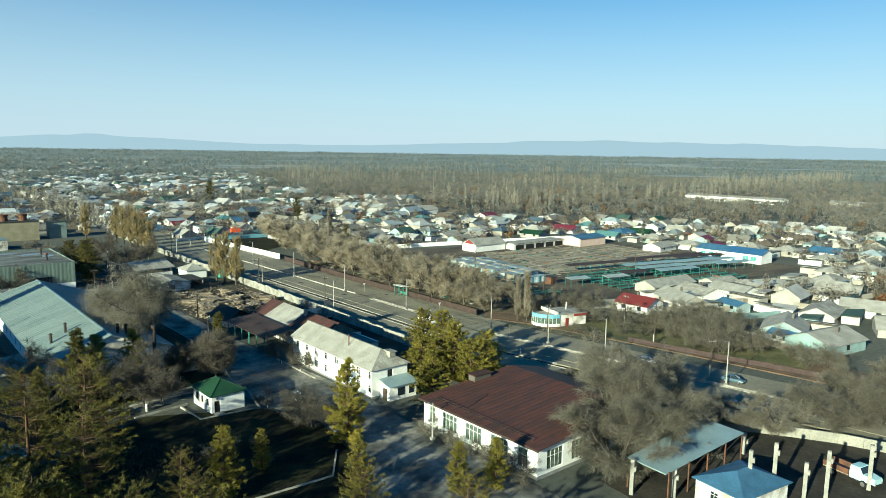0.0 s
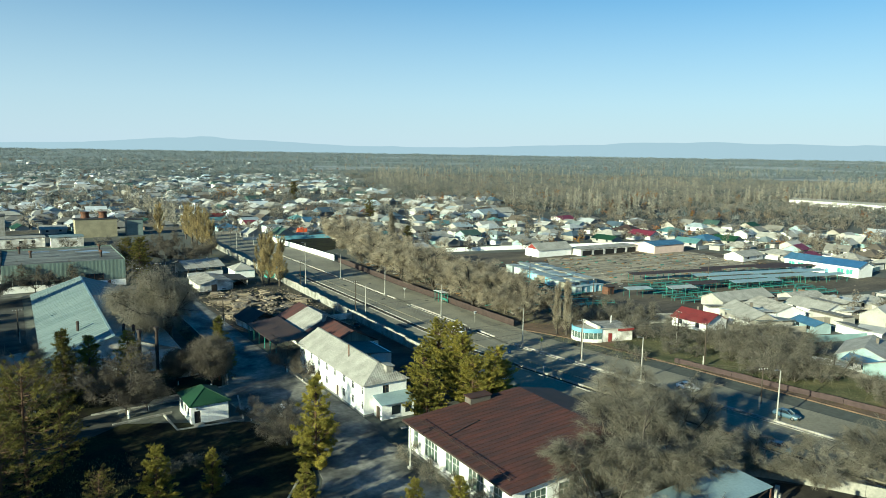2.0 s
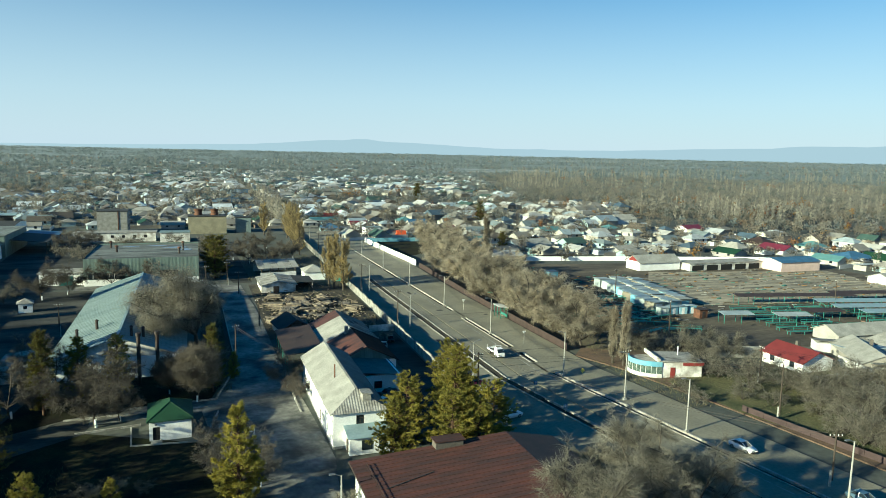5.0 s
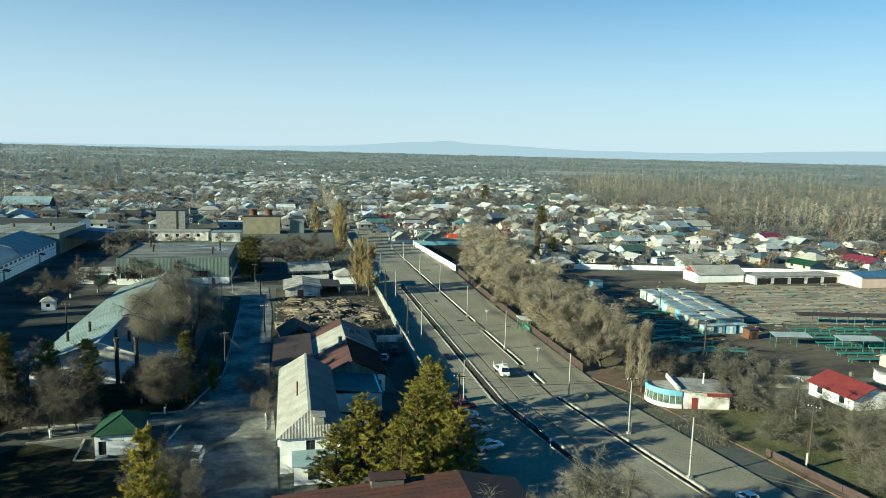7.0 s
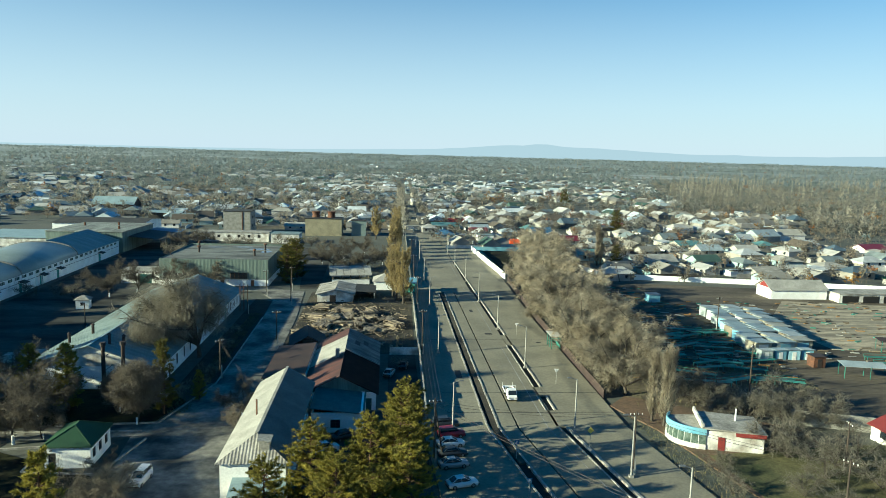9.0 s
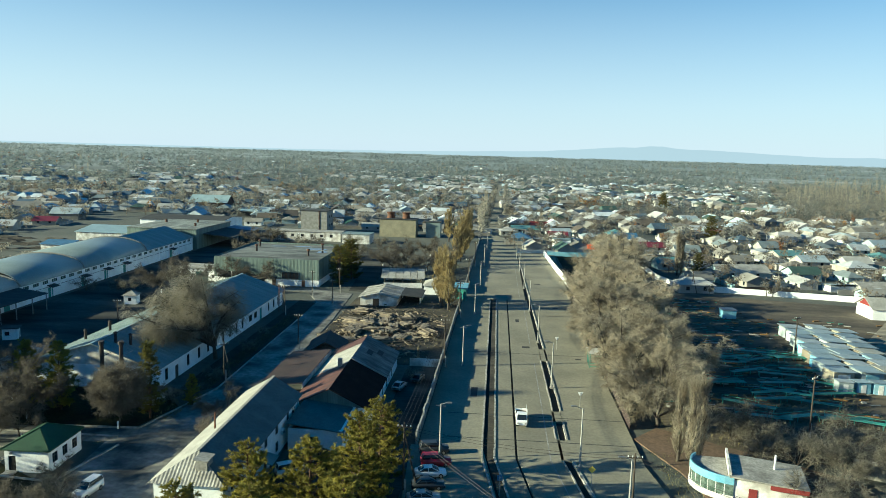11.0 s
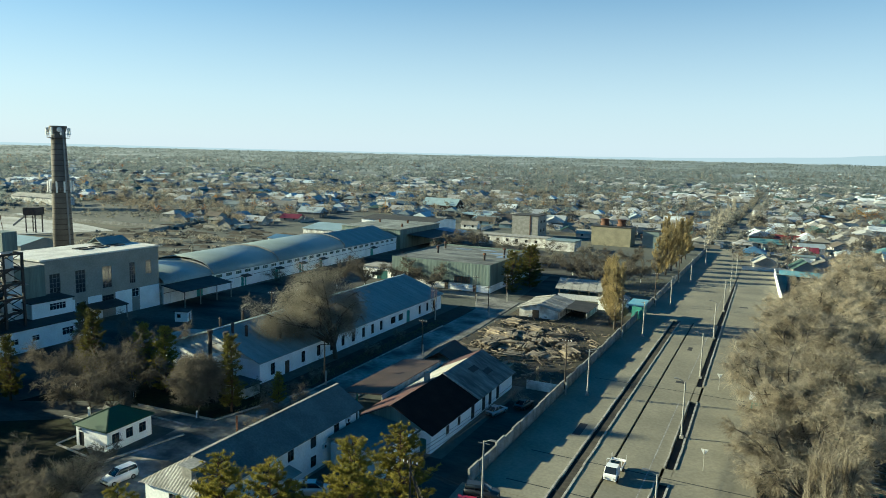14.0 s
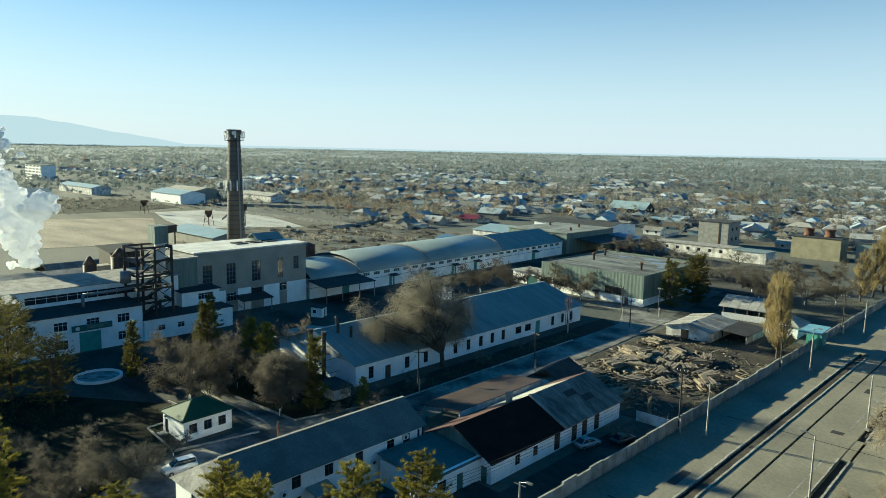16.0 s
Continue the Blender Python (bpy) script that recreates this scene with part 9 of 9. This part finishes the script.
# ---- kiosk with the curved blue front ----
def kiosk():
    b = thing("kiosk", 140.0, 119.6, 0.2, -14, "white roadside kiosk with a curved sky-blue front", "kiosk")
    part("wall", MB().box(-1.2, -3.6, 0, 7.6, 3.4, 3.0), WHITE_OLD, b)
    part("roof", MB().slab((-1.4, -3.9, 3.5), (7.9, -3.9, 3.15), (7.9, 3.7, 3.15), (-1.4, 3.7, 3.5), 0.2), SLATE_OLD, b)
    part("fascia", MB().box(3.4, -4.05, 2.55, 7.8, -3.93, 3.1), REDPAINT, b, "dark red fascia board")
    part("red_door", MB().box(1.0, -3.68, 0, 2.0, -3.58, 2.1), REDPAINT, b)
    n = 10
    for i in range(n):
        a0, a1 = radians(150 + 120 * i / n), radians(150 + 120 * (i + 1) / n)
        p0, p1 = (-0.8 + 5.2 * math.cos(a0), 0.6 + 4.3 * math.sin(a0)), (-0.8 + 5.2 * math.cos(a1), 0.6 + 4.3 * math.sin(a1))
        part("mullion", MB().box(p0[0] - 0.05, p0[1] - 0.05, 0.8, p0[0] + 0.05, p0[1] + 0.05, 2.45), FRAME_W, b)

    def band(z0, z1, th):
        """One bent wall along the curve."""
        mb, rows = MB(), []
        for i in range(n + 1):
            a = radians(150 + 120 * i / n)
            c, s_ = math.cos(a), math.sin(a)
            mb.v += [(-0.8 + (5.2 + o) * c, 0.6 + (4.3 + o) * s_, z) for o, z in ((th / 2, z0), (th / 2, z1), (-th / 2, z1), (-th / 2, z0))]
        for i in range(n):
            mb.f += [(4 * i + k, 4 * i + 4 + k, 4 * i + 4 + (k + 1) % 4, 4 * i + (k + 1) % 4) for k in range(4)]
        mb.f += [(3, 2, 1, 0), (4 * n, 4 * n + 1, 4 * n + 2, 4 * n + 3)]
        return mb
    part("blue_band", band(2.3, 3.3, 0.2), BLUEPAINT, b, "sky-blue curved band"), part("shop_window", band(0.8, 2.3, 0.06), GLASS_GREEN, b), part("base", band(0, 0.8, 0.2), WHITE_OLD, b)
    part("flat_roof", MB().add([(-0.8 + 5.1 * math.cos(radians(150 + 120 * i / n)), 0.6 + 4.2 * math.sin(radians(150 + 120 * i / n)), 2.9) for i in range(n + 1)] + [(-1.2, 3.3, 2.9)], [tuple(range(n + 2))]), SLATE_OLD, b)
    part("upstand", MB().bar((-1.3, -3.6, 3.5), (-1.3, 4.4, 3.5), 0.3, 0.8), WHITE_OLD, b)
    part("flue", MB().tube((4.4, 1.0, 3.2), (4.4, 1.0, 5.2), 0.14, n=8), FRAME_W, b)


kiosk()

# ---- market ----
rm = random.Random(11)
for i in range(26):
    x, y = 176.5 + (i % 3) * 5.7 + (i // 3) * 0.75 + rm.uniform(-0.5, 0.5), 170.5 + (i // 3) * 4.5 + rm.uniform(-0.5, 0.5) + (i % 3) * 1.2
    s = thing("market_stall", x, y, 0, 8 + rm.uniform(-4, 4), "tin market stall in pale blue and white", "stall", "market stalls")
    w_, l_ = rm.uniform(3.6, 5.2), rm.uniform(3.0, 4.2)
    part("body", MB().box(-w_ / 2, -l_ / 2, 0, w_ / 2, l_ / 2, 2.5), STALL, s)
    part("roof", MB().slab((-w_ / 2 - 0.4, -l_ / 2 - 0.5, 2.9), (w_ / 2 + 0.4, -l_ / 2 - 0.5, 2.6), (w_ / 2 + 0.4, l_ / 2 + 0.4, 2.6), (-w_ / 2 - 0.4, l_ / 2 + 0.4, 2.9), 0.08), STALL_ROOF, s)
    part("shutter", MB().box(-w_ * 0.3, -l_ / 2 - 0.05, 0.8, w_ * 0.3, -l_ / 2, 2.1), BLUEPAINT if i % 3 else FRAME_W, s)
for i in range(4):
    s = thing("market_hut", 174.6 + i * 3.3, 164.6 + rm.uniform(-0.3, 0.3), 0, rm.uniform(-5, 5), "small sky-blue tin market hut", "stall", "market huts")
    part("body", MB().box(-1.3, -1.2, 0, 1.3, 1.2, 2.2), BLUEPAINT if i % 2 else STALL, s)
    part("roof", MB().slab((-1.5, -1.4, 2.4), (1.5, -1.4, 2.4), (1.5, 1.5, 2.2), (-1.5, 1.5, 2.2), 0.07), STALL_ROOF, s)
    part("door", MB().box(-0.5, -1.25, 0, 0.4, -1.2, 1.9), FRAME_W, s)
proto = thing("market_table", 0, -900, 0, 0, "green-painted iron market table", "table", "market tables")
part("tabletop", MB().box(-4.5, -0.6, 0.85, 4.5, 0.6, 0.93), MKT_GREEN, proto)
for sx in (-4.2, 0, 4.2):
    for sy in (-0.5, 0.5):
        part("leg", MB().box(sx - 0.05, sy - 0.05, 0, sx + 0.05, sy + 0.05, 0.85), MKT_GREEN, proto)
part("top_rail", MB().bar((-4.5, 0.55, 1.4), (4.5, 0.55, 1.4), 0.07, 0.07).bar((-4.5, 0.55, 0.9), (-4.5, 0.55, 1.4), 0.07, 0.07).bar((4.5, 0.55, 0.9), (4.5, 0.55, 1.4), 0.07, 0.07), MKT_GREEN, proto)
first = True
for r in range(8):
    for k in range(6):
        x, y = 196 + k * 10.5 + r * 0.9, 132 + r * 4.4 - k * 1.6
        if rm.random() < 0.12 or (r > 5 and k > 3):
            continue
        m = pose(x, y, 0.05, 0, 0, -8)
        if first:
            proto.matrix_basis, first = m, False
        else:
            copy_thing(proto, m)
for i in range(26):
    copy_thing(proto, pose(146 + rm.uniform(0, 28), 146 + rm.uniform(0, 44), 0.05, 0, 0, rm.uniform(-30, 30)))
for x, y, l, mt in ((238, 156, 26, TIN_CANOPY), (236, 149, 24, TIN_CANOPY), (262, 150, 26, TIN_CANOPY), (258, 143, 24, TIN_CANOPY), (274, 146, 16, TIN_CANOPY), (270, 138, 20, TIN_CANOPY), (216, 148, 12, TIN_BROWN), (226, 167, 40, TIN_BROWN), (262, 163, 44, TIN_BROWN), (276, 156, 30, TIN_BROWN), (203, 146, 10, STALL_ROOF), (188.6, 151.2, 9, STALL_ROOF), (236, 142, 20, TIN_CANOPY)):
    s = thing("market_canopy", x, y, 0, -12, "long tin market canopy on green posts", "canopy", "market canopies")
    part("roof", MB().slab((-l / 2, -1.7, 2.7), (l / 2, -1.7, 2.7), (l / 2, 1.7, 3.05), (-l / 2, 1.7, 3.05), 0.08), mt, s)
    for i in range(int(l / 5) + 1):
        for yy in (-1.5, 1.5):
            part("post", MB().box(-l / 2 + 0.3 + i * 5, yy - 0.05, 0, -l / 2 + 0.4 + i * 5, yy + 0.05, 2.8), MKT_GREEN, s)
b = plain_hall("blue_roof_school", 289.5, 135.5, 299.5, 165.0, 4.2, 6.0, WHITE, TIN_BRIGHTBLUE, "long white building with a bright blue roof", "y")
for u in (-12.6, -9.2, 3.2, 6.6, 10.4):
    wo = part("window", MB().box(-5.06, u, 1.2, -4.98, u + 2.4, 3.0), TEAL, b)
    part("mullion", MB().box(-5.09, u + 1.15, 1.2, -5.06, u + 1.25, 3.0), FRAME_W, wo)
part("roof_patch", MB().slab((-5.55, -14.9, 4.02), (0, -14.9, 6.06), (0, 0.5, 6.06), (-5.55, 0.5, 4.02), 0.05), material("strong_blue_tin", (0.06, 0.17, 0.36), 0.5, 0.2, 0.5), b, "stronger blue roof sheets")
part("door", MB().box(-5.07, -3.4, 0, -4.98, -2.2, 2.2), BLUEPAINT, b)
b = plain_hall("market_store", 214, 231, 233, 240, 3.4, 5.8, WHITE, SLATE, "white store with a red gable end", "x")
part("red_gable", MB().add([(-9.6, -3.4, 3.5), (-9.6, 3.4, 3.5), (-9.6, 0, 5.6)], [(0, 1, 2)]), REDPAINT, b)
b = plain_hall("pink_house", 270, 216, 290, 228, 4.0, 5.2, material("pink_render", (0.66, 0.50, 0.44), 0.9, 0.15, 0.4), TIN_BRIGHTBLUE, "pink rendered house with a blue roof", "x")
b = plain_hall("open_garages", 234, 226, 270, 235, 2.8, 2.8, WHITE_OLD, SLATE_OLD, "row of garages with painted dark mouths")
# flat panels on the wall, painted as the garages' shaded insides
for i in range(5):
    part("garage_mouth", MB().box(-17 + i * 7, -4.56, 0, -11.5 + i * 7, -4.5, 2.3), DARK, b)
plain_hall("long_farm_shed", 668, 298, 684, 398, 5.0, 6.5, WHITE, SLATE, "very long low white farm shed in the woods", "y")
plain_hall("farm_shed", 700, 235, 712, 268, 4.0, 5.5, WHITE_OLD, SLATE, "low white farm shed in the woods", "y")
t = thing("tin_hut", 183.4, 159.0, 0, 0, "small red-brown tin hut", "hut")
part("wall", MB().box(-1.3, -1.3, 0, 1.3, 1.3, 2.4), RUST, t)
part("roof", MB().box(-1.5, -1.5, 2.4, 1.5, 1.5, 2.55), STEEL_DARK, t)
part("door", MB().box(-0.5, -1.36, 0, 0.5, -1.3, 2.0), STEEL_DARK, t)
t = thing("tin_kiosk", 172.5, 226, 0, 0, "pale blue tin kiosk", "kiosk")
part("wall", MB().box(-1.8, -1.8, 0, 1.8, 1.8, 2.4), BLUEPAINT, t)
part("roof", MB().box(-2, -2, 2.4, 2, 2, 2.55), STEEL, t)
b = plain_hall("white_booth", 134.6, 358, 142.4, 366, 4.6, 4.6, WHITE, TIN_BLUE, "small white two-window booth")
t = thing("red_tank", 152.0, 353, 0, 0, "bright orange-red box tank on legs", "tank")
part("tank", MB().box(-2.6, -1.8, 0.5, 2.6, 1.8, 3.4), ORANGE, t)
part("lid", MB().add([(-2.6, -1.8, 3.4), (2.6, -1.8, 3.4), (2.6, 1.8, 3.4), (-2.6, 1.8, 3.4), (0, 0, 4.0)], [(0, 1, 4), (1, 2, 4), (2, 3, 4), (3, 0, 4)]), ORANGE, t)
for q in (-2, 2):
    part("leg", MB().box(q - 0.15, -1.5, 0, q + 0.15, 1.5, 0.5), STEEL_DARK, t)

# ---- timber and rubble yard ----
rt = random.Random(21)
cx, cy = 80.0, 193.0
for i in range(46):
    x, y = rt.gauss(80, 6.5), rt.gauss(193, 9.5)
    if not (67 < x < 93 and 172 < y < 215):
        continue
    t = thing("timber_stack", x, y, 0, rt.uniform(0, 180), "untidy stack of weathered boards", "timber stack", "timber stacks")
    for lay in range(rt.randint(2, 5)):
        for k in range(rt.randint(3, 5)):
            L, wd = rt.uniform(2.5, 5.0), rt.uniform(0.3, 0.6)
            ox, oy, a = rt.uniform(-0.5, 0.5), (k - 2) * 0.62 + rt.uniform(-0.1, 0.1), radians(rt.uniform(-6, 6))
            m = MB().box(-L / 2, -wd / 2, 0, L / 2, wd / 2, 0.26)
            o = part("board", m, WOOD, t)
            o.matrix_basis = pose(ox, oy, lay * 0.33 + 0.0, rt.uniform(-2, 2), rt.uniform(-3, 3), math.degrees(a))
rub = MB()
for i in range(900):
    x, y = rt.gauss(80, 8), rt.gauss(192, 13)
    if not (67 < x < 95 and 168 < y < 232):
        continue
    a, L, q = rt.uniform(0, 3.14), rt.uniform(0.3, 2.2), rt.uniform(0.08, 0.35)
    d = Vector((math.cos(a), math.sin(a), rt.uniform(-0.25, 0.35))).normalized() * L / 2
    c = Vector((x, y, rt.uniform(0.1, 0.7)))
    rub.bar(c - d, c + d, q, q * 0.7)
solid("timber_rubble", rub, material("rubble_wood", (0.26, 0.21, 0.155), 0.9, 0.3, 0.8, 8.0, 0.2, island=0.55), "heap of broken boards and rubble", "rubble", kind="stuff")
# grass tufts along verges and in the scrub
gr = np.random.default_rng(4)
zones = [((145, 60), (176, 116), 9000), ((131, 100), (140, 130), 1500), ((67, 168), (96, 232), 3500), ((53.5, 132), (56.5, 205), 2600), ((134, 134), (175, 160), 4000), ((67, 240), (95, 300), 5000), ((12, 76), (34, 106), 2500)]
bs = np.vstack([np.stack([gr.uniform(a[0], c[0], n), gr.uniform(a[1], c[1], n), np.full(n, 0.1)], 1) for a, c, n in zones])
dv = unit(gr.normal(size=bs.shape) * 0.45 + np.array([0, 0, 1.0]))
v, f = blades(bs, dv, 0.42, 0.09, gr)
tagged(part("grass_tufts", tri_mesh("grass_tufts", v, f, material("straw_grass", (0.21, 0.17, 0.085), 0.95, 0.35, 0.2, 2.0, 0.0, island=0.3, tint=(0.09, 0.10, 0.04))), None), "dry straw-coloured grass tufts", "grass", kind="stuff")
wall_line("field_wall", [(-212, 395), (-160, 330), (-148, 292)], 1.8, CONC_WALL, "long pale panel wall of the storage field", 0.2, 6.0)
wall_line("field_wall", [(-309, 295), (-230, 303), (-151, 310)], 1.8, CONC_WALL, "long pale panel wall of the storage field", 0.2, 8.0)
for x, y in ((-286, 254), (-201, 251)):
    t = thing("loading_tower", x, y, 0, 20, "rusty steel loading tower with a hopper", "tower", "loading towers")
    for sx in (-1, 1):
        for sy in (-1, 1):
            part("leg", MB().bar((sx * 3, sy * 3, 0), (sx * 2, sy * 2, 9), 0.4, 0.4), RUST, t)
    for z in (3.0, 6.0):
        part("brace", MB().bar((-2.6, -2.6, z), (2.6, -2.6, z + 1.5), 0.25, 0.25), RUST, t)
    part("hopper", MB().tube((0, 0, 7.4), (0, 0, 10.6), 1.2, 3.2, 8), STEEL_DARK, t)
    part("cabin", MB().box(-2.2, -2.2, 10.6, 2.2, 2.2, 13.2), RUST, t)
    t.scale = (0.62, 0.62, 0.62)
wall_line("field_wall", [(-300, 330), (-212, 395)], 1.8, CONC_WALL, "long pale panel wall of the storage field", 0.2, 8.0)

# litter and timber odds and ends on the market square
lit = MB()
rl = random.Random(31)
for i in range(1500):
    x, y = rl.uniform(178, 292), rl.uniform(160, 226)
    if rl.random() < 0.55:
        x, y = rl.uniform(138, 178), rl.uniform(150, 250)
    a, L, q = rl.uniform(-0.4, 0.4), rl.uniform(0.5, 2.6), rl.uniform(0.15, 0.5)
    d = Vector((math.cos(a), math.sin(a), 0)) * L / 2
    c = Vector((x, y, 0.08 + q * 0.25))
    lit.bar(c - d, c + d, q, q * 0.5)
solid("market_litter", lit, palette("litter_colours", [(0.30, 0.25, 0.18), (0.12, 0.10, 0.08), (0.45, 0.44, 0.40), (0.10, 0.30, 0.24), (0.20, 0.16, 0.11), (0.40, 0.22, 0.08)], 0.9), "scattered boards, crates and litter on the market square", "litter", kind="stuff")

# low spoil ridges and furrows on the open storage ground
fr_ = MB()
rf = random.Random(52)
for i in range(260):
    x, y = rf.uniform(-170, -44), rf.uniform(212, 332)
    if x > -62 and y > 285 or y < 226 - (x + 44) * 0.1:
        continue
    a, L, q = rf.gauss(0.25, 0.12), rf.uniform(3, 16), rf.uniform(0.4, 1.3)
    d = Vector((math.cos(a), math.sin(a), 0)) * L / 2
    n = Vector((-math.sin(a), math.cos(a), 0)) * q * rf.uniform(1.0, 2.0)
    c, k = Vector((x, y, 0.04)), Vector((0, 0, q * rf.uniform(0.5, 0.9)))
    fr_.add([c - d - n, c + d - n, c + d + n, c - d + n, c - d * 0.7 + k, c + d * 0.75 + k * rf.uniform(0.6, 1)], [(0, 1, 5, 4), (1, 2, 5), (2, 3, 4, 5), (3, 0, 4)])
solid("spoil_ridges", fr_, material("dark_spoil", (0.13, 0.11, 0.085), 0.95, 0.45, 0.3, 2.0, 0.5, tint=(0.05, 0.045, 0.036), island=0.45), "low ridges of dark spoil on the storage ground", "spoil heaps", kind="stuff")
